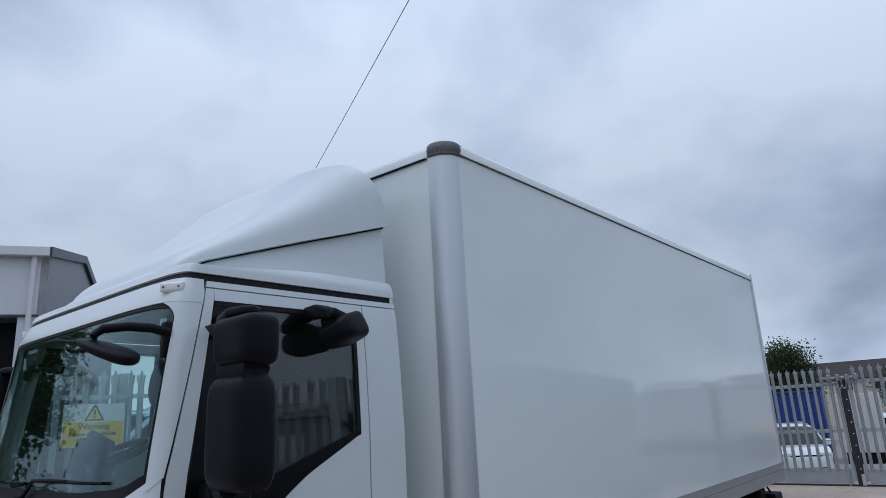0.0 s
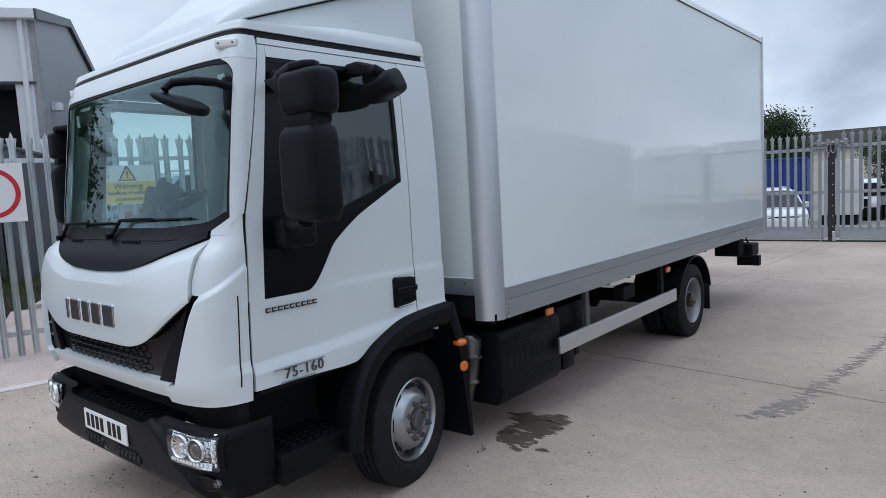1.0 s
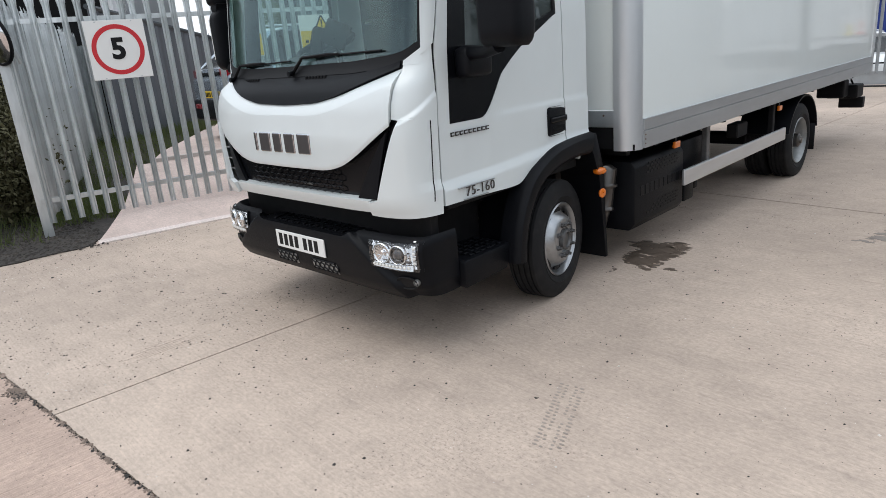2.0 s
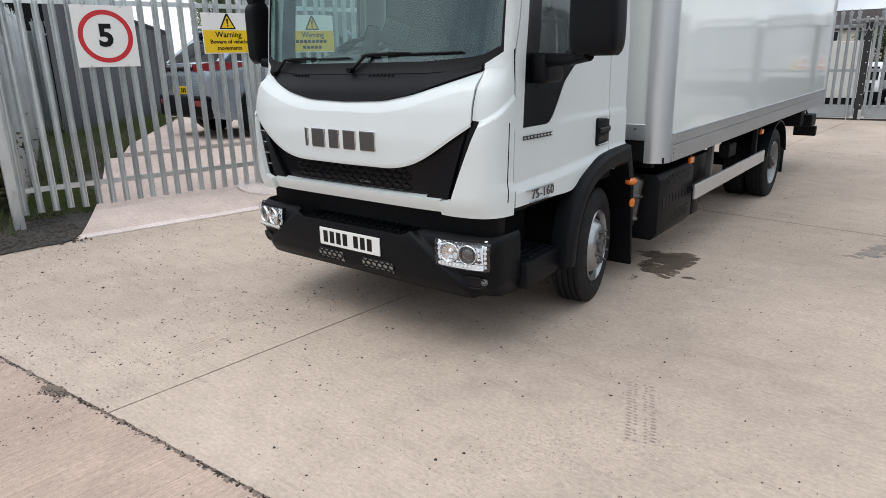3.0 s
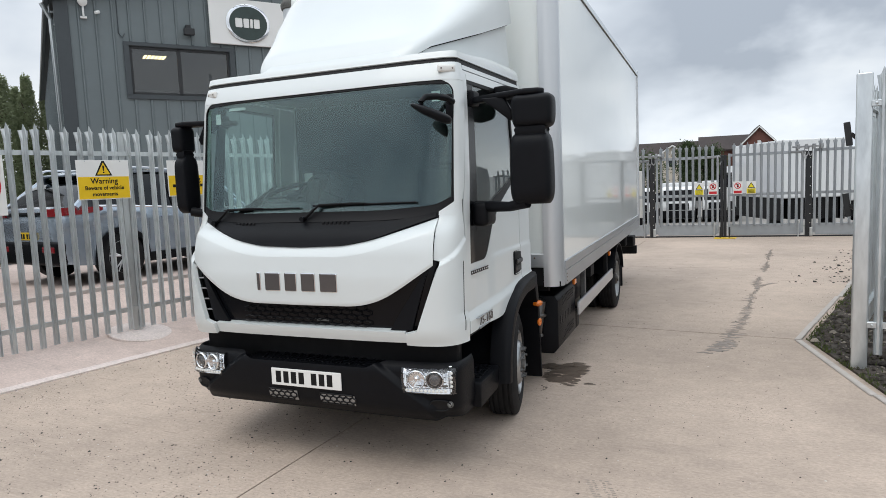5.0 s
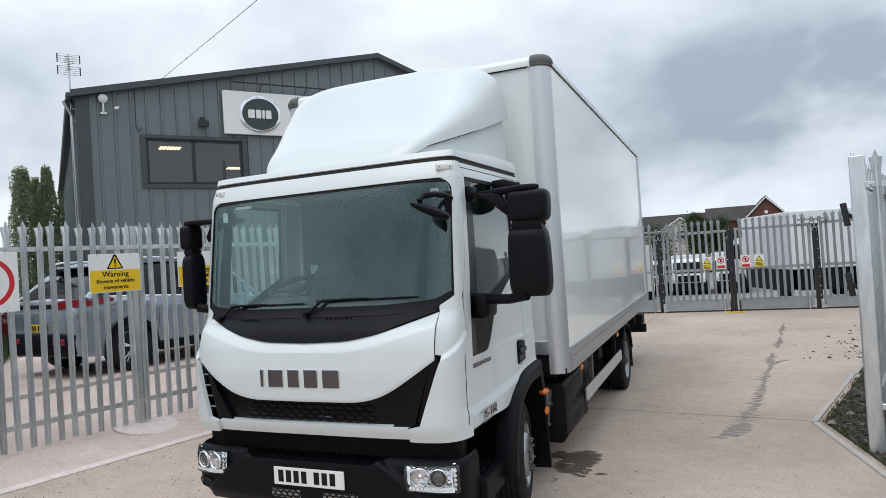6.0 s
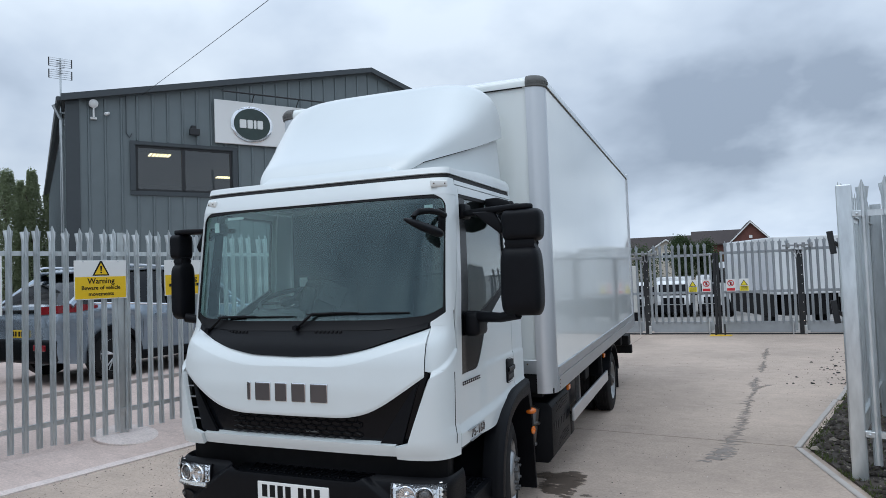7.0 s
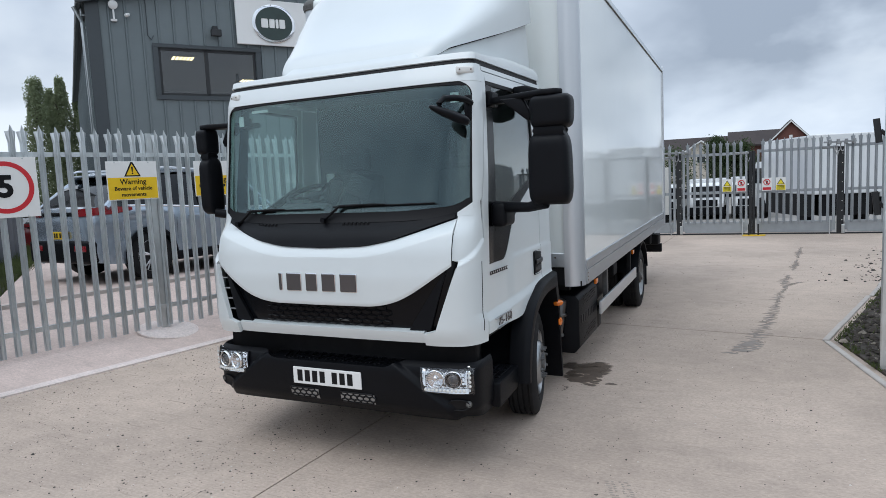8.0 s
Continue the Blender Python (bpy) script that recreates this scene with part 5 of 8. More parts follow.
for k in (-1, 1):
    # headlamp: bezel, chrome bowl, two projectors, a row of small day lamps, clear cover
    def bp(x, z, o):
        return BUMP.at(k * BUMP.by_x(x, z), z) + Vector((0, SET - o, 0))

    def face(x0, x1, z0, z1, thick, off, nu=16, nv=6):
        bm = BUMP.patch(lambda z: BUMP.by_x(x0 + 0.10 * max(0, 0.60 - z) * (x0 < 0.8), z), lambda z: BUMP.by_x(x1, z), lambda t: z0 - 0.006 * t, lambda t: z1, nu, nv, thick, (lambda s, z: off(s, z) - SET) if callable(off) else off - SET)
        bm.transform(Matrix.Diagonal((k, 1, 1, 1)))
        return bm

    def fluted(s, z):
        """The reflector is cut in leaning facets, so that each one mirrors another part of the sky."""
        u = (z * 34 + math.floor(abs(s) * 26) * 0.37) % 1.0
        return 0.050 + 0.007 * (1 - u) + 0.002 * math.sin(abs(s) * 160)

    hl = part("headlamp", face(0.656, 0.998, 0.516, 0.682, 0.03, 0.050), INK, lorry, "headlamp with faceted chrome bowl under clear cover", 40)
    part("headlamp_bowl", face(0.668, 0.968, 0.530, 0.670, 0.02, fluted, 70, 70), REFLECTOR, hl, "bright faceted reflector")
    part("headlamp_shelf", face(0.690, 0.955, 0.533, 0.556, 0.006, lambda s, z: 0.070 + (0.556 - z) * 0.3, 30, 4), REFLECTOR, hl, "bright lower shelf")
    for x, r, dark in ((0.757, 0.052, 0), (0.868, 0.050, 1)):
        m0 = Matrix.Translation(bp(x, 0.608, 0.056)) @ pose(0, 0, 0, 0, 0, -90 + 12 * k)
        part("lamp_ring", lathe([(0.0, r * 1.12), (0.016, r * 1.10), (0.020, r * 1.0), (0.014, r * 0.90), (0.0, r * 0.86)], 32, m0, None, True), REFLECTOR, hl, "bright lamp ring", 60)
        if dark:
            part("lamp_gap", lathe([(0.001, r * 0.88), (0.004, r * 0.87)], 28, m0), INK, hl)
            part("lamp_lens", lathe([(0.004, r * 0.70), (0.014, r * 0.66), (0.021, r * 0.42), (0.024, r * 0.08)], 28, m0), SMOKE, hl, "dark projector lens", 60)
        else:
            bowl = bmesh.new()
            for i in range(16):
                a0, a1 = math.tau * i / 16, math.tau * (i + 1) / 16
                o0, o1, mid = 0.013, 0.009, 0.002
                vs_ = [bowl.verts.new(m0 @ Vector(v)) for v in ((o0, r * 0.92 * math.cos(a0), r * 0.92 * math.sin(a0)), (o1, r * 0.92 * math.cos(a1), r * 0.92 * math.sin(a1)), (mid, 0.3 * r * math.cos(a1), 0.3 * r * math.sin(a1)), (mid, 0.3 * r * math.cos(a0), 0.3 * r * math.sin(a0)))]
                bowl.faces.new(vs_)
            lathe([(0.0, 0.32 * r), (0.010, 0.30 * r), (0.016, 0.16 * r)], 16, m0, bowl)
            part("lamp_bowl", bowl, REFLECTOR, hl, "segmented bright lamp bowl")
    for i in range(11):
        p = bp(0.698 + i * 0.0235, 0.543, 0.074)
        part("day_lamp", lathe([(0.0, 0.0095), (0.005, 0.0085), (0.008, 0.003)], 10, Matrix.Translation(p) @ pose(0, 0, 0, 0, 0, -90)), CLEARLENS, hl)
    for x0, x1, z0, z1 in ((0.656, 0.998, 0.672, 0.682), (0.656, 0.998, 0.516, 0.529), (0.656, 0.667, 0.529, 0.672), (0.984, 0.998, 0.529, 0.672)):
        part("lamp_bezel", face(x0, x1, z0, z1, 0.03, 0.062, 12, 3), BLACK, hl, "black lamp surround")
    for i in range(4):
        p = bp(0.964, 0.568 + i * 0.026, 0.070)
        part("day_lamp", lathe([(0.0, 0.0095), (0.005, 0.0085), (0.008, 0.003)], 10, Matrix.Translation(p) @ pose(0, 0, 0, 0, 0, -90 + 20 * k)), CLEARLENS, hl)
    for z in (0.571, 0.660):
        part("bowl_line", face(0.70, 0.945, z, z + 0.004, 0.004, 0.066, 24, 1), SMOKE, hl)
    cv = part("lamp_cover", face(0.668, 0.983, 0.528, 0.673, 0.004, 0.080), LAMPGLASS, hl, "clear headlamp cover", 40)
    cv.visible_shadow = False
    # fog lamp at the outer end of an oval recess
    fo = bmesh.new()
    ring = [(0.885 + 0.062 * math.copysign(abs(math.cos(a)) ** 0.8, math.cos(a)), 0.445 + 0.034 * math.sin(a)) for a in np.linspace(0, math.tau, 33)[:-1]]
    outer = [fo.verts.new(BUMP.at(k * BUMP.by_x(x, z), z) + Vector((k * 0.002, SET - 0.050, 0))) for x, z in ring]
    inner = [fo.verts.new(BUMP.at(k * BUMP.by_x(0.885 + (x - 0.885) * 0.8, z), 0.445 + (z - 0.445) * 0.75) + Vector((k * 0.002, SET - 0.0495, 0))) for x, z in ring]
    for i in range(32):
        fo.faces.new((outer[i], outer[(i + 1) % 32], inner[(i + 1) % 32], inner[i]))
    fo.faces.new(inner)
    tube([BUMP.at(k * BUMP.by_x(x, z), z) + Vector((k * 0.002, SET - 0.053, 0)) for x, z in ring + ring[:1]], 0.005, 6, fo)
    fg = part("fog_recess", fo, INK, lorry, "dark oval fog lamp recess")
    fm0 = Matrix.Translation(bp(0.945, 0.452, 0.052)) @ pose(0, 0, 0, 0, 0, -90 + 28 * k)
    fl0 = part("fog_lamp", lathe([(-0.01, 0.019), (0.004, 0.019), (0.007, 0.015), (0.002, 0.013)], 20, fm0), CAP, fg, "small round fog lamp", 50)
    part("fog_lens", lathe([(0.001, 0.0135), (0.004, 0.011), (0.006, 0.004)], 16, fm0), RIM, fl0, "clear lens", 60)
    # entry step and wheel arch
    f = Matrix.Diagonal((k, 1, 1, 1))
    stp = bmesh.new()
    prism([(0.352, 0.345), (0.352, 0.50), (0.38, 0.505), (0.76, 0.505), (0.80, 0.47), (0.72, 0.355)], "x", 0.76, 1.045, 0.012, stp)
    stp.transform(f)
    s_ob = part("entry_step", stp, BLACK, lorry, "black entry step under the door", 40)
    tr = bmesh.new()
    for i in range(5):
        for j in range(6):
            box((0.80 + i * 0.045, 0.44 + j * 0.05, 0.503), (0.83 + i * 0.045, 0.475 + j * 0.05, 0.513), 0.003, 1, f, tr)
    part("step_tread", tr, BLACK, s_ob, "raised step tread")
    part("step_well", box((0.70, 0.36, 0.36), (0.76, 0.82, 0.84), 0.01, 2, f), DARK, lorry, "dark step well")
    ar = bmesh.new()
    outer = [(0.745, 0.36), (0.77, 0.56), (0.83, 0.72), (0.92, 0.845), (1.04, 0.925), (1.20, 0.985), (1.40, 1.01), (1.635, 1.022)]
    inner = [(0.815, 0.36), (0.84, 0.54), (0.89, 0.66), (0.96, 0.765), (1.07, 0.84), (1.22, 0.885), (1.40, 0.905), (1.60, 0.90)]
    fine = lambda pts: [(smoothed(list(zip(range(8), [p[0] for p in pts])), 0.35)(u), smoothed(list(zip(range(8), [p[1] for p in pts])), 0.35)(u)) for u in np.linspace(0, 7, 40)]
    outer, inner = fine(outer), fine(inner)
    rows = [[Vector((x, y0 + (y1 - y0) * w, z0 + (z1 - z0) * w)) for (y0, z0), (y1, z1) in zip(outer, inner)] for x, w in ((0.98, -0.02), (1.075, 0.0), (1.098, 0.06), (1.110, 0.18), (1.113, 0.5), (1.108, 0.85), (1.095, 0.97), (1.07, 1.0), (0.72, 1.02))]
    solid(rows, 0.012, ar)
    ar.transform(f)
    part("wheel_arch", ar, BLACK, lorry, "black plastic front wheel arch", 35)
    fl = bmesh.new()
    prism([(1.60, 1.015), (1.655, 1.015), (1.74, 0.78), (1.79, 0.13), (1.755, 0.13), (1.69, 0.72), (1.60, 0.90)], "x", 0.80, 1.105, 0.006, fl)
    fl.transform(f)
    part("mudflap", fl, BLACK, lorry, "black front mudflap", 40)


# wheels
def wheel_thing(x_out, y, k, width, r, dish, name, steer=0):
    """A wheel whose outer face lies at x_out: tyre with grooves, steel rim, hub and nuts."""
    f = Matrix.Translation((k * (x_out - 0.1), y, r - 0.013)) @ pose(0, 0, 0, 0, 0, steer) @ Matrix.Translation((k * 0.1, 0, 0)) @ (Matrix.Identity(4) if k > 0 else pose(0, 0, 0, 0, 0, 180))
    w, ri = width, 0.232
    pf = [(-w + 0.02, ri), (-w + 0.004, ri + 0.03), (-w - 0.004, r - 0.075), (-w + 0.012, r - 0.018), (-w + 0.025, r - 0.003)]
    n = 4
    for i in range(n):
        a = -w + 0.03 + (w - 0.06) * (i + 0.5) / n
        pf += [(a - 0.006, r), (a - 0.005, r - 0.010), (a + 0.005, r - 0.010), (a + 0.006, r)]
    pf += [(-0.025, r - 0.003), (-0.012, r - 0.018), (0.004, r - 0.075), (0.002, r - 0.10), (0.006, r - 0.105), (-0.004, ri + 0.03), (-0.02, ri), (-0.05, ri), (-w + 0.025, ri - 0.001)]
    wh = part(name, lathe(pf, 56, f), RUBBER, lorry, "dusty black lorry tyre on a steel rim", 35)
    rim_pf = [(-w + 0.02, ri + 0.004), (-0.03, ri - 0.012), (-0.010, ri + 0.010), (-0.003, ri + 0.003), (-0.016, ri - 0.008), (-0.030, ri - 0.014)]
    if dish:
        rim_pf += [(-0.042, ri - 0.020), (-0.140, ri - 0.028), (-0.150, 0.170), (-0.128, 0.14), (-0.112, 0.09), (-0.060, 0.085), (-0.058, 0.0)]
    else:
        rim_pf += [(-0.050, ri - 0.018), (-0.062, ri - 0.026), (-0.050, 0.192), (-0.020, 0.172), (0.004, 0.156), (0.013, 0.142), (0.016, 0.125), (0.016, 0.085), (0.004, 0.080), (0.002, 0.0)]
    rm = part("rim", lathe(rim_pf, 48, f), WORNRIM if dish else RIM, wh, "silver painted steel rim", 40)
    hb = bmesh.new()
    x0 = -0.06 if dish else 0.003
    lathe([(x0, 0.070), (x0 + 0.030, 0.066), (x0 + 0.036, 0.052), (x0 + 0.022, 0.046), (x0 + 0.024, 0.0)] if not dish else [(x0, 0.075), (x0 + 0.045, 0.072), (x0 + 0.055, 0.06), (x0 + 0.06, 0.035), (x0 + 0.075, 0.03), (x0 + 0.078, 0.0)], 24, f, hb)
    part("hub", hb, HUBSTEEL if not dish else SILENCER, wh, "dirty hub", 40)
    for i in range(8):
        nt = bmesh.new()
        a = math.tau * i / 8 + 0.3
        x1 = -0.124 if dish else 0.012
        lathe([(x1, 0.018), (x1 + 0.014, 0.017), (x1 + 0.016, 0.011), (x1 + 0.034, 0.010)], 6, f @ Matrix.Translation((0, 0.107 * math.cos(a), 0.107 * math.sin(a))), nt)
        part("wheel_nut", nt, RUST if dish else HUBSTEEL, wh)
    for i in range(8):
        hl_ = bmesh.new()
        a = math.tau * (i + 0.5) / 8 + 0.3
        x1 = -0.146 if dish else -0.036
        lathe([(x1 - 0.01, 0.022), (x1 + 0.004, 0.022)], 12, f @ pose(0, (0.178 if dish else 0.190) * math.cos(a), (0.178 if dish else 0.190) * math.sin(a), math.degrees(a)) @ Matrix.Diagonal((1, 0.8, 2.0, 1)), hl_)
        part("rim_hole", hl_, INK, wh)


FY, RY, WR = 1.293, 5.52, 0.388
for k in (-1, 1):
    wheel_thing(1.045, FY, k, 0.215, WR, False, "front_wheel", 9)
    wheel_thing(1.25, RY, k, 0.215, WR, True, "rear_wheel")
    wheel_thing(1.005, RY, k, 0.215, WR, True, "inner_rear_wheel")
part("front_axle", tube([(-0.9, FY, 0.36), (0.9, FY, 0.36)], 0.05, 10), DARK, lorry)
ax = tube([(-0.9, RY, 0.385), (0.9, RY, 0.385)], 0.075, 12)
lathe([(-0.16, 0.05), (-0.12, 0.16), (0.12, 0.16), (0.16, 0.05)], 20, pose(0, RY, 0.385), ax)
part("rear_axle", ax, DARK, lorry, "", 40)

# chassis
ch = bmesh.new()
for x in (-0.43, 0.43):
    box((x - 0.035, 0.35, 0.60), (x + 0.035, 7.85, 0.80), 0.006, 1, None, ch)
for y in (1.75, 2.6, 3.6, 4.6, 5.4, 6.2, 7.2, 7.75):
    box((-0.42, y - 0.04, 0.63), (0.42, y + 0.04, 0.77), 0, 1, None, ch)
part("chassis_frame", ch, DARK, lorry, "dark steel chassis rails")
for i in range(15):
    y = 2.05 + i * 0.430
    part("body_bearer", box((-1.12, y - 0.03, 0.80), (1.12, y + 0.03, 0.885)), DARK, lorry)
un = bmesh.new()
box((-0.40, 0.5, 0.45), (0.40, 1.9, 0.85), 0.04, 2, None, un)
box((-0.25, 1.9, 0.42), (0.25, 2.7, 0.70), 0.05, 2, None, un)
tube([(0, 2.7, 0.55), (0, 5.6, 0.42)], 0.05, 10, un)
box((-1.05, 2.2, 0.38), (-0.50, 3.3, 0.78), 0.06, 2, None, un)
part("engine_and_shaft", un, DARK, lorry, "dark engine, gearbox and drive shaft")

# exhaust silencer box, battery box, side guards, lamps
ex = bmesh.new()
rows = []
for z, w in ((0.22, 0.86), (0.30, 0.95), (0.43, 0.99), (0.44, 1.015), (0.455, 1.015), (0.465, 1.005), (0.60, 1.025), (0.61, 1.045), (0.625, 1.045), (0.635, 1.03), (0.735, 1.045), (0.76, 1.0)):
    rows.append([Vector((0.70 + (w + 0.085 - 0.70) * math.sin(a), 1.875 - 0.105 * math.cos(a), z)) for a in np.linspace(0, math.pi, 14)])
solid(rows, 0.02, ex)
part("silencer", ex, SILENCER, lorry, "stained dull silver silencer canister", 40)
tk = bmesh.new()
prism([(1.16, 0.265), (1.205, 0.32), (1.205, 0.72), (1.175, 0.765), (0.70, 0.765), (0.70, 0.265)], "y", 1.985, 2.76, 0.012, tk)
side_box = part("side_box", tk, BLACK, lorry, "black louvred side cover box", 35)
for r in range(4):
    for c in range(9):
        for z0 in (0.655, 0.36):
            y, z = 2.16 + c * 0.055 + (r % 2) * 0.027, z0 + r * 0.022
            if (c + (3 - r)) > 2 or z0 > 0.6:
                part("cover_hole", box((1.2035, y, z), (1.2075, y + 0.036, z + 0.012)), INK, side_box)
for i in range(9):
    y = 2.07 + i * 0.070
    part("embossed_bar", box((1.203, y, 0.51), (1.208, y + 0.05, 0.58), 0.002, 1), BLACK, side_box)
bt = bmesh.new()
box((0.75, 2.80, 0.53), (1.16, 3.35, 0.78), 0.03, 2, None, bt)
lathe([(0, 0.11), (0.02, 0.125), (0.62, 0.125), (0.64, 0.11)], 20, pose(0.80, 2.86, 0.42, 0, 0, 90), bt)
box((1.02, 2.80, 0.30), (1.20, 2.98, 0.47), 0.02, 2, None, bt)
box((1.06, 3.02, 0.36), (1.18, 3.10, 0.47), 0.015, 2, None, bt)
part("battery_box", bt, BLACK, lorry, "black battery box and air tank", 40)
for k in (-1, 1):
    f = Matrix.Diagonal((k, 1, 1, 1))
    gd = part("side_guard", box((1.235, 2.665, 0.465), (1.262, 4.99, 0.588), 0.008, 2, f), ALU, lorry, "aluminium side guard rail")
    for y, mt in ((3.12, HUBSTEEL), (4.66, DARK)):
        part("guard_bracket", box((1.19, y, 0.46), (1.236, y + 0.06, 0.87), 0.006, 1, f), mt, gd, "steel guard bracket")
    rf = bmesh.new()
    arc = [(RY + 0.50 * math.cos(a), 0.385 + 0.47 * math.sin(a)) for a in np.linspace(radians(10), radians(165), 18)]
    solid([[Vector((x, y, z)) for y, z in arc] for x in (0.78, 1.275)], 0.015, rf)
    box((0.80, RY + 0.47, 0.20), (1.26, RY + 0.49, 0.52), 0.004, 1, None, rf)
    rf.transform(f)
    part("rear_mudguard", rf, BLACK, lorry, "black rear mudguard and flap", 50)
    for nm, p, r in (("marker_lamp", (1.225, 2.56, 0.80), 0), ("marker_lamp", (1.235, 4.80, 0.80), 0)):
        part(nm, box((p[0], p[1] - 0.045, p[2] - 0.025), (p[0] + 0.025, p[1] + 0.045, p[2] + 0.025), 0.008, 2, f), ORANGE, lorry, "orange side marker lamp")
        part("lamp_strap", box((p[0], p[1] - 0.02, p[2] + 0.02), (p[0] + 0.008, p[1] + 0.02, p[2] + 0.09), 0.002, 1, f), BLACK, lorry)
    p = (1.155, 1.655, 0.76)
    part("indicator_lamp", lathe([(0, 0.035), (0.02, 0.034), (0.035, 0.024), (0.04, 0.006)], 20, f @ pose(1.085, 1.705, 0.755, 0, 0, -18) @ Matrix.Diagonal((1.3, 1.3, 0.75, 1))), ORANGE, lorry, "orange indicator lamp", 60)
    part("reflector", lathe([(0, 0.032), (0.008, 0.032), (0.012, 0.026), (0.012, 0.008), (0.009, 0.006)], 24, f @ pose(1.105, 1.715, 0.60, 0, 0, -12)), ORANGE, lorry, "round orange reflector", 40)

# box body
L0, L1, XO, ZB = 1.850, 8.27, 1.285, 0.885
R = 0.115  # the front uprights' radius
arc = [(XO - 0.012 - 0.107 * (1 - math.sin(radians(a))), L0 + 0.012 + 0.107 * (1 - math.cos(radians(a)))) for a in np.linspace(0, 90, 8)]
body = part("box_body", prism(arc + [(XO - 0.012, L1 - 0.01), (-XO + 0.012, L1 - 0.01)] + [(-x, y) for x, y in arc[::-1]], "z", ZB + 0.02, 3.45), PANEL, lorry, "tall glossy white box body", 30)
part("floor_frame", box((-XO + 0.03, L0 + 0.03, ZB - 0.02), (XO - 0.03, L1 - 0.03, ZB + 0.02)), DARK, body)
for k in (-1, 1):
    f = Matrix.Diagonal((k, 1, 1, 1))
    for z0, z1, proud in ((0.870, 0.985, 0.004), (0.989, 1.060, 0.001), (1.060, 1.066, 0.005)):
        part("bottom_rail", box((XO - 0.02, L0 + 0.113, z0), (XO + proud, L1 - 0.005, z1), 0.001, 1, f), RAILALU, body, "aluminium bottom rail")
    for z in (0.90, 0.93, 0.96):
        part("rail_rivet", lathe([(0, 0.006), (0.004, 0.004)], 8, f @ pose(XO + 0.004, L0 + 0.125, z)), RUST, body)
    # rounded upright at the front corner
    ps = bmesh.new()
    sec = []
    cx, cy = XO - 0.010 - R, L0 - 0.008 + R
    for a in np.linspace(0, 90, 20):
        sec.append((cx + R * math.sin(radians(a)), cy - R * math.cos(radians(a))))
    sec = [(cx - 0.035, cy - R)] + sec + [(XO - 0.010, cy + 0.004), (XO - 0.03, cy + 0.004), (cx - 0.035, cy - R + 0.03)]
    prism(sec, "z", 0.864, 3.405, 0, ps)
    ps.transform(f)
    part("corner_post", ps, ALUPOST, body, "rounded silver aluminium corner upright", 30)
    cp = bmesh.new()
    rows = []
    for t, z in ((1.06, 3.388), (1.12, 3.393), (1.14, 3.430), (1.09, 3.460), (0.92, 3.482), (0.6, 3.494), (0.05, 3.498)):
        row = []
        for a in np.linspace(-14, 104, 20):
            rr = R * t
            row.append(Vector((cx + rr * math.sin(radians(a)), cy - rr * math.cos(radians(a)), z)))
        rows.append(row)
    solid(rows, 0.03, cp)
    cp.transform(f)
    cpo = part("corner_cap", cp, CAP, lorry, "worn grey plastic corner cap", 40)
    eb = bmesh.new()
    for i in range(9):
        a = radians(-2 + i * 11.5)
        box((-0.006, -0.004, 0), (0.006, 0.002, 0.026), 0, 1, f @ pose(cx + R * 1.135 * math.sin(a), cy - R * 1.135 * math.cos(a), 3.412, 0, 0, math.degrees(a)), eb)
    part("cap_bars", eb, CAP, cpo, "faint embossed bars")
    tr = bmesh.new()
    sec = [(XO + 0.005, 3.398), (XO + 0.005, 3.440), (XO - 0.004, 3.463), (XO - 0.03, 3.482), (XO - 0.08, 3.488), (XO - 0.08, 3.398)]
    prism(sec, "y", L0 + 0.112, L1, 0, tr)
    tr.transform(f)
    part("roof_rail", tr, PANEL, body, "white rounded roof rail", 40)
    part("rail_joint", box((XO - 0.014, L0 + 0.115, 3.394), (XO - 0.003, L1, 3.398), 0, 1, f), CAP, body)
    part("rear_post", box((XO - 0.06, L1 - 0.03, 0.865), (XO + 0.008, L1 + 0.02, 3.485), 0.008, 2, f), ALU, body, "aluminium rear door post")
    tl = bmesh.new()
    box((0.85, 7.94, 0.55), (1.22, 8.26, 0.72), 0.02, 2, f, tl)
    box((0.80, 7.69, 0.58), (1.12, 7.92, 0.80), 0.02, 2, f, tl)
    box((0.95, 8.19, 0.40), (1.24, 8.30, 0.54), 0.01, 2, f, tl)
    part("rear_lamp_unit", tl, DARK, lorry, "dark rear lamp carrier and underrun bar")
    part("rear_lamp", box((0.92, 8.27, 0.58), (1.18, 8.30, 0.70), 0.008, 2, f), REDLENS, lorry, "red rear lamp")
ft = bmesh.new()
prism([(L0 - 0.010, 3.395), (L0 - 0.010, 3.432), (L0 + 0.002, 3.463), (L0 + 0.03, 3.482), (L0 + 0.08, 3.488), (L0 + 0.08, 3.395)], "x", -1.155, 1.155, 0, ft)
part("front_roof_rail", ft, PANEL, body, "white rounded front roof rail", 40)
part("front_rail_joint", box((-1.10, L0 - 0.006, 3.389), (1.10, L0 + 0.02, 3.396)), INK, body)
fr = bmesh.new()
box((-1.13, L0 - 0.004, 1.02), (1.13, L0 + 0.03, 1.135), 0.004, 1, None, fr)
part("front_bottom_rail", fr, ALU, body, "dull aluminium front rail")
for x in (-1.05, -0.6, 0, 0.6, 1.05):
    part("front_rail_bolt", lathe([(0, 0.008), (0.005, 0.006)], 8, pose(x, L0 - 0.004, 1.10, 0, 0, -90)), RUST, body)
part("headboard_frame", box((-1.13, L0 + 0.01, 0.87), (1.13, L0 + 0.05, 1.02), 0.004), DARK, body, "dark steel front frame")
hk = bmesh.new()
tube([(1.1, 8.09, 0.78), (1.12, 8.16, 0.70), (1.13, 8.19, 0.62)], 0.012, 6, hk)
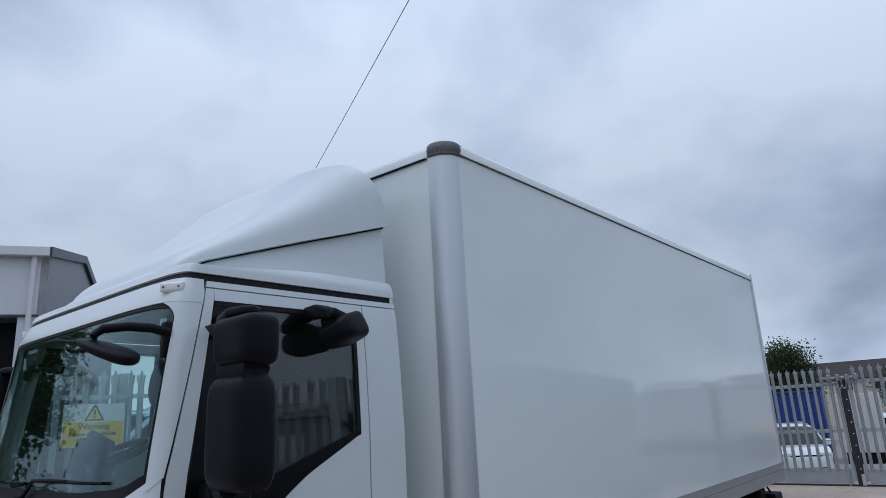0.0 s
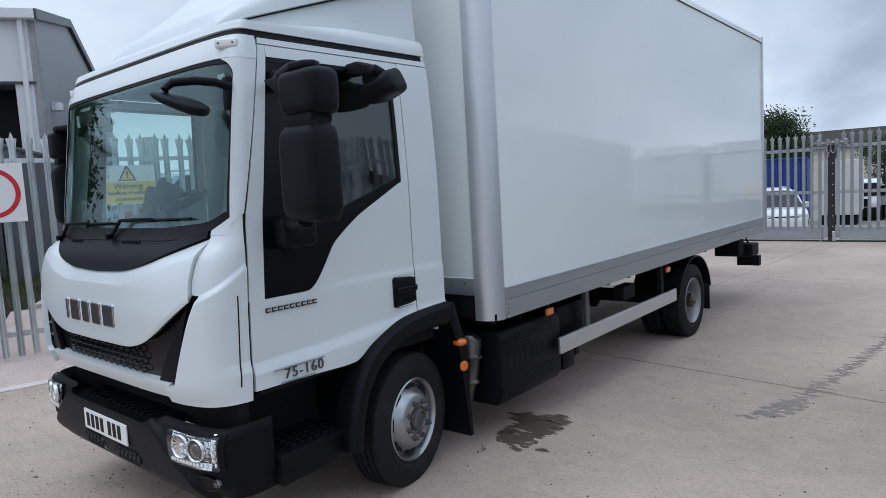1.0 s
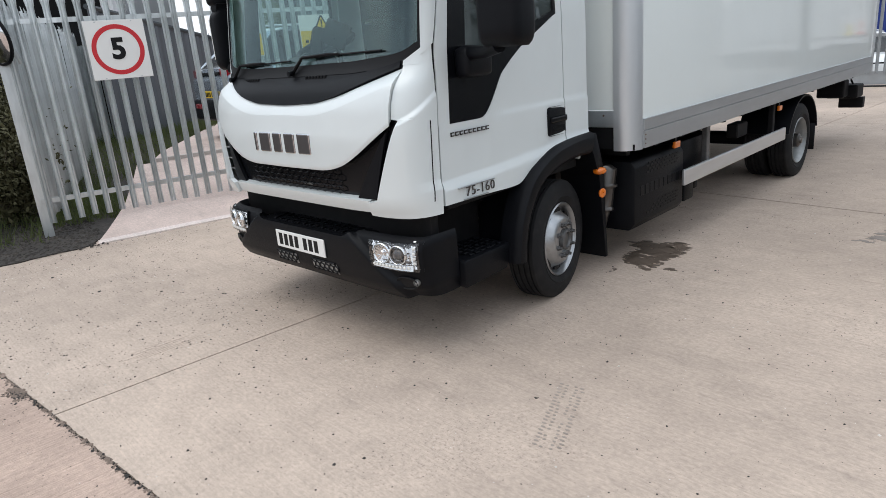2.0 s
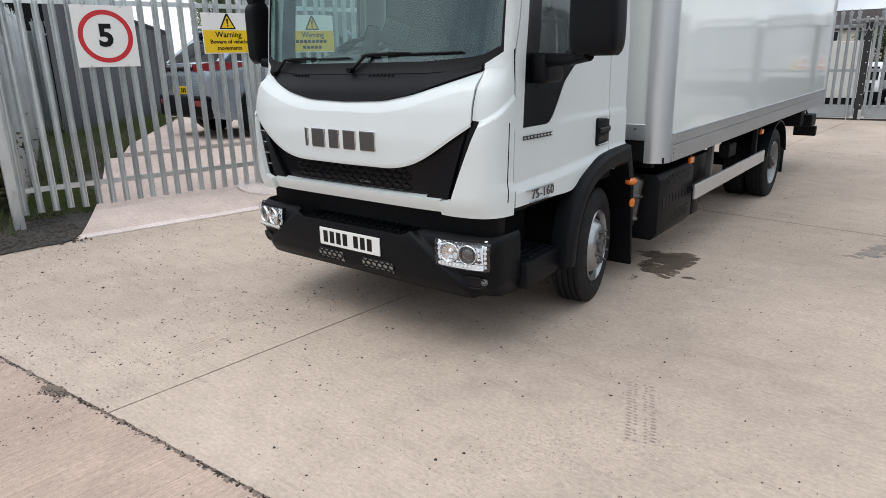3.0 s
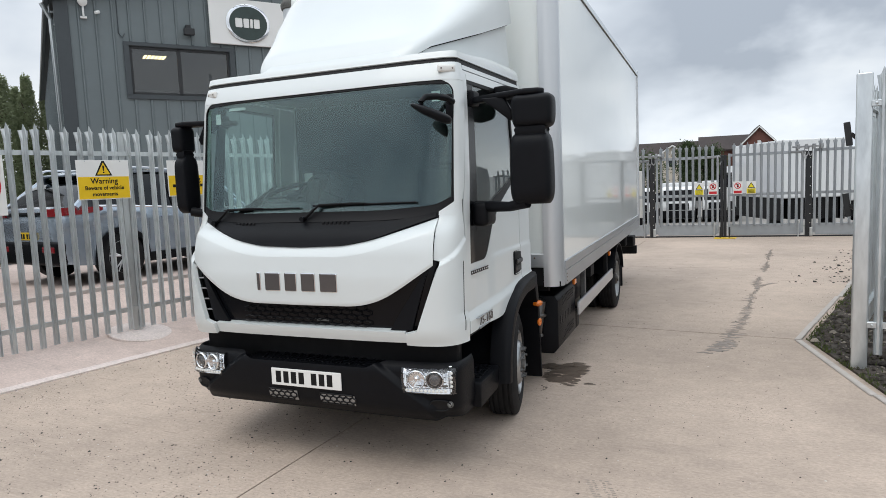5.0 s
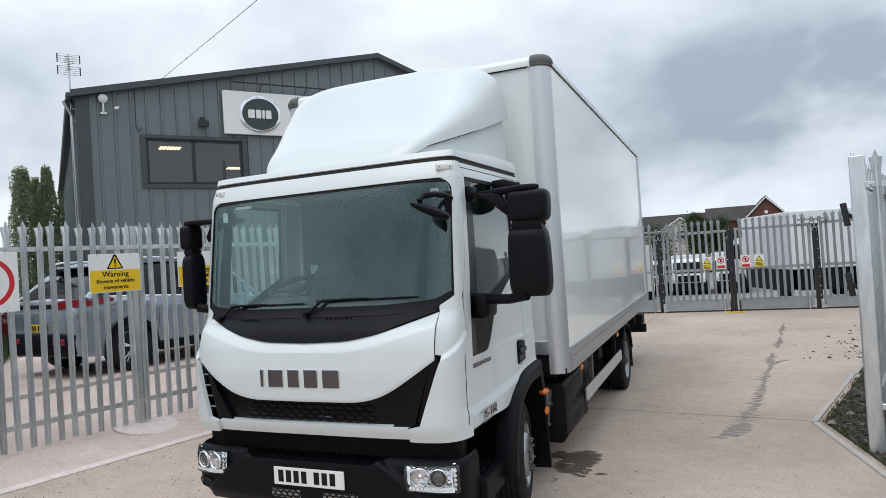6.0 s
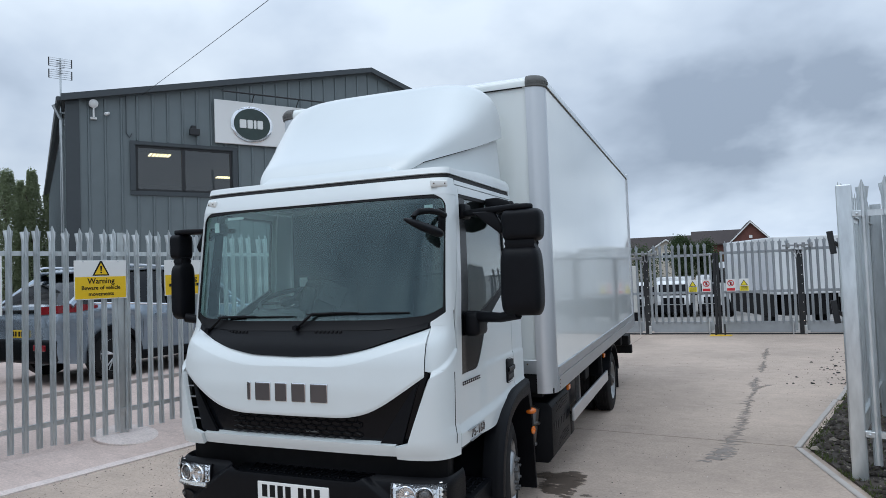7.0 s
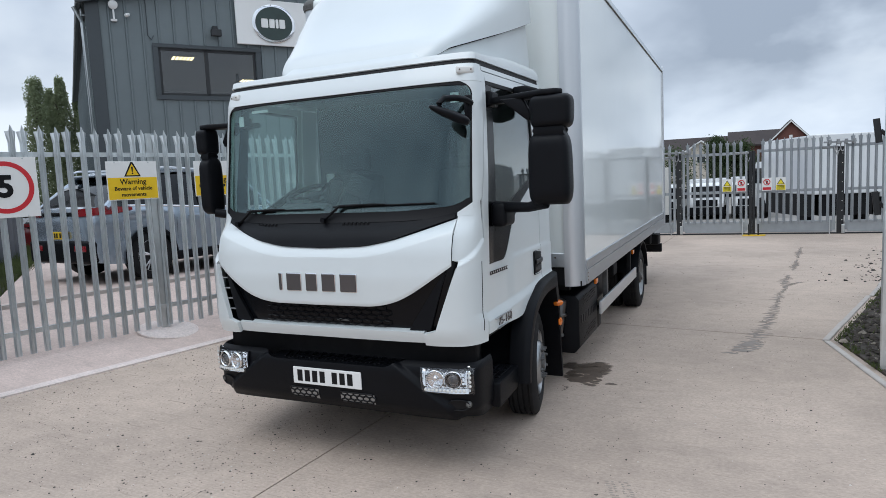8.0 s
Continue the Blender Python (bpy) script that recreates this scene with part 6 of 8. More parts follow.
part("rear_hose", hk, DARK, lorry)
part("valve_block", box((1.05, 4.0, 0.62), (1.15, 4.25, 0.75), 0.01, 1), DARK, lorry)

# the cab's nose stands a touch askew: its driver's side lies a few centimetres further back; the body runs a little under a degree off the cab's line
for ob in lorry.children_recursive:
    for v in ob.data.vertices:
        if v.co.y < 1.3:
            v.co.y += 0.03 * (1.0 - v.co.x) * min(1.0, max(0.0, (1.3 - v.co.y) / 1.0))
        elif v.co.y > 1.9:
            v.co.x += 0.014 * (v.co.y - 1.9)


# ---------------------------------------------------------------- fences
def pale_mesh(h, name, material):
    """A corrugated steel pale with a split, splayed point and its two bolts."""
    sec = [(-0.033, -0.004), (-0.020, 0.022), (-0.008, 0.004), (0.008, 0.004), (0.020, 0.022), (0.033, -0.004)]
    tip = [(-0.050, -0.012, -0.050), (-0.021, 0.016, -0.046), (-0.0025, 0.004, 0.014), (0.0025, 0.004, 0.014), (0.021, 0.016, -0.046), (0.050, -0.012, -0.050)]
    vs, fs, t = [], [], 0.003
    for off in (0, -t):
        for x, y in sec:
            vs.append((x, y + off, 0))
        for x, y in sec:
            vs.append((x, y + off, h - 0.16))
        for x, y, z in tip:
            vs.append((x, y + off, h + z))
    for r in (0, 6):
        for i in range(5):
            fs.append((r + i, r + i + 1, r + i + 7, r + i + 6))
            fs.append((18 + r + i, 18 + r + i + 6, 18 + r + i + 7, 18 + r + i + 1))
        fs += [(r, r + 6, 18 + r + 6, 18 + r), (r + 5, 18 + r + 5, 18 + r + 11, r + 11)]
    fs += [(12 + i, 13 + i, 31 + i, 30 + i) for i in range(5)]
    for z in (0.25, h - 0.30):
        o = len(vs)
        for dz in (-0.009, 0.009):
            for dx, dy in ((-0.009, 0.004), (0.009, 0.004), (0.009, 0.018), (-0.009, 0.018)):
                vs.append((dx, dy, z + dz))
        fs += [(o, o + 1, o + 2, o + 3), (o + 4, o + 7, o + 6, o + 5), (o, o + 4, o + 5, o + 1), (o + 1, o + 5, o + 6, o + 2), (o + 2, o + 6, o + 7, o + 3), (o + 3, o + 7, o + 4, o)]
    me = bpy.data.meshes.new(name)
    me.from_pydata(vs, [], fs)
    me.materials.append(material)
    return me


PALE = pale_mesh(2.36, "pale", GALV)


def post_bm(h):
    """Rolled steel joist post."""
    b = bmesh.new()
    w, d, t = 0.05, 0.055, 0.008
    prism([(-w, -d), (w, -d), (w, -d + t), (t / 2, -d + t), (t / 2, d - t), (w, d - t), (w, d), (-w, d), (-w, d - t), (-t / 2, d - t), (-t / 2, -d + t), (-w, -d + t)], "z", -0.3, h, 0, b)
    return b


def fence_run(name, p0, p1, label, posts, pitch=0.140, first=0.07, zb=0.165, front=1, rails=(0.406, 2.245), z_post=2.50, group="boundary fences", skip=()):
    """A straight run of palisade fence; front: which side the pales are on (1: to the right of the way from p0 to p1)."""
    d = Vector((p1[0] - p0[0], p1[1] - p0[1], 0))
    a = math.degrees(math.atan2(d.y, d.x))
    e = thing(name, pose(p0[0], p0[1], 0, 0, 0, a), label, "fence", group)
    y = -0.045 * front
    for z in rails:
        b = bmesh.new()
        box((0, y * 0.45 - 0.004, z - 0.025), (d.length, y * 0.45 + 0.004, z + 0.025), 0, 1, None, b)
        box((0, -0.02, z + 0.017), (d.length, 0.02, z + 0.025), 0, 1, None, b)
        part("rail", b, GALV, e, "flat galvanised rail")
    for x in posts:
        part("post", (lambda b: (b.transform(Matrix.Translation((x, 0.05 * front, 0))), b)[1])(post_bm(z_post)), GALV, e, "galvanised joist post")
    x = first
    while x < d.length:
        if not any(abs(x - s) < 0.03 for s in skip):
            m = pose(x, y * 0.55, zb + random.uniform(-0.012, 0.012), random.uniform(-0.5, 0.5), random.uniform(-0.4, 0.4), 180 if front > 0 else 0)
            piece("pale", PALE, e, m)
        x += pitch * random.uniform(0.985, 1.015)
    return e


A0, A1 = fpt(-2.68, 0), fpt(8.2, 0)
fence_run("palisade_fence", A0, A1, "galvanised steel palisade fence with pointed pales beside the lorry", [0.0, 2.68, 5.43, 8.18, 10.85])
B0, B1 = A0, Vector((-11.6, 3.0, 0))
fence_run("palisade_fence", B0, B1, "galvanised palisade fence running back across bare soil", [2.5, 5.0, 7.4], 0.150, 0.12, front=1)
fence_run("palisade_fence", Vector((-11.45, 3.10, 0)), Vector((-13.3, 6.9, 0)), "galvanised palisade fence before dark sheet cladding", [0.0, 2.1, 4.2], 0.125, 0.06, front=1, z_post=2.3)
# posts and rails on the gate side
C0 = Vector((3.56, 2.98, 0))
fence_run("palisade_fence", C0, Vector((7.15, 14.7, 0)), "galvanised palisade fence leading back to the gates over bark", [2.7, 5.4, 8.1, 10.8], 0.145, 0.10, front=-1)
fence_run("palisade_fence", C0, Vector((8.0, 1.75, 0)), "galvanised palisade fence standing in the planting bed", [2.7], 0.165, 0.16, front=1)


cpost = thing("corner_gate_post", pose(3.59, 2.99, 0, 0, 0, -12), "stout galvanised square post at the bed's corner", "post")
part("shaft", box((-0.06, -0.06, -0.3), (0.06, 0.06, 2.50), 0.014, 3), GALV, cpost, "square galvanised tube", 40)
for z in (0.41, 2.245):
    part("clamp", box((0.05, -0.075, z - 0.025), (0.12, -0.055, z + 0.025), 0.004, 1), GALV, cpost, "bolted rail clamp")
    part("bolt", lathe([(0, 0.012), (0.012, 0.011), (0.016, 0.006)], 8, pose(0.085, -0.075, z, 0, 0, -90)), GALV, cpost)


# ---------------------------------------------------------------- signs on the fence
def fence_frame(along, out=0.085):
    """A frame on the yard face of the fence: x along it as one reads, y into the fence, z up."""
    p = fpt(along, out)
    return pose(p.x, p.y, 0, 0, 0, 90 - 14)


def warning_sign(along, zc, lines, words):
    e = thing("warning_sign", fence_frame(along), "white and yellow safety warning sign bolted to the fence", "sign", "fence warning signs")
    w, h = 0.30, 0.222
    part("sign_plate", box((-w, -0.004, zc - h), (w, 0.002, zc + h), 0.0015, 1), WHITEPLATE, e, "white sign plate")
    part("yellow_panel", prism([(-w + 0.01, zc - h + 0.01), (w - 0.01, zc - h + 0.01), (w - 0.01, zc + 0.035), (-w + 0.01, zc + 0.035)], "y", -0.006, -0.003), YELLOWINK, e, "yellow lower panel")
    tz = zc + 0.130
    part("triangle", prism([(-0.098, tz - 0.083), (0.098, tz - 0.083), (0.012, tz + 0.083), (-0.012, tz + 0.083)], "y", -0.006, -0.003), INK, e, "black triangle border")
    part("triangle_face", prism([(-0.074, tz - 0.069), (0.074, tz - 0.069), (0.0, tz + 0.062)], "y", -0.0075, -0.004), YELLOWINK, e, "yellow triangle")
    ex = bmesh.new()
    prism([(-0.006, tz - 0.030), (0.006, tz - 0.030), (0.011, tz + 0.030), (-0.011, tz + 0.030)], "y", -0.009, -0.005, 0, ex)
    lathe([(0, 0.010), (0.004, 0.010)], 12, pose(0, -0.005, tz - 0.047, 0, 0, -90), ex)
    part("exclamation_mark", ex, INK, e)
    for i, (text, size, dz) in enumerate(lines):
        lettering(text, size, INK, e, pose(0, -0.007, zc + dz, 90, 0, 0), "lettering", 0.001, 0.0012)
    for dx, dy in ((-0.2, h - 0.015), (0.2, h - 0.015), (-0.2, -h + 0.008), (0.2, -h + 0.008)):
        part("sign_bolt", lathe([(0, 0.008), (0.005, 0.006)], 8, pose(dx, -0.004, zc + dy, 0, 0, -90)), GALV, e)
    return e


warning_sign(-0.29, 1.945, [("Warning", 0.088, -0.015), ("Beware of vehicle", 0.062, -0.092), ("movements", 0.062, -0.162)], True)
w2 = warning_sign(0.80, 1.945, [("Warning", 0.088, -0.015)], False)
for z, x0, x1 in ((1.853, -0.24, 0.24), (1.783, -0.15, 0.15)):
    wb = bmesh.new()
    for i in range(int((x1 - x0) / 0.055)):
        box((x0 + i * 0.055, -0.0085, z - 0.018), (x0 + i * 0.055 + 0.042, -0.004, z + 0.018), 0, 1, None, wb)
    part("text_bar", wb, INK, w2, "line of small lettering")

sl = thing("speed_limit_sign", fence_frame(-1.60), "square white five mile speed limit sign on fence", "sign")
part("sign_plate", box((-0.30, -0.004, 1.605), (0.30, 0.002, 2.215), 0.0015, 1), WHITEPLATE, sl, "white square sign plate")
ring = bmesh.new()
n = 48
for k in range(n):
    a, b_ = math.tau * k / n, math.tau * (k + 1) / n
    prism([(0.262 * math.cos(a), 1.91 + 0.262 * math.sin(a)), (0.262 * math.cos(b_), 1.91 + 0.262 * math.sin(b_)), (0.215 * math.cos(b_), 1.91 + 0.215 * math.sin(b_)), (0.215 * math.cos(a), 1.91 + 0.215 * math.sin(a))], "y", -0.006, -0.003, 0, ring)
part("red_ring", ring, REDINK, sl, "red ring")
lettering("5", 0.30, INK, sl, pose(0, -0.007, 1.91, 90, 0, 0), "numeral", 0.001, 0.011)
for dx in (-0.18, 0.18):
    for z in (1.62, 2.20):
        part("sign_bolt", lathe([(0, 0.008), (0.005, 0.006)], 8, pose(dx, -0.004, z, 0, 0, -90)), GALV, sl)

# convex mirror on the end post
cm = thing("traffic_mirror", Matrix.Translation(fpt(-2.72, 0.12, 2.10)) @ pose(0, 0, 0, 0, 0, 15) @ pose(0, 0, 0, 12, 0, 0), "round convex traffic mirror on the fence end post", "mirror")
part("mirror_dish", lathe([(0.0, 0.26), (0.02, 0.25), (0.045, 0.20), (0.065, 0.12), (0.072, 0.0)], 36, pose(0, 0, 0, 0, 0, -90)), CHROME, cm, "bulging mirror face", 60)
part("mirror_rim", (lambda b: (b.transform(pose(0, 0, 0, 0, 0, -90)), b)[1])(tube([(0, 0.265 * math.cos(a), 0.265 * math.sin(a)) for a in np.linspace(0, math.tau, 37)], 0.018, 8)), BLACK, cm, "dark mirror rim", 60)
part("mirror_bracket", tube([(0, 0.02, 0), (0, 0.14, 0), (0, 0.16, -0.3)], 0.02, 8), GALV, cm)

# ---------------------------------------------------------------- gates
GY = 15.55
CHAIN = mat("zinc_chain", (0.34, 0.345, 0.35), 0.35, metal=0.8, var=0.2, scale=40, dirt=0.3, dirt_col=(0.2, 0.19, 0.17), dirt_scale=20)
gates = [(-0.84, 1.07), (1.25, 2.85), (3.07, 4.84), (5.06, 7.3)]
for gi, (x0, x1) in enumerate(gates):
    g = thing("yard_gate", pose(x0, GY, 0), "grey steel palisade gate leaf, closed, with kick plate", "gate", "yard gates")
    W = x1 - x0
    fr = bmesh.new()
    top = 2.10 + 0.03 * gi
    box((0, -0.03, 0.10), (0.06, 0.03, top + 0.04), 0.004, 1, None, fr)
    box((W - 0.06, -0.03, 0.10), (W, 0.03, top + 0.04), 0.004, 1, None, fr)
    for z in (top, 1.12):
        box((0.06, -0.025, z - 0.035), (W - 0.06, 0.025, z + 0.035), 0.004, 1, None, fr)
    part("gate_frame", fr, GATESTEEL, g, "welded grey gate frame")
    part("kick_plate", box((0.06, -0.02, 0.05), (W - 0.06, 0.02, 0.34), 0.003, 1), GATESTEEL, g, "flat grey kick plate")
    gp = pale_mesh(2.16, "gate_pale", GATESTEEL)
    x = 0.14
    while x < W - 0.08:
        piece("pale", gp, g, pose(x, -0.05, 0.30, 0, 0, 180))
        x += 0.163
    hw = bmesh.new()
    box((W - 0.30, -0.07, top - 0.02), (W + 0.05, -0.04, top + 0.03), 0.005, 1, None, hw)
    tube([(W - 0.05, -0.07, top + 0.02), (W - 0.02, -0.12, top - 0.10), (W + 0.02, -0.12, top - 0.22), (W + 0.06, -0.07, top - 0.10)], 0.012, 6, hw)
    if gi in (0, 2):
        for dx in (0.04, 0.13):
            tube([(W + dx + 0.045 * math.cos(a), -0.13, top + 0.02 + 0.13 * math.sin(a)) for a in np.linspace(0, math.tau, 17)], 0.013, 6, hw)
        box((W - 0.28, -0.15, top + 0.10), (W + 0.42, -0.10, top + 0.145), 0.006, 1, None, hw)
        for dx in (-0.18, 0.0, 0.17, 0.34):
            box((W + dx, -0.17, top + 0.06), (W + dx + 0.07, -0.09, top + 0.19), 0.01, 1, None, hw)
    part("drop_rod", tube([(W - 0.12, -0.07, 0.0), (W - 0.12, -0.07, 0.42)], 0.014, 6), GALV, g, "galvanised drop rod")
    part("gate_latch", hw, CHAIN, g, "galvanised latch and chain")
# dark low strip along the foot of all the gates
foot_strip = part("gate_foot_strip", box((-0.9, GY - 0.07, -0.01), (7.3, GY + 0.03, 0.035), 0.004, 1), BLACKSTEEL, None, "")
tagged(foot_strip, "dark low strip on the concrete under the gates", "rail", kind="structure")
for x in (1.16, 2.92, 2.998, 4.95):
    gp_ = thing("gate_post", pose(x, GY - 0.03, 0), "square black steel gate post with white studs", "post", "gate posts")
    w = {1.16: 0.066, 4.95: 0.070}.get(x, 0.036)
    part("shaft", box((-w, -0.06, 0.0), (w, 0.06, 2.17), 0.006, 1), BLACKSTEEL, gp_, "black square tube")
    if w > 0.05:
        for z in np.linspace(0.35, 2.0, 8):
            part("stud", lathe([(0, 0.012), (0.006, 0.010)], 8, pose(0.03, -0.06, z, 0, 0, -90)), WHITEPLATE, gp_, "pale stud")
        part("drop_bolt", box((0.02, -0.10, 0.02), (0.09, -0.06, 0.24), 0.008, 1), GALV, gp_, "steel drop bolt")
ys = thing("gate_stop_plate", pose(2.97, GY - 0.42, 0), "yellow painted gate stop plate on the concrete", "gate stop")
part("plate", prism([(-0.26, -0.13), (0.26, -0.11), (0.30, 0.10), (-0.22, 0.14)], "z", 0.0, 0.02, 0.004), YELLOWPLATE, ys, "yellow plate")
for x in (-0.1, 0.12):
    part("drop_bolt", tube([(x, 0.0, 0.02), (x, 0.0, 0.30)], 0.02, 8), BLACKSTEEL, ys, "black drop bolt")


LEMON = mat("lemon_print", (0.80, 0.66, 0.03), 0.45)


def gate_sign(x, kind):
    e = thing("gate_sign", pose(x, GY - 0.10, 0), "small safety sign plate wired to the gate", "sign", "gate signs")
    part("plate", box((-0.115, -0.004, 1.135), (0.115, 0.004, 1.465), 0.002, 1), WHITEPLATE, e, "white plate")
    if kind:
        part("yellow_face", box((-0.105, -0.006, 1.145), (0.105, -0.003, 1.275)), LEMON, e)
        part("triangle", prism([(-0.09, 1.29), (0.09, 1.29), (0, 1.44)], "y", -0.008, -0.004), INK, e)
        part("triangle_face", prism([(-0.065, 1.303), (0.065, 1.303), (0, 1.415)], "y", -0.0095, -0.005), LEMON, e)
        bar = bmesh.new()
        for z in (1.255, 1.225, 1.195, 1.165):
            box((-0.08, -0.008, z - 0.006), (0.08, -0.004, z + 0.006), 0, 1, None, bar)
        part("text_bars", bar, INK, e, "bars of small print")
    else:
        rg = bmesh.new()
        for k in range(28):
            a, b_ = math.tau * k / 28, math.tau * (k + 1) / 28
            prism([(0.082 * math.cos(a), 1.355 + 0.082 * math.sin(a)), (0.082 * math.cos(b_), 1.355 + 0.082 * math.sin(b_)), (0.062 * math.cos(b_), 1.355 + 0.062 * math.sin(b_)), (0.062 * math.cos(a), 1.355 + 0.062 * math.sin(a))], "y", -0.008, -0.003, 0, rg)
        prism([(-0.055, 1.40), (-0.04, 1.415), (0.055, 1.31), (0.04, 1.295)], "y", -0.008, -0.003, 0, rg)
        part("red_ring", rg, REDINK, e, "red prohibition ring")
        part("dark_shape", prism([(-0.02, 1.31), (0.02, 1.31), (0.025, 1.39), (-0.02, 1.40)], "y", -0.006, -0.003), INK, e)
        part("red_strip", box((-0.095, -0.006, 1.155), (0.095, -0.003, 1.225)), REDINK, e, "red text strip")


for x, kd in ((2.36, True), (2.70, False), (3.30, False), (3.62, True)):
    gate_sign(x, kd)
# gate catches on the corner post
hp = thing("gate_catch", pose(3.49, 3.06, 0), "black steel gate catches on stays from the post", "bracket")
for z in (2.015, 1.415):
    part("plate", box((-0.024, -0.012, z - 0.10), (0.024, 0.012, z + 0.10), 0.004, 1, pose(0, 0, z, 0, -7, 0) @ pose(0, 0, -z)), BLACKSTEEL, hp, "black upright plate")
    part("arm", tube([(0.02, 0.0, z + 0.0), (0.15, 0.0, z - 0.115)], 0.018, 6), BLACKSTEEL, hp, "black stay")


# ---------------------------------------------------------------- buildings
CLAD = mat("anthracite_cladding", (0.140, 0.168, 0.175), 0.40, var=0.08, scale=3, dirt=0.12, dirt_col=(0.12, 0.125, 0.13), dirt_scale=1.2)
TRIM = mat("dark_grey_trim", (0.045, 0.054, 0.060), 0.4, var=0.08)
ROOFM = mat("grey_roof_sheet", (0.16, 0.17, 0.18), 0.5, var=0.1)
LIGHTCLAD = mat("pale_grey_cladding", (0.76, 0.76, 0.77), 0.5, var=0.06, scale=2, dirt=0.2, dirt_col=(0.36, 0.35, 0.34), dirt_scale=1.0)
MIDCLAD = mat("mid_grey_cladding", (0.30, 0.31, 0.33), 0.5, var=0.06, scale=2, dirt=0.15, dirt_col=(0.22, 0.22, 0.23))
DARKGLASS = glass_mat("office_glass", (0.62, 0.64, 0.65), 1.75)
INTERIOR = mat("dim_office", (0.042, 0.047, 0.053), 0.9)
LIGHTPANEL = lamp_mat("lit_ceiling_panel", (1.0, 0.80, 0.42), 6.0)
BADGE = mat("dark_green_badge", (0.025, 0.045, 0.04), 0.3, var=0.2)

TH = 53
office = thing("office_building", pose(-13.0, 9.2, 0, 0, 0, TH), "two-storey anthracite clad industrial unit with shallow gable roof", "building")
EAVE, RIDGE, HALF, DEPTH, EAVE2, FAR = 6.90, 8.82, 8.95, 20.0, 6.4, 16.0
WX0, WX1, WZ0, WZ1 = 1.64, 4.30, 4.50, 5.80
for lo, hi in (((0, 0), (WX0, EAVE)), ((WX1, 0), (FAR, EAVE2)), ((WX0, 0), (WX1, WZ0)), ((WX0, WZ1), (WX1, EAVE)), ((WX1, EAVE2), (HALF, EAVE))):
    part("wall", box((lo[0], 0, lo[1]), (hi[0], 0.15, hi[1])), CLAD, office, "dark grey metal wall cladding")
part("gable_wall", prism([(0, EAVE), (HALF, EAVE), (HALF, RIDGE)], "y", 0, 0.15), CLAD, office, "dark grey gable cladding")
part("gable_wall", prism([(HALF, EAVE2), (FAR, EAVE2), (HALF, RIDGE)], "y", 0, 0.15), CLAD, office, "dark grey gable cladding")
part("side_wall", box((0, 0.15, 0), (0.15, DEPTH, EAVE)), CLAD, office, "dark grey side wall")
part("side_wall", box((FAR - 0.15, 0.15, 0), (FAR, DEPTH, EAVE2)), CLAD, office)
part("back_wall", box((0, DEPTH - 0.15, 0), (FAR, DEPTH, EAVE2)), CLAD, office)
rb = bmesh.new()
prism([(-0.035, 0), (-0.018, -0.038), (0.018, -0.038), (0.035, 0)], "z", 0, 1, 0, rb)
ribme = bpy.data.meshes.new("cladding_rib")
bmesh.ops.recalc_face_normals(rb, faces=rb.faces)
rb.to_mesh(ribme); rb.free()
ribme.materials.append(CLAD)
x = 0.50
while x < FAR - 0.2:
    h = float(np.interp(x, [0, HALF, FAR], [EAVE, RIDGE, EAVE2])) - 0.1
    spans = [(0, h)] if not (WX0 - 0.16 < x < WX1 + 0.16) else [(0, WZ0 - 0.14), (WZ1 + 0.12, h)]
    for a, b_ in spans:
        piece("cladding_rib", ribme, office, Matrix.Translation((x, 0.0, a)) @ Matrix.Diagonal((1, 1, b_ - a, 1)))
    x += 0.40
for y in np.arange(0.6, DEPTH, 0.9):
    piece("cladding_rib", ribme, office, pose(0, y, 0, 0, 0, -90) @ Matrix.Diagonal((1, 1, EAVE - 0.2, 1)))
part("corner_flashing", box((-0.05, -0.05, 0), (0.28, 0.02, EAVE), 0.006, 1), TRIM, office, "dark corner flashing")
rf = bmesh.new()
for sgn in (1, -1):
    a, ez = (-0.12, EAVE) if sgn > 0 else (FAR + 0.12, EAVE2)
    prism([(a, ez - 0.05), (HALF, RIDGE), (HALF, RIDGE + 0.10), (a, ez + 0.06)], "y", -0.18, DEPTH, 0, rf)
part("roof", rf, ROOFM, office, "grey sheet roof")
for sgn in (1, -1):
    a, ez = (-0.15, EAVE) if sgn > 0 else (FAR + 0.15, EAVE2)
    part("verge_trim", prism([(a, ez - 0.10), (HALF, RIDGE - 0.04), (HALF, RIDGE + 0.12), (a, ez + 0.08)], "y", -0.24, -0.14), TRIM, office, "dark verge trim")
gt = bmesh.new()
box((-0.26, -0.2, EAVE - 0.12), (-0.12, DEPTH, EAVE + 0.02), 0.03, 1, None, gt)
part("gutter", gt, TRIM, office, "dark gutter")
part("downpipe", tube([(-0.30, 0.35, EAVE - 0.1), (-0.12, 0.35, EAVE - 0.5), (-0.12, 0.35, 0.0)], 0.05, 8), GALV, office, "grey downpipe")
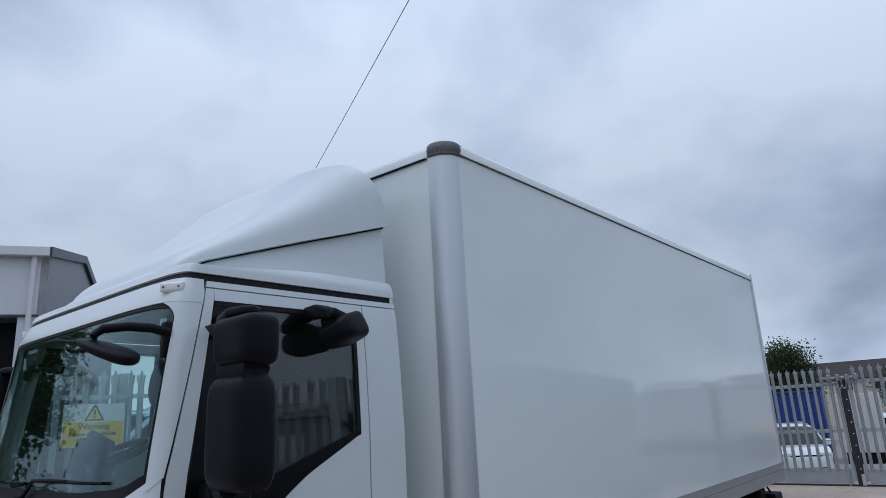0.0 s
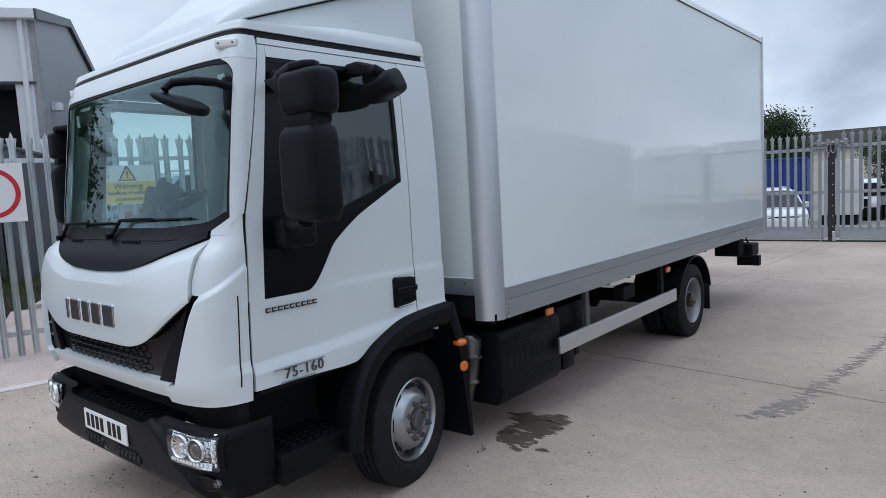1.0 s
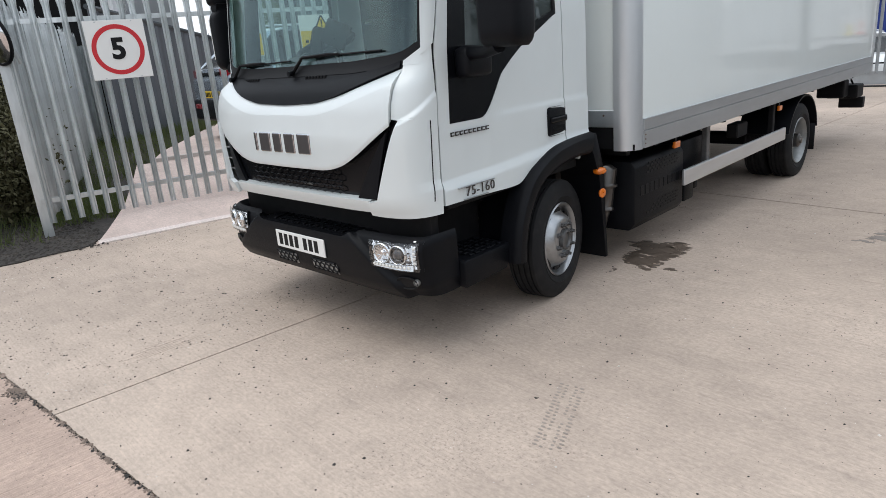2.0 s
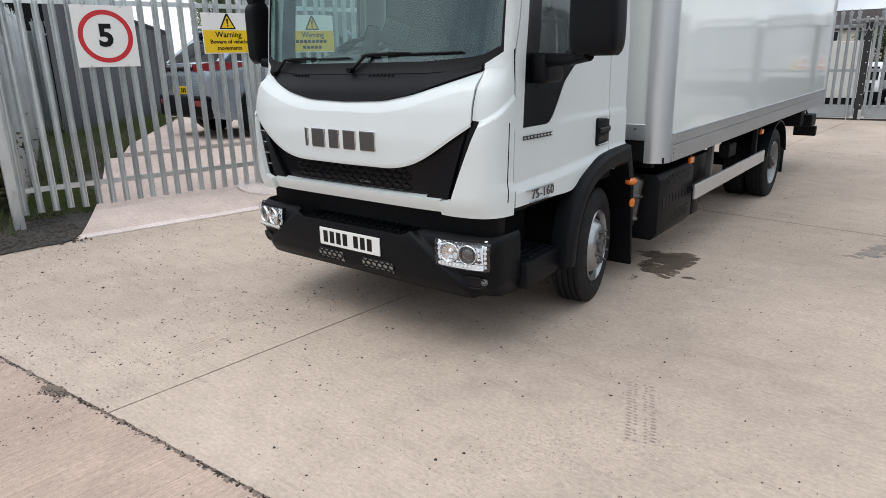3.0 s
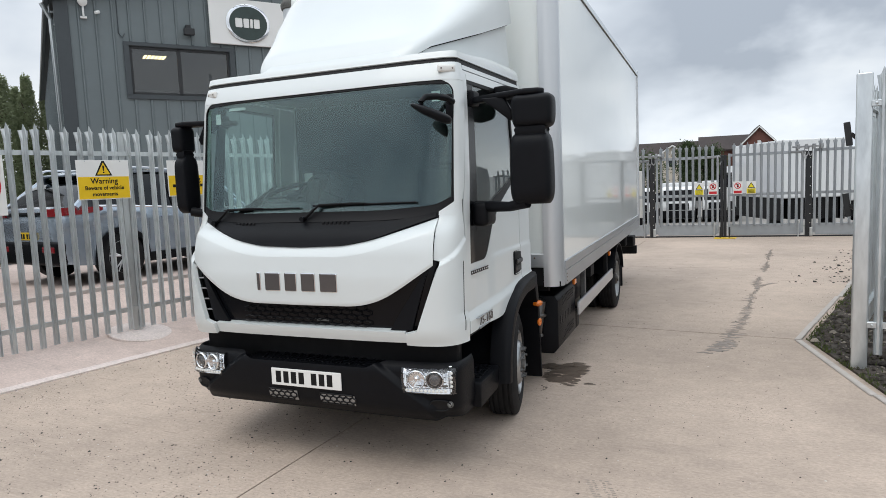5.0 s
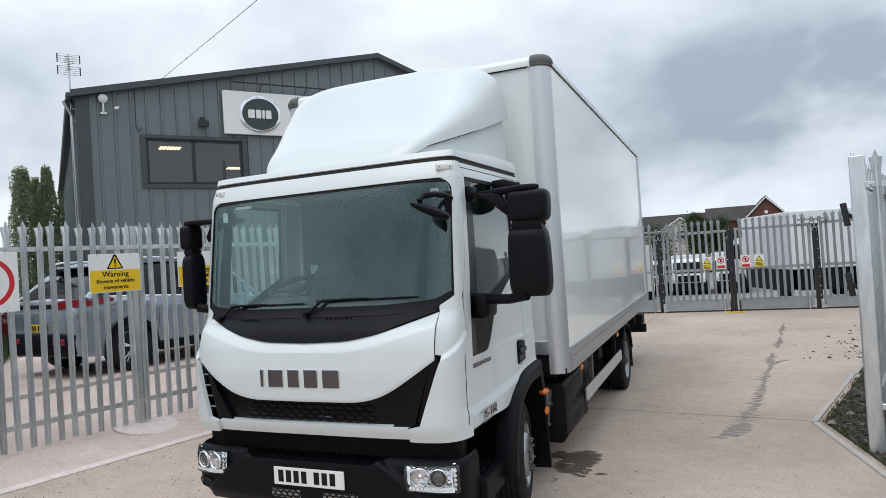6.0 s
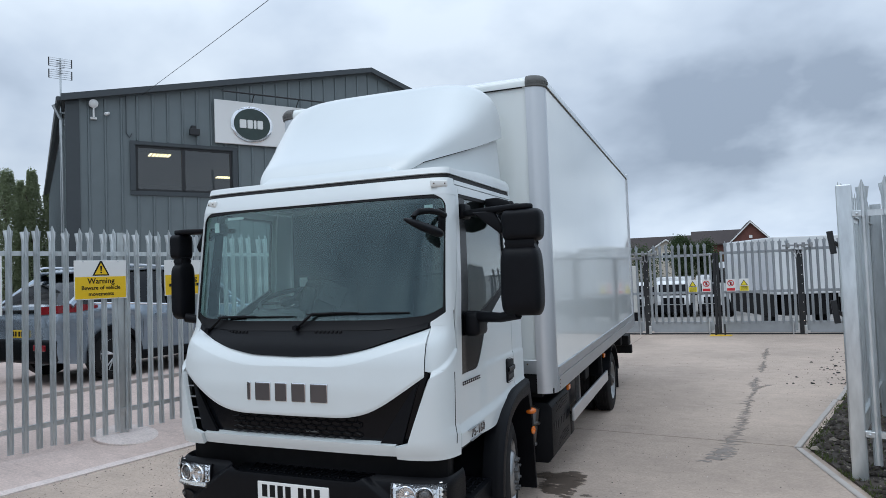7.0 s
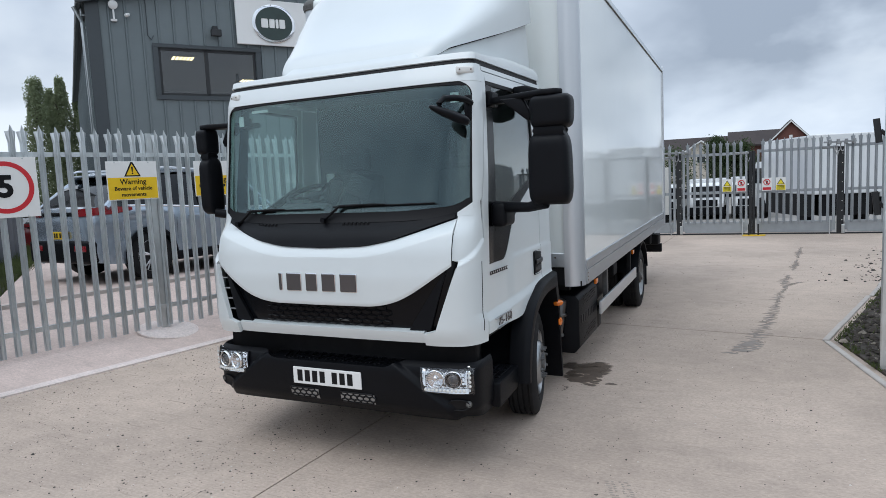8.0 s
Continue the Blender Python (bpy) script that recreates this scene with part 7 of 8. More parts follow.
# upper window
win = part("window_surround", (lambda b: b)(box((WX0 - 0.14, -0.06, WZ0 - 0.12), (WX1 + 0.14, -0.045, WZ0), 0.004, 1)), TRIM, office, "dark window surround")
fr = bmesh.new()
for lo, hi in (((WX0 - 0.14, WZ1), (WX1 + 0.16, WZ1 + 0.10)), ((WX0 - 0.14, WZ0), (WX0, WZ1)), ((WX1, WZ0), (WX1 + 0.14, WZ1))):
    box((lo[0], -0.07, lo[1]), (hi[0], -0.03, hi[1]), 0.004, 1, None, fr)
part("surround", fr, TRIM, win)
fr = bmesh.new()
MX = WX0 + 1.27
for lo, hi in (((WX0, WZ0), (WX1, WZ0 + 0.07)), ((WX0, WZ1 - 0.07), (WX1, WZ1)), ((WX0, WZ0), (WX0 + 0.07, WZ1)), ((WX1 - 0.07, WZ0), (WX1, WZ1)), ((MX - 0.05, WZ0), (MX + 0.05, WZ1))):
    box((lo[0], 0.0, lo[1]), (hi[0], 0.06, hi[1]), 0.004, 1, None, fr)
part("window_frame", fr, BLACKSTEEL, win, "black window frame")
for a, b_ in ((WX0 + 0.07, MX - 0.05), (MX + 0.05, WX1 - 0.07)):
    pn = part("pane", box((a, 0.025, WZ0 + 0.07), (b_, 0.035, WZ1 - 0.07)), DARKGLASS, win, "dark reflecting pane")
    pn.visible_shadow = False
rm = bmesh.new()
box((WX0 - 1, 9.5, WZ0 - 0.8), (WX1 + 3.5, 9.6, WZ1 + 0.3), 0, 1, None, rm)
box((WX0 - 1, 0.3, WZ1 + 0.22), (WX1 + 3.5, 9.5, WZ1 + 0.3), 0, 1, None, rm)
box((WX0 - 1, 0.3, WZ0 - 0.85), (WX1 + 3.5, 9.5, WZ0 - 0.75), 0, 1, None, rm)
box((WX0 - 1.1, 0.2, WZ0 - 0.8), (WX0 - 1, 9.6, WZ1 + 0.3), 0, 1, None, rm)
box((WX1 + 3.5, 0.2, WZ0 - 0.8), (WX1 + 3.6, 9.6, WZ1 + 0.3), 0, 1, None, rm)
part("office_room", rm, INTERIOR, office, "dim office behind the window")
for x0, y0 in ((WX0 + 0.72, 2.3), (WX1 + 1.05, 6.2)):
    lp = bmesh.new()
    for i in range(6):
        box((x0 + i * 0.11, y0, WZ1 + 0.205), (x0 + i * 0.11 + 0.068, y0 + 0.5, WZ1 + 0.222), 0, 1, None, lp)
    part("ceiling_light", lp, LIGHTPANEL, office, "lit warm ceiling light panel")
# sign board: plain shapes in the badge's colours
sb = part("sign_board", box((3.78, -0.16, 6.00), (10.2, -0.10, 7.30), 0.01, 1), WHITEPLATE, office, "long white sign board")
part("sign_oval", lathe([(0, 0.60), (0.03, 0.60), (0.05, 0.55)], 40, pose(4.87, -0.16, 6.62, 0, 0, -90) @ Matrix.Diagonal((1, 1.06, 0.92, 1))), CHROME, sb, "silver oval ring", 50)
part("sign_oval_face", lathe([(0, 0.52), (0.06, 0.52), (0.062, 0.3)], 40, pose(4.87, -0.16, 6.62, 0, 0, -90) @ Matrix.Diagonal((1, 1.06, 0.92, 1))), BADGE, sb, "dark green oval")
ob_ = bmesh.new()
for i, w in enumerate((0.20, 0.16, 0.08, 0.17)):
    x0 = 4.87 - 0.38 + (0, 0.235, 0.425, 0.535)[i]
    box((x0, -0.23, 6.49), (x0 + w, -0.215, 6.75), 0.02, 1, None, ob_)
part("oval_bars", ob_, WHITEPLATE, sb, "white blocks on the oval")
vb = bmesh.new()
for i in range(9):
    x0 = 5.95 + i * 0.45
    box((x0, -0.175, 6.45), (x0 + 0.33, -0.158, 6.85), 0.01, 1, None, vb)
part("name_blocks", vb, INK, sb, "black blocks of lettering")
tb = bmesh.new()
tube([(3.9, -0.55, 7.46), (10.2, -0.55, 7.46)], 0.025, 8, tb)
for x in (4.9, 6.3, 7.7, 9.1, 10.2):
    tube([(x, -0.12, 7.30), (x, -0.35, 7.48), (x, -0.55, 7.46)], 0.015, 6, tb)
part("sign_light_bar", tb, BLACKSTEEL, office, "black sign light bar")
fl = bmesh.new()
box((3.05, -0.30, 6.15), (3.33, -0.16, 6.33), 0.01, 1, None, fl)
box((3.12, -0.16, 6.2), (3.26, 0.0, 6.45), 0.01, 1, None, fl)
part("floodlight", fl, BLACKSTEEL, office, "small black floodlight")
cc = bmesh.new()
lathe([(0, 0.045), (0.16, 0.045), (0.18, 0.03)], 12, pose(0.98, -0.08, 6.60, 0, 20, -120), cc)
part("camera_unit", cc, WHITEPLATE, office, "white security camera", 40)
al = bmesh.new()
lathe([(0, 0.12), (0.02, 0.115), (0.05, 0.06)], 20, pose(0.62, -0.12, 6.82, 0, 15, -80), al)
tube([(0.62, -0.08, 6.78), (0.62, -0.10, 6.45)], 0.025, 8, al)
box((0.54, -0.09, 6.40), (0.70, -0.04, 6.46), 0.01, 1, None, al)
part("receiver_dish", al, WHITEPLATE, office, "small white receiver dish", 40)
part("conduit", tube([(1.42, -0.03, 7.15), (1.42, -0.03, 6.1), (1.5, -0.05, 5.98), (1.56, -0.04, 6.1)], 0.015, 6), TRIM, office)

# aerial on the corner
ant = thing("tv_aerial", pose(-13.42, 9.36, 0.10, 0, 0, 53), "grid television aerial on a thin galvanised mast", "aerial")
part("mast", tube([(0, 0, 6.0), (0, 0, 8.02)], 0.025, 8), GALV, ant, "thin mast")
for z in (6.18, 6.50):
    part("bracket", box((-0.02, -0.02, z), (0.75, 0.02, z + 0.04)), GALV, ant)
for zz in (7.47, 7.80):
    for i in range(5):
        part("grid_wire", tube([(-0.27, 0.05, zz + i * 0.058), (0.27, 0.05, zz + i * 0.058 - 0.015)], 0.008, 5), GALV, ant)
    part("grid_side", tube([(-0.27, 0.05, zz), (-0.27, 0.05, zz + 0.235)], 0.016, 5), BLACKSTEEL, ant)
    part("grid_side", tube([(0.27, 0.05, zz - 0.015), (0.27, 0.05, zz + 0.22)], 0.016, 5), BLACKSTEEL, ant)
for i in range(6):
    part("dipole", tube([(-0.10, -0.03 - 0.05 * (i % 2), 7.56 + i * 0.07), (0.10, -0.08 + 0.05 * (i % 2), 7.60 + i * 0.07)], 0.007, 5), BLACKSTEEL, ant)

# overhead cable
cab = part("overhead_cable", tube([Vector((19.0, -6.9, 7.05)) + (Vector((-14.2, 11.5, 6.9)) - Vector((19.0, -6.9, 7.05))) * t - Vector((0, 0, 0.25 * math.sin(math.pi * t))) for t in np.linspace(0, 0.90, 40)], 0.0055, 6), INK, None)
tagged(cab, "thin black overhead cable strung across the yard", "cable")

# pale shed beside it, its lower lean-to in corrugated sheet
shed = thing("storage_shed", pose(-13.3, 4.9, 0, 0, 0, 58), "pale and mid grey clad storage shed with dark door opening", "building")
# along -x: the front; along +y: the gable going back
SE, SR, SD, SB, SL = 6.16, 7.0, 8.2, 11.5, 5.5
part("front_wall", box((-0.52, 0, 0), (0, 0.15, SE)), LIGHTCLAD, shed, "pale grey front wall")
part("front_wall", box((-14, 0, 4.62), (-0.52, 0.15, SE)), LIGHTCLAD, shed, "pale grey wall over the door")
part("front_wall", box((-14, 0, 0), (-6.0, 0.15, 4.62)), LIGHTCLAD, shed)
# a black sheet set back in the opening paints the shade indoors
part("doorway_shade", box((-6.0, 0.9, 0), (-0.16, 1.0, 4.62)), INK, shed, "black sheet painting the shade inside the open doorway")
gw = bmesh.new()
prism([(0.0, 0), (SB, 0), (SB, SL), (SD / 2, SR), (0, SE)], "x", -0.15, 0, 0, gw)
part("gable_wall", gw, MIDCLAD, shed, "mid grey gable wall")
part("back_wall", box((-14, SB - 0.15, 0), (-0.15, SB, SL)), MIDCLAD, shed)
rs = bmesh.new()
prism([(-0.2, SE), (SD / 2, SR), (SD / 2, SR + 0.1), (-0.2, SE + 0.1)], "x", -14, 0.05, 0, rs)
prism([(SB + 0.2, SL), (SD / 2, SR), (SD / 2, SR + 0.1), (SB + 0.2, SL + 0.1)], "x", -14, 0.05, 0, rs)
part("roof", rs, MIDCLAD, shed, "grey roof sheets")
part("verge", prism([(-0.2, SE - 0.12), (SD / 2, SR - 0.1), (SB + 0.2, SL - 0.12), (SB + 0.2, SL + 0.12), (SD / 2, SR + 0.12), (-0.2, SE + 0.12)], "x", 0.03, 0.10), TRIM, shed, "dark verge trim")
part("eaves_fascia", box((-14, -0.25, SE - 0.12), (0.05, -0.05, SE + 0.12), 0.02, 1), LIGHTCLAD, shed, "pale gutter and fascia")
part("rain_pipe", tube([(-0.28, -0.10, SE - 0.1), (-0.28, -0.10, 0)], 0.06, 8), LIGHTCLAD, shed, "pale rain pipe")
part("door_track", box((-6.2, -0.05, 4.62), (-0.1, 0.0, 4.67)), TRIM, shed)
sf = bmesh.new()
box((0.0, 0.75, 4.1), (0.25, 0.95, 4.3), 0.02, 1, None, sf)
part("wall_lamp", sf, GALV, shed, "small grey wall lamp")

corr = thing("sheet_fence", pose(-12.4, 2.6, 0), "tall fence of dark corrugated metal sheets", "fence")
CORR = mat("dark_corrugated_sheet", (0.115, 0.122, 0.135), 0.5, metal=0.2, var=0.15, scale=3, stretch=(1, 1, 0.2), dirt=0.3, dirt_col=(0.10, 0.10, 0.10))
ca, cb_ = Vector((-10.3, 2.9, 0)), Vector((-12.95, 6.85, 0))
cd = (cb_ - ca)
cn = Vector((cd.y, -cd.x, 0)).normalized()
rows = [[], []]
N = int(cd.length / 0.06)
for i in range(N):
    p = ca + cd * (i / (N - 1)) + cn * (0.022 if i % 4 < 2 else -0.022) - Vector((-12.4, 2.6, 0))
    rows[0].append(p + Vector((0, 0, 0.25)))
    rows[1].append(p + Vector((0, 0, 2.92 - 0.56 * i / N)))
part("corrugated_sheet", solid(rows, 0.01), CORR, corr, "dark grey corrugated sheet")
part("capping", tube([ca - Vector((-12.4, 2.6, 0)) + Vector((0, 0, 2.94)), cb_ - Vector((-12.4, 2.6, 0)) + Vector((0, 0, 2.37))], 0.05, 6), TRIM, corr, "dark capping")

# lamp column with floodlight on the gate side
lc = thing("lamp_column", pose(2.32 + 0.276 * 9.0, -3.39 + 0.961 * 9.0 + 0.0, 0), "galvanised lamp column with a grey floodlight", "lamp column")
part("column", tube([(0, 0, 0), (0, 0, 3.0), (0, 0, 8.0)], [0.10, 0.095, 0.08], 14), GALV, lc, "tapering galvanised column", 50)
fl = bmesh.new()
box((-0.30, -0.12, 3.05), (-0.10, 0.05, 3.28), 0.02, 2, pose(0, 0, 0, 0, 8, 0), fl)
box((-0.10, -0.06, 2.93), (0.0, 0.06, 3.06), 0.02, 2, None, fl)
part("floodlight", fl, LIGHTCLAD, lc, "pale grey floodlight")


# ---------------------------------------------------------------- vehicles
SILVER = mat("silver_car_paint", (0.38, 0.445, 0.515), 0.24, metal=0.65, coat=0.8, var=0.03)
CARWHITE = mat("white_car_paint", (0.78, 0.79, 0.79), 0.3, coat=0.7, var=0.03, dirt=0.06)
CARGLASS = glass_mat("privacy_glass", (0.06, 0.07, 0.075), 1.6)
ALLOY = mat("alloy_wheel", (0.62, 0.62, 0.63), 0.3, metal=0.8)
DARKROOM = mat("car_interior", (0.02, 0.02, 0.022), 0.9)


def car(name, m, label, paint, L=4.5, W=1.86, H=1.66, wheel_r=0.36, rear_over=0.95, base=2.65, group=""):
    """A five-door estate-shaped car. Own space: x to its right side, y ahead, z up, from the rear bumper on the ground."""
    e = thing(name, m, label, "car", group)
    hw = W / 2
    ys = np.array([0, 0.06, 0.25, 0.6, 1.1, 1.8, 2.6, 3.0, 3.4, 3.9, 4.25, 4.44, 4.5]) * L / 4.5
    belt = interp(list(zip(ys, np.array([0.95, 1.09, 1.13, 1.13, 1.10, 1.05, 1.0, 0.99, 0.98, 0.93, 0.84, 0.74, 0.62]) * H / 1.66)))
    wid = interp(list(zip(ys, np.array([0.84, 0.90, 0.96, 0.99, 1.0, 1.0, 1.0, 1.0, 0.99, 0.97, 0.92, 0.84, 0.70]))))
    low = interp(list(zip(ys, np.array([0.42, 0.34, 0.30, 0.27, 0.26, 0.26, 0.26, 0.26, 0.26, 0.26, 0.24, 0.26, 0.34]))))
    wy = (rear_over, rear_over + base)

    def arch(y):
        return max([math.sqrt(max(0, (wheel_r + 0.07) ** 2 - (y - c) ** 2)) + wheel_r for c in wy if abs(y - c) < wheel_r + 0.07] or [0])

    b = bmesh.new()
    grid = []
    yy = np.unique(np.r_[np.linspace(0, L, 60), [c + s * (wheel_r + 0.07) for c in wy for s in (-1, 1)]])
    for y in yy:
        lo, up = low(y), belt(y)
        lo = max(lo, arch(y)) if arch(y) else lo
        w = hw * wid(y)
        prof = [(w * 0.965, lo), (w * 0.985, lo + (up - lo) * 0.22), (w * 0.968, lo + (up - lo) * 0.45), (w * 0.985, lo + (up - lo) * 0.66), (w * 1.0, lo + (up - lo) * 0.76), (w * 0.992, lo + (up - lo) * 0.84), (w * 0.955, up), (w * 0.80, up + 0.015), (0, up + 0.03)]
        ring = [Vector((x, y, z)) for x, z in prof] + [Vector((-x, y, z)) for x, z in prof[-2::-1]]
        grid.append([b.verts.new(v) for v in ring])
    for u, v in zip(grid, grid[1:]):
        for j in range(len(u) - 1):
            b.faces.new((u[j], u[j + 1], v[j + 1], v[j]))
    b.faces.new(grid[0][::-1])
    b.faces.new(grid[-1])
    body = part("body", b, paint, e, "painted body shell", 40)
    # cabin: glass house and roof
    k = L / 4.5
    g = bmesh.new()
    rows = []
    nn = 18
    for i in range(nn + 1):
        y = (0.16 + (3.45 - 0.16) * i / nn) * k
        top = float(np.interp(y / k, [0.16, 0.45, 0.85, 1.6, 2.3, 2.75, 3.45], [1.06, H - 0.26, H - 0.03, H, H - 0.035, H - 0.13, 1.0]))
        bz = belt(y) - 0.01
        top = max(top, bz + 0.01)
        t = (top - bz) / (H - bz)
        rows.append([Vector((sx_ * (hw * 0.945 - 0.20 * ((z - bz) / (H - bz)) ** 1.2), y, z)) for sx_, z in [(1, bz), (1, bz + (top - bz) * 0.5), (1, bz + (top - bz) * 0.88)]] +
                    [Vector((0.55 * hw, y, top)), Vector((0, y, top + 0.01)), Vector((-0.55 * hw, y, top))] +
                    [Vector((sx_ * (hw * 0.945 - 0.20 * ((z - bz) / (H - bz)) ** 1.2), y, z)) for sx_, z in [(-1, bz + (top - bz) * 0.88), (-1, bz + (top - bz) * 0.5), (-1, bz)]])
    vs = [[g.verts.new(v) for v in r] for r in rows]
    for u, v in zip(vs, vs[1:]):
        for j in range(len(u) - 1):
            g.faces.new((u[j], u[j + 1], v[j + 1], v[j]))
    g.faces.new(vs[0][::-1]); g.faces.new(vs[-1])
    part("glasshouse", g, CARGLASS, e, "dark tinted windows", 35)
    part("cabin_interior", box((-hw * 0.7, 0.4 * k, 0.4), (hw * 0.7, 3.0 * k, 1.05)), DARKROOM, e)
    r = bmesh.new()
    rr = []
    for i in range(14):
        y = (0.66 + (2.62 - 0.66) * i / 13) * k
        top = float(np.interp(y / k, [0.66, 0.85, 1.6, 2.3, 2.75], [H - 0.08, H - 0.03, H, H - 0.035, H - 0.13])) + 0.012
        rr.append([Vector((x, y, top - 0.05 * (abs(x) / (hw * 0.75)) ** 4)) for x in np.linspace(-hw * 0.76, hw * 0.76, 11)])
    solid([q[::-1] for q in rr], 0.03, r)
    part("roof", r, paint, e, "painted roof", 40)
    for s in (-1, 1):
        def on(y, f_):
            bz = belt(y) - 0.01
            z = bz + f_ * (H - bz)
            return Vector((s * (hw * 0.945 - 0.20 * ((z - bz) / (H - bz)) ** 1.2 + 0.008), y, z))
        for y0, y1, wd in ((0.22 * k, 0.80 * k, 0.05), (0.98 * k, 1.02 * k, 0.05), (1.85 * k, 1.83 * k, 0.035), (3.38 * k, 2.70 * k, 0.035)):
            tp = 0.86 if y0 < 0.5 else 0.9
            part("pillar", tube([on(y0, 0.0), on((y0 + y1) / 2, tp * 0.5), on(y1, tp)], wd, 6), paint if y0 < 0.5 or y0 > 3 else INK, e)
        part("roof_bar", tube([Vector((s * hw * 0.70, y * k, H + 0.02 + (0.015 if 0.7 < y < 2.2 else -0.03))) for y in (0.6, 0.75, 1.5, 2.2, 2.4)], 0.018, 6), ALLOY, e, "silver roof bar")
        part("belt_trim", tube([Vector((s * hw * 0.96 * wid(y), y, belt(y) + 0.004)) for y in np.linspace(0.5, 3.3, 10) * k], 0.014, 6), CHROME, e, "bright window trim")
        part("sill_trim", box((s * hw * 0.99 - 0.02, wy[0] + 0.42, 0.24), (s * hw * 0.99 + 0.02, wy[1] - 0.42, 0.38), 0.015, 2), BLACK, e, "black sill trim")
        for dy in (1.55 * k, 2.35 * k):
            part("door_handle", box((s * hw * 1.0 - 0.01, dy, 0.90), (s * hw * 1.0 + 0.022, dy + 0.20, 0.93), 0.008, 2), paint, e)
        for dy in (1.35 * k, 2.05 * k, 2.95 * k):
            part("door_gap", tube([Vector((s * hw * wid(dy) * f_, dy, z)) for z, f_ in ((0.42, 0.982), (0.62, 0.968), (0.80, 0.984), (0.90, 0.998))], 0.004, 4), INK, e)
        part("wing_mirror", box((s * hw * 0.97, 2.95 * k, 1.0), (s * (hw * 0.97 + 0.20), 3.08 * k, 1.14), 0.04, 3), paint, e)
        for c in wy:
            ar = bmesh.new()
            arc = [(c + (wheel_r + 0.085) * math.cos(a), wheel_r + (wheel_r + 0.085) * math.sin(a)) for a in np.linspace(-0.2, math.pi + 0.2, 22)]
            arc2 = [(c + (wheel_r + 0.03) * math.cos(a), wheel_r + (wheel_r + 0.03) * math.sin(a)) for a in np.linspace(-0.2, math.pi + 0.2, 22)]
            x = s * hw * wid(c) * 1.002
            solid([[Vector((x, y, z)) for y, z in arc], [Vector((x, y, z)) for y, z in arc2]], 0.02 * s, ar)
            solid([[Vector((x * q, y, z)) for y, z in arc2] for q in (0.72, 1.0)], 0.01, ar)
            part("arch_trim", ar, BLACK, e, "black wheel arch trim", 40)
            f = Matrix.Translation((s * (hw - 0.02), c, wheel_r)) @ (Matrix.Identity(4) if s > 0 else pose(0, 0, 0, 0, 0, 180))
            ri = wheel_r * 0.70
            t = part("wheel", lathe([(-0.22, ri), (-0.225, wheel_r - 0.04), (-0.20, wheel_r), (-0.02, wheel_r), (0.0, wheel_r - 0.04), (-0.005, ri)], 36, f), RUBBER, e, "black tyre on alloy rim", 40)
            rm_ = bmesh.new()
            lathe([(-0.2, ri + 0.002), (-0.012, ri), (-0.004, ri - 0.012), (-0.02, ri - 0.025), (-0.2, ri - 0.03)], 36, f, rm_)
            part("rim", rm_, ALLOY, t, "alloy rim", 40)
            sp = bmesh.new()
            for i in range(5):
                for dlt in (-0.13, 0.13):
                    a = math.tau * i / 5 + 0.35
                    p0, p1 = Vector((-0.02, 0.05 * math.cos(a), 0.05 * math.sin(a))), Vector((-0.012, (ri - 0.015) * math.cos(a + dlt), (ri - 0.015) * math.sin(a + dlt)))
                    tube([f @ p0, f @ p1], [0.022, 0.013], 6, sp)
            lathe([(-0.03, 0.06), (-0.008, 0.055), (-0.004, 0.03)], 16, f, sp)
            part("spokes", sp, ALLOY, t, "twin-spoke alloy", 40)
            part("wheel_well", lathe([(-0.18, ri), (-0.17, ri)], 24, f), INK, t)
        # lamps
        tl = bmesh.new()
        pts = [(hw * 0.52, -0.006, 1.068), (hw * 0.70, 0.0, 1.07), (hw * 0.90, 0.07, 1.08), (hw * 0.968, 0.32, 1.085), (hw * 0.985, 0.60, 1.09)]
        rows_ = [[Vector((s * x, y + 0.01, z + dz)) + Vector((s * 0.012, -0.012, 0)) for x, y, z in pts] for dz in (-0.062, 0.0, 0.045)]
        rows_[0][-1].z += 0.04; rows_[2][-1].z -= 0.025
        solid([q[::s] for q in rows_], 0.03, tl)
        part("rear_lamp", tl, REDLENS, e, "slim red rear lamp", 40)
        part("rear_reflector", box((s * hw * 0.62 - 0.15, -0.045, 0.50), (s * hw * 0.62 + 0.15, 0.03, 0.59), 0.015, 2), REDLENS, e, "low red reflector")
        part("exhaust", lathe([(0, 0.05), (0.08, 0.05)], 14, pose(s * hw * 0.6, 0.10, 0.34, 0, 0, -90) @ Matrix.Diagonal((1, 1.6, 0.8, 1))), CHROME, e)
        part("head_lamp", box((s * hw * 0.60 - 0.20, L - 0.12, 0.70), (s * hw * 0.60 + 0.16, L - 0.02, 0.82), 0.03, 2), CLEARLENS, e, "clear head lamp")
    part("rear_bumper", box((-hw * 0.88, -0.035, 0.32), (hw * 0.88, 0.18, 0.66), 0.05, 3), BLACK, e, "black lower rear bumper", 40)
    part("rear_screen", prism([(-hw * 0.66, 1.08), (hw * 0.66, 1.08), (hw * 0.56, H - 0.14), (-hw * 0.56, H - 0.14)], "y", 0, 0.01, 0, None, pose(0, 0.13, 0, 0, 0, 0) @ pose(0, 0, 1.08, -50, 0, 0) @ pose(0, 0, -1.08)), CARGLASS, e, "dark rear screen")
    part("spoiler", box((-hw * 0.66, 0.56, H - 0.085), (hw * 0.66, 0.80, H - 0.045), 0.018, 2), paint, e)
    part("tailgate_band", box((-hw * 0.54, -0.022, 1.03), (hw * 0.54, 0.03, 1.075), 0.01, 2), GLOSS, e, "dark band between the rear lamps")
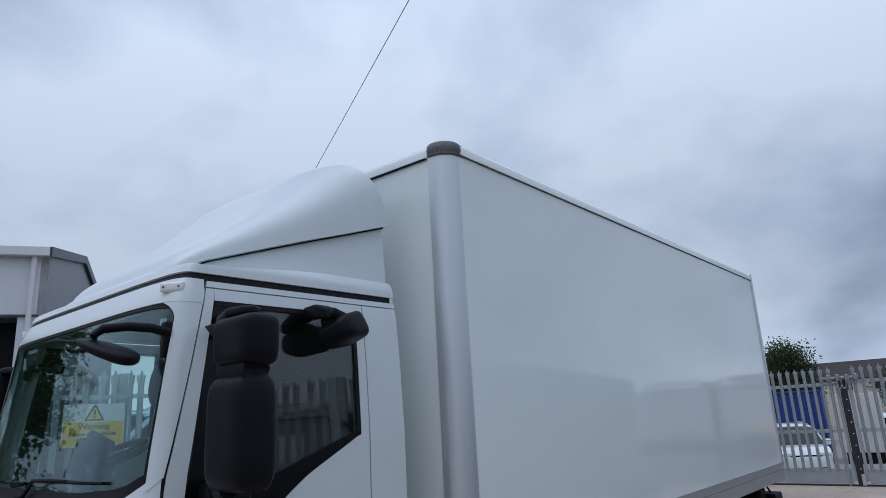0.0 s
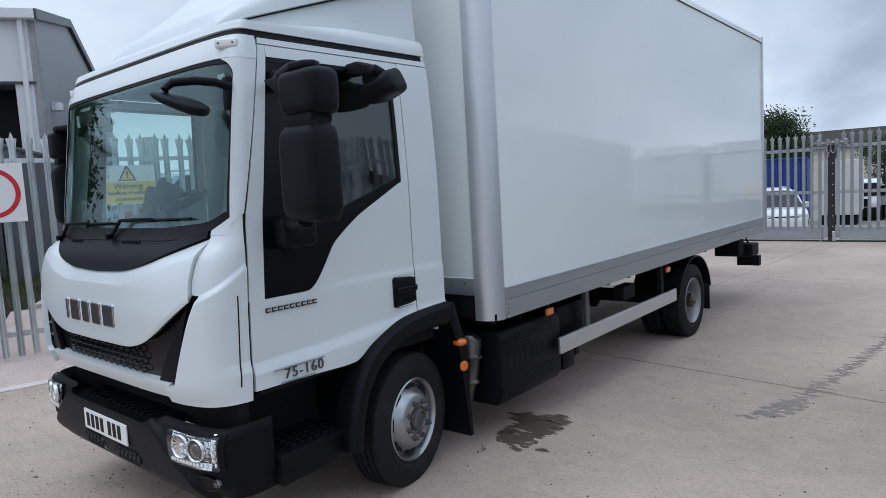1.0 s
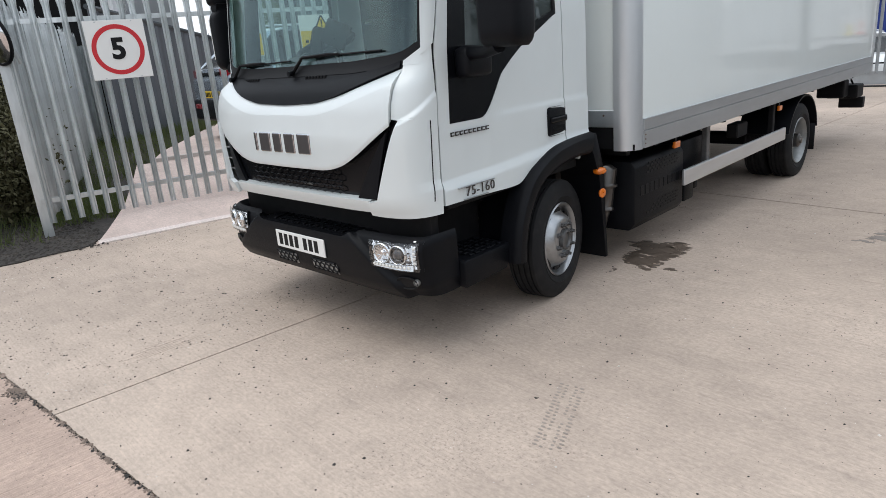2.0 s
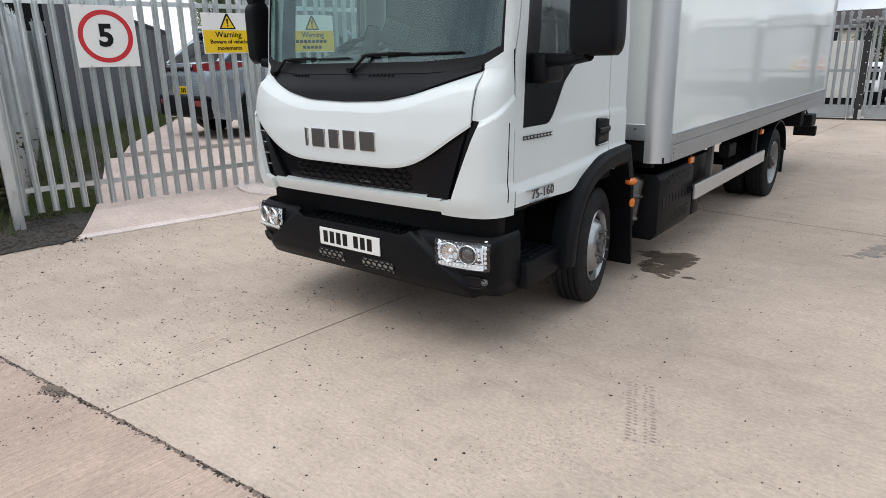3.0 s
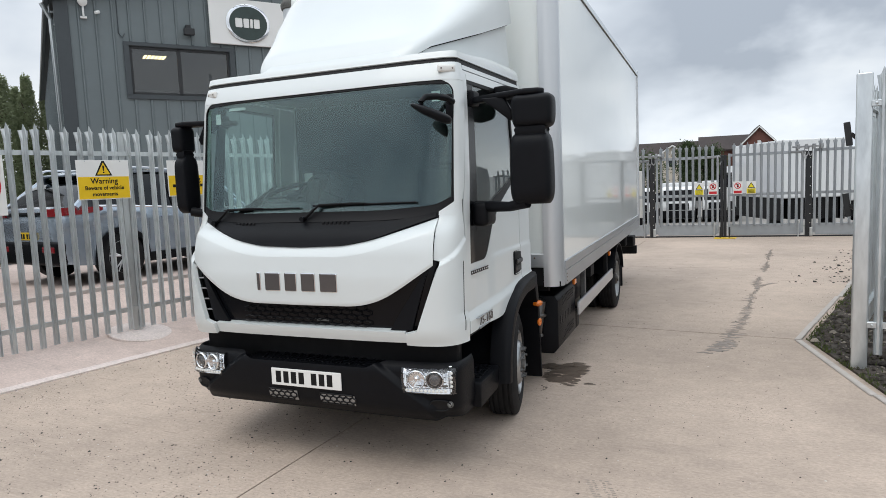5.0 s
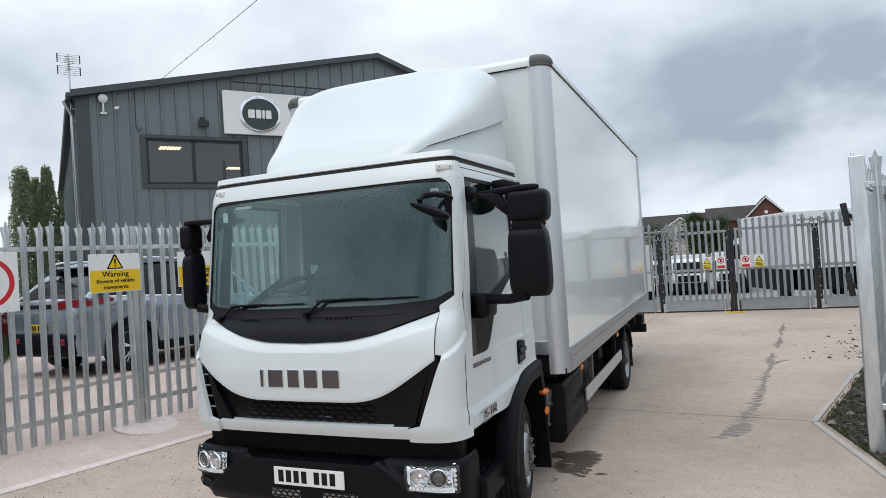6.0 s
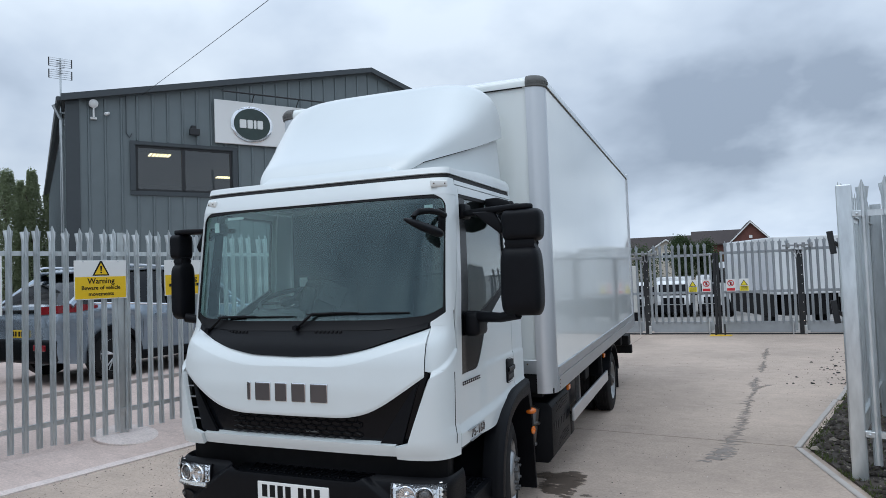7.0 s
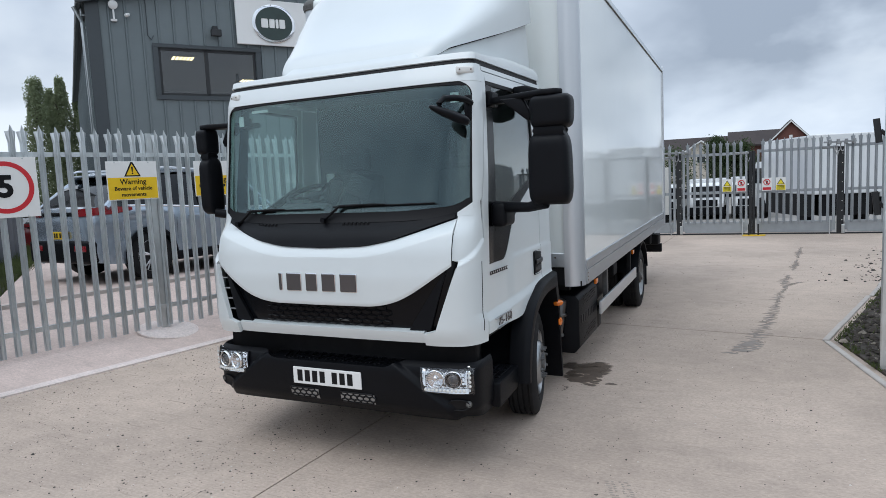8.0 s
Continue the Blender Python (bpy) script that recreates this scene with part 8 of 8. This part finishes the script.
    pl_ = part("rear_plate", box((-0.26, -0.02, 0.68), (0.26, -0.008, 0.79), 0.003, 1), YELLOWPLATE, e, "yellow rear number plate")
    for i in range(7):
        x = -0.22 + i * 0.058 + (0.03 if i > 3 else 0)
        part("plate_bar", box((x, -0.022, 0.70), (x + 0.04, -0.018, 0.77)), INK, pl_)
    fg = bmesh.new()
    box((-hw * 0.55, L - 0.06, 0.52), (hw * 0.55, L - 0.02, 0.74), 0.03, 2, None, fg)
    box((-hw * 0.70, L - 0.10, 0.30), (hw * 0.70, L - 0.03, 0.46), 0.03, 2, None, fg)
    part("front_grille", fg, GLOSS, e, "black front grille")
    fp = part("front_plate", box((-0.26, L - 0.02, 0.44), (0.26, L - 0.005, 0.55), 0.003, 1), WHITEPLATE, e, "white front number plate")
    return e


# silver car on the raised slab behind the fence: its right rear wheel stands at the slab's edge
HEAD = -8.0
m_car = pose(-5.67, 3.92, 0.50, 0, 0, HEAD) @ pose(-0.91, -0.88, 0)
car("silver_suv", m_car, "silver sports utility car with alloy wheels parked behind the fence", SILVER, rear_over=0.88)
car("red_car", pose(-18.25, 10.0, -0.06, 0, 0, HEAD - 4), "dark red hatchback parked beyond the grass bank", mat("red_car_paint", (0.20, 0.012, 0.015), 0.3, coat=0.7), 4.1, 1.75, 1.48, 0.31, 0.75, 2.5)
car("white_suv", pose(-3.4, 28.8, -0.77, 0, 0, 203), "white sports utility car facing the gates", CARWHITE, 4.6, 1.9, 1.70)


def lorry_far(m, label, body_len, body_z0, body_z1, with_cab=True, colour=None, group="parked lorries"):
    """A plain far lorry. Own space: x along its length from the tail, z up."""
    e = thing("parked_lorry", m, label, "lorry", group)
    p = colour or CARWHITE
    part("box_body", box((0, -1.22, body_z0), (body_len, 1.22, body_z1), 0.04, 2), p, e, "white box body")
    for i in range(int(body_len / 1.2)):
        part("panel_seam", box((0.6 + i * 1.2, -1.226, body_z0 + 0.1), (0.62 + i * 1.2, 1.226, body_z1 - 0.1)), LIGHTCLAD, e)
    part("chassis", box((0.1, -0.9, 0.40), (body_len + 1.6, 0.9, body_z0), 0.02, 1), DARK, e, "dark chassis")
    # guards reach up to the body so their dark colour stands for shade underneath
    for sd in (-1, 1):
        part("side_guard", box((0.2, sd * 1.18 - 0.02, 0.35), (body_len - 0.2, sd * 1.18 + 0.02, body_z0), 0.01, 1), DARK, e, "dark side guard, deepened to fill in the shade underneath")
    for x in (1.2, body_len - 0.3 + 0.9):
        for s in (-1, 1):
            part("wheel", lathe([(-0.26, 0.25), (-0.27, 0.44), (-0.24, 0.48), (-0.02, 0.48), (0.0, 0.44), (-0.01, 0.25), (-0.08, 0.1)], 28, pose(x, s * 1.15, 0.48, 0, 0, 90 * s)), RUBBER, e, "dark tyre", 40)
    if with_cab:
        c = bmesh.new()
        x0 = body_len + 0.15
        prism([(x0, 0.5), (x0 + 1.75, 0.5), (x0 + 1.85, 1.2), (x0 + 1.72, 1.65), (x0 + 1.45, 2.45), (x0 + 1.2, 2.6), (x0, 2.6)], "y", -1.08, 1.08, 0.05, c)
        cb2 = part("cab", c, p, e, "white cab", 40)
        part("windscreen", prism([(x0 + 1.74, 1.62), (x0 + 1.50, 2.36), (x0 + 1.52, 2.36), (x0 + 1.76, 1.62)], "y", -0.98, 0.98, 0), GLOSS, cb2, "dark windscreen")
        for s in (-1, 1):
            part("side_window", prism([(x0 + 0.5, 1.6), (x0 + 1.55, 1.6), (x0 + 1.35, 2.3), (x0 + 0.5, 2.3)], "y", s * 1.075, s * 1.09), GLOSS, cb2, "dark side window")
            part("mirror", box((x0 + 1.5, s * 1.15, 1.6), (x0 + 1.65, s * 1.36, 2.2), 0.03, 2), BLACK, cb2)
            part("lamp", box((x0 + 1.80, s * 0.75 - 0.15, 0.62), (x0 + 1.87, s * 0.75 + 0.15, 0.78), 0.02, 1), CLEARLENS, cb2)
        part("bumper", box((x0 + 1.55, -1.1, 0.40), (x0 + 1.9, 1.1, 0.95), 0.05, 2), BLACK, cb2, "black bumper")
        part("grille", box((x0 + 1.80, -0.7, 1.0), (x0 + 1.86, 0.7, 1.45), 0.02, 1), BLACK, cb2, "black grille")
    return e


lorry_far(pose(6.55, 25.18, -0.62, 0, 0, 107.5), "white box lorry parked at a slant just beyond the gates", 4.95, 1.22, 3.47)
lorry_far(pose(1.2, 51.0, -1.80, 0, 0, -91), "white flatbed lorry with dark grille parked nose out in the yard", 4.0, 0.95, 2.85)
lorry_far(pose(4.1, 52.0, -1.80, 0, 0, -93), "small white lorry parked nose out in the yard", 4.5, 0.95, 2.9)
lorry_far(pose(-1.55, 50.0, -1.80, 0, 0, -90), "white tipper lorry parked nose out in the yard", 4.2, 0.95, 2.1)
lorry_far(pose(7.9, 29.2, -0.7, 0, 0, 8), "long white box lorry parked side on beyond the gates", 8.0, 1.02, 3.25)

BLUE = mat("blue_container_paint", (0.02, 0.05, 0.26), 0.45, var=0.1, scale=2, dirt=0.15)
ct = thing("blue_container", pose(-3.55, 41, -1.0, 0, 0, 6), "blue corrugated shipping container standing in the yard", "container")
rows = [[], []]
for i in range(120):
    x = -6.1 + i * 0.05
    y = 0.0 if i % 6 < 3 else 0.05
    rows[0].append(Vector((x, y, -0.4))); rows[1].append(Vector((x, y, 3.15)))
part("corrugated_side", solid(rows, 0.02), BLUE, ct, "blue corrugated side")
part("container_body", box((-6.1, 0.06, -0.4), (-0.1, 2.4, 3.18), 0.01, 1), BLUE, ct, "blue container shell")
for z in (-0.45, 3.16):
    part("frame_rail", box((-6.15, -0.05, z), (-0.05, 0.08, z + 0.12), 0.01, 1), BLUE, ct)
cabn = thing("site_cabin", pose(-0.85, 36, -1.25, 0, 0, 4), "off-white site cabin with ribbed walls", "cabin")
CREAM = mat("off_white_cabin", (0.66, 0.64, 0.60), 0.6, var=0.1, dirt=0.2)
part("cabin_body", box((-1.4, 0, 0.5), (0.3, 5, 3.2), 0.02, 1), CREAM, cabn, "off-white cabin body")
for i in range(5):
    part("cabin_rib", box((-1.35 + i * 0.38, -0.02, 0.6), (-1.32 + i * 0.38, 0.0, 2.4)), CREAM, cabn)
part("cabin_base", box((-1.3, 0.1, 0), (0.2, 4.9, 0.5)), DARK, cabn, "dark cabin base")

# ---------------------------------------------------------------- houses beyond
ROOFTILE = mat("brown_roof_tiles", (0.045, 0.034, 0.032), 0.85, var=0.25, scale=3, bump=0.5, bump_scale=8)
BRICK = mat("red_house_brick", (0.135, 0.055, 0.042), 0.85, var=0.2, scale=6)
RENDER_ = mat("cream_render", (0.58, 0.52, 0.44), 0.85, var=0.08, scale=2)
HWIN = mat("house_window_glass", (0.03, 0.035, 0.04), 0.1)


def house(m, label, L, D, eave, ridge, wall_mat, gable_x=None):
    """A house with its ridge along x; gable_x: where a front gable juts out towards -y."""
    m = m @ pose(0, 0, -1.8)
    eave, ridge = eave + 1.8, ridge + 1.8
    gable_x = (gable_x[0], gable_x[1], gable_x[2] + 1.8) if gable_x else None
    e = thing("house", m, label, "house", "houses beyond the yard")
    part("wall", box((0, 0, 0), (L, D, eave), 0, 1), wall_mat, e, "house walls")
    g = bmesh.new()
    for x in (0.0, L - 0.2):
        prism([(0, eave), (D, eave), (D / 2, ridge)], "x", x, x + 0.2, 0, g)
    part("gable", g, wall_mat, e, "gable end wall")
    r = bmesh.new()
    prism([(-0.4, eave - 0.2), (D / 2, ridge), (D / 2, ridge + 0.18), (-0.4, eave)], "x", -0.3, L + 0.3, 0, r)
    prism([(D + 0.4, eave - 0.2), (D / 2, ridge), (D / 2, ridge + 0.18), (D + 0.4, eave)], "x", -0.3, L + 0.3, 0, r)
    part("roof", r, ROOFTILE, e, "brown tiled roof")
    if gable_x is not None:
        gx, gw, gr = gable_x
        part("front_gable", prism([(gx - gw, 0), (gx + gw, 0), (gx + gw, eave), (gx, gr), (gx - gw, eave)], "y", -2.2, 0.5), wall_mat, e, "projecting gable")
        for s in (-1, 1):
            part("gable_roof", prism([(gx + s * (gw + 0.35), eave - 0.2), (gx, gr + 0.05), (gx, gr + 0.28), (gx + s * (gw + 0.35), eave + 0.03)], "y", -2.5, D / 2), ROOFTILE, e, "tiled gable roof")
            part("bargeboard", prism([(gx + s * (gw + 0.4), eave - 0.28), (gx, gr - 0.05), (gx, gr + 0.16), (gx + s * (gw + 0.4), eave - 0.05)], "y", -2.62, -2.5), WHITEPLATE, e, "white bargeboard")
        w = part("window", box((gx - 0.6, -2.24, eave - 1.4), (gx + 0.6, -2.2, eave - 0.2)), WHITEPLATE, e, "white window frame")
        part("pane", box((gx - 0.52, -2.26, eave - 1.32), (gx + 0.52, -2.23, eave - 0.28)), HWIN, w)
        part("alarm_box", box((gx - 0.2, -2.27, eave + 0.5), (gx + 0.2, -2.2, eave + 0.9)), WHITEPLATE, e)
    for x in np.arange(1.5, L - 1, 3.2):
        w = part("window", box((x, -0.05, eave - 1.5), (x + 1.1, 0.0, eave - 0.3)), WHITEPLATE, e, "white window frame")
        part("pane", box((x + 0.08, -0.07, eave - 1.42), (x + 1.02, -0.04, eave - 0.38)), HWIN, w)
    return e


house(pose(-21.4, 96, 0), "cream rendered house with brown tiled roof and front gable", 24.5, 8, 4.0, 6.15, RENDER_, (20.6, 2.3, 5.55))
house(pose(2.85, 97, 0, 0, 0, 0), "red brick house with brown tiled roof and gable", 8.6, 8, 4.8, 6.7, BRICK, (7.3, 2.4, 7.45))
house(pose(-46, 100, 0), "cream rendered house with brown tiled roof", 16, 8, 4.0, 6.2, RENDER_)
house(pose(-60, 84, 0, 0, 0, 12), "red brick house with brown tiled roof", 12, 8, 4.0, 6.2, BRICK)

# low units beyond the side fence, seen in the box's gloss
for x0, y0, L_, h_, mt, lb in ((34, 2, 26, 5.0, MIDCLAD, "long low grey industrial unit beyond the side fence"), (36, 34, 18, 4.2, CREAM, "low cream workshop beyond the side fence"), (38, -30, 24, 5.6, LIGHTCLAD, "low pale grey workshop beyond the side fence")):
    w_ = thing("workshop", pose(x0, y0, 0, 0, 0, 0), lb, "building", "workshops")
    part("wall", box((0, 0, -2), (10, L_, h_)), mt, w_, "workshop walls")
    part("roof", prism([(-0.4, h_), (10.4, h_), (5, h_ + 1.6)], "y", -0.3, L_ + 0.3), ROOFM, w_, "pitched sheet roof")
    for y in np.arange(2, L_ - 3, 5):
        part("shutter_door", box((-0.06, y, 0), (0.0, y + 3, 3.2)), LIGHTCLAD, w_, "roller shutter door")

# ---------------------------------------------------------------- plants
LEAF = mat("leaf_green", (0.06, 0.09, 0.035), 0.7, var=0.3, scale=1.5)
LEAF2 = mat("poplar_green", (0.25, 0.29, 0.165), 0.7, var=0.3, scale=1.5)
BARKM = mat("tree_bark", (0.09, 0.07, 0.055), 0.9, var=0.3)
GRASS = mat("weed_green", (0.10, 0.125, 0.042), 0.8, var=0.4, scale=3)


def let_light_through(m, share=0.4):
    """Thin leaves glow when lit from behind."""
    n, l = m.node_tree.nodes, m.node_tree.links
    b, out = n["Principled BSDF"], n["Material Output"]
    t, mx = n.new("ShaderNodeBsdfTranslucent"), n.new("ShaderNodeMixShader")
    l.new(b.inputs["Base Color"].links[0].from_socket, t.inputs[0])
    mx.inputs[0].default_value = share
    l.new(b.outputs[0], mx.inputs[1]); l.new(t.outputs[0], mx.inputs[2]); l.new(mx.outputs[0], out.inputs[0])


for m_ in (LEAF, LEAF2, GRASS):
    let_light_through(m_, 0.5)


def leaf_cloud(n, where, size, seed):
    r = random.Random(seed)
    vs, fs = [], []
    for _ in range(n):
        c = where(r)
        s = r.uniform(*size)
        a = Vector((r.gauss(0, 1), r.gauss(0, 1), r.gauss(0, 1))).normalized()
        b = a.orthogonal().normalized()
        b = Matrix.Rotation(r.uniform(0, 6.28), 3, a) @ b
        o = len(vs)
        vs += [c - a * s, c + b * s * 0.45, c + a * s, c - b * s * 0.45]
        fs.append((o, o + 1, o + 2, o + 3))
    return vs, fs


def tree(x, y, h, w, seed, tall=False, n=5000, leaf=1.0):
    e = thing("tree", pose(x, y, -1.8 if y > 45 else -1.3 if y > 15 else 0), "tall narrow poplar with dense green leaves" if tall else "broad leafy green tree behind the yard", "tree", "trees")
    r = random.Random(seed)
    tr = bmesh.new()
    tube([(0, 0, 0), (0.05, 0, h * 0.3), (0, 0.05, h * 0.65), (0.03, 0, h * 0.93)], [0.03 * h ** 0.9, 0.022 * h, 0.012 * h, 0.02], 8, tr)
    limbs = []
    for i in range(16):
        z0 = h * r.uniform(0.15 if tall else 0.25, 0.8)
        a = r.uniform(0, math.tau)
        rr = w * (0.75 if tall else 1.0) * r.uniform(0.45, 0.95) * (1 - 0.6 * abs(z0 / h - 0.5))
        up = rr * (2.2 if tall else 0.7)
        p = Vector((rr * math.cos(a), rr * math.sin(a), min(z0 + up, h * 0.97)))
        tube([(0, 0, z0), Vector((0, 0, z0)).lerp(p, 0.5) + Vector((0, 0, 0.1 * up)), p], [0.008 * h, 0.005 * h, 0.01], 5, tr)
        limbs.append(p)
    limbs += [Vector((r.gauss(0, w * 0.35), r.gauss(0, w * 0.35), h * r.uniform(0.3, 0.95))) for _ in range(14)]
    part("trunk", tr, BARKM, e, "brown trunk and limbs", 50)

    def where(q):
        if tall:
            # a narrow spindle of upright sprays with a ragged outline
            t = q.random() ** 0.8
            a = q.uniform(0, math.tau)
            ragged = 0.75 + 0.45 * noise.noise(Vector((math.cos(a) * 1.3, math.sin(a) * 1.3, t * 7 + seed)))
            rr = w * (0.35 + 0.75 * math.sin(math.pi * min(1, 0.12 + t * 0.88)) ** 0.7) * ragged * math.sqrt(q.random())
            return Vector((rr * math.cos(a), rr * math.sin(a), h * (0.10 + 0.90 * t) + q.gauss(0, 0.12)))
        c = q.choice(limbs)
        s = w * (0.22 if tall else 0.30)
        v = c + Vector((q.gauss(0, s), q.gauss(0, s), q.gauss(0, s * (1.9 if tall else 0.8))))
        v.z = max(v.z, h * 0.12)
        return v

    vs, fs = leaf_cloud(n, where, (0.07 * leaf, 0.16 * leaf) if not tall else (0.04, 0.10), seed + 1)
    me = bpy.data.meshes.new("crown")
    me.from_pydata(vs, [], fs)
    me.materials.append(LEAF2 if tall else LEAF)
    c = new("crown", me)
    c.parent = e
    return e


for i, (az, dist, h, w) in enumerate(((54.5, 46, 10.1, 1.0), (53.6, 48, 9.8, 0.6), (52.9, 46, 10.2, 0.8), (51.7, 46, 9.9, 0.7), (50.7, 47, 9.9, 0.7), (50.0, 46, 9.7, 0.7))):
    a = radians(az)
    tree(2.3 - dist * math.sin(a), -3.4 + dist * math.cos(a), h, w, 20 + i, True, 15000)
tree(-12.2, -1.4, 5.6, 1.5, 51, False, 22000, 0.8)
tree(-9.3, 60, 8.2, 1.9, 40, False, 16000)
tree(-12.5, 62, 7.8, 2.0, 41, False, 14000)
tree(1.4, 84, 7.2, 1.5, 42, False, 14000)
tree(4.0, 86, 7.3, 1.5, 44, False, 14000)
tree(-2.4, 70, 6.0, 1.6, 43, False, 3000)

# wild bushes behind the end post
for i, (bx_, by_, hh, ww) in enumerate(((-5.9, -1.0, 2.0, 0.8), (-6.9, -0.3, 2.5, 0.9), (-5.6, -2.2, 1.6, 0.7), (-8.2, -0.8, 2.4, 1.1), (-6.0, -0.12, 1.0, 0.5), (-6.7, 0.05, 1.3, 0.55), (-7.6, 0.35, 1.4, 0.6), (-8.7, 0.65, 1.6, 0.7), (-10.2, 1.1, 1.9, 0.9))):
    e = thing("bush", pose(bx_, by_, 0.05), "straggly brown and green wild bush on bare soil", "bush", "wild bushes")
    r = random.Random(60 + i)
    st = bmesh.new()
    tips = []
    for _ in range(14):
        a = r.uniform(0, math.tau)
        p = Vector((ww * r.uniform(0.2, 0.9) * math.cos(a), ww * r.uniform(0.2, 0.9) * math.sin(a), hh * r.uniform(0.5, 1)))
        tube([(0, 0, 0), p * 0.5 + Vector((0, 0, 0.15)), p], [0.02, 0.013, 0.005], 5, st)
        tips += [p, p * 0.7, p * 0.45]
    part("stems", st, BARKM, e, "bare brown stems")
    vs, fs = leaf_cloud(5200, lambda q: q.choice(tips) + Vector((q.gauss(0, 0.17), q.gauss(0, 0.17), q.gauss(0, 0.17))), (0.02, 0.05), 80 + i)
    me = bpy.data.meshes.new("leaves")
    me.from_pydata(vs, [], fs)
    me.materials.append(mat("dry_leaf", (0.075, 0.070, 0.030), 0.8, var=0.4, scale=2))
    c = new("leaves", me)
    c.parent = e

# grass along the slab and weeds in the bed
def blades(name, n, where, h, material, label):
    r = random.Random(5)
    vs, fs = [], []
    for _ in range(n):
        x, y, z = where(r)
        a, hh, o = r.uniform(0, 6.28), r.uniform(*h), len(vs)
        dx, dy = 0.006 * math.cos(a), 0.006 * math.sin(a)
        lx, ly = r.gauss(0, 0.4) * hh, r.gauss(0, 0.4) * hh
        vs += [(x - dx, y - dy, z), (x + dx, y + dy, z), (x + lx, y + ly, z + hh)]
        fs.append((o, o + 1, o + 2))
    me = bpy.data.meshes.new(name)
    me.from_pydata(vs, [], fs)
    me.materials.append(material)
    return tagged(new(name, me), label, "grass", kind="stuff")


def verge_strip(r):
    c = r.random()
    p = None if c < 0.80 else fpt(r.uniform(-2.6, -1.7), r.uniform(-5.5, -0.4)) if c < 0.95 else fpt(r.uniform(-4.5, -2.7), r.uniform(-3.0, 0.3))
    if p is None:
        o, u = r.uniform(-13, -3.0), r.random() ** 1.6 * 0.6
        p = fpt(float(np.interp(o, [-14, -7.18, -5.59, -2.45], [4.55, 1.30, 0.55, -0.92])) - 7.0 * u, o)
        return p.x, p.y, (0.012 + 0.43 * min(1.0, max(0.0, (-2.6 - o) / 3.0))) * (1 - u) ** 0.6 - 0.02
    return p.x, p.y, 0.012


blades("rough_grass", 24000, verge_strip, (0.06, 0.26), GRASS, "rough grass and weeds along the slab's edge")
blades("bed_weeds", 2600, lambda r: (*in_bed(), 0.035), (0.02, 0.06), GRASS, "small moss and weeds in the bed")


def bed_rim(r):
    """Close behind the edging, in loose clumps."""
    while True:
        y = r.uniform(2.0, 9.0)
        if noise.noise(Vector((y * 2.3, 5, 0))) > -0.15:
            break
    return float(np.interp(y, [1, 2.25, 3.94, 7.45, 12], [3.86, 3.56, 3.27, 4.34, 5.73])) + 0.05 + abs(r.gauss(0, 0.07)), y, 0.02


blades("rim_weeds", 1500, bed_rim, (0.012, 0.045), GRASS, "low green weeds growing over the bed's edging")
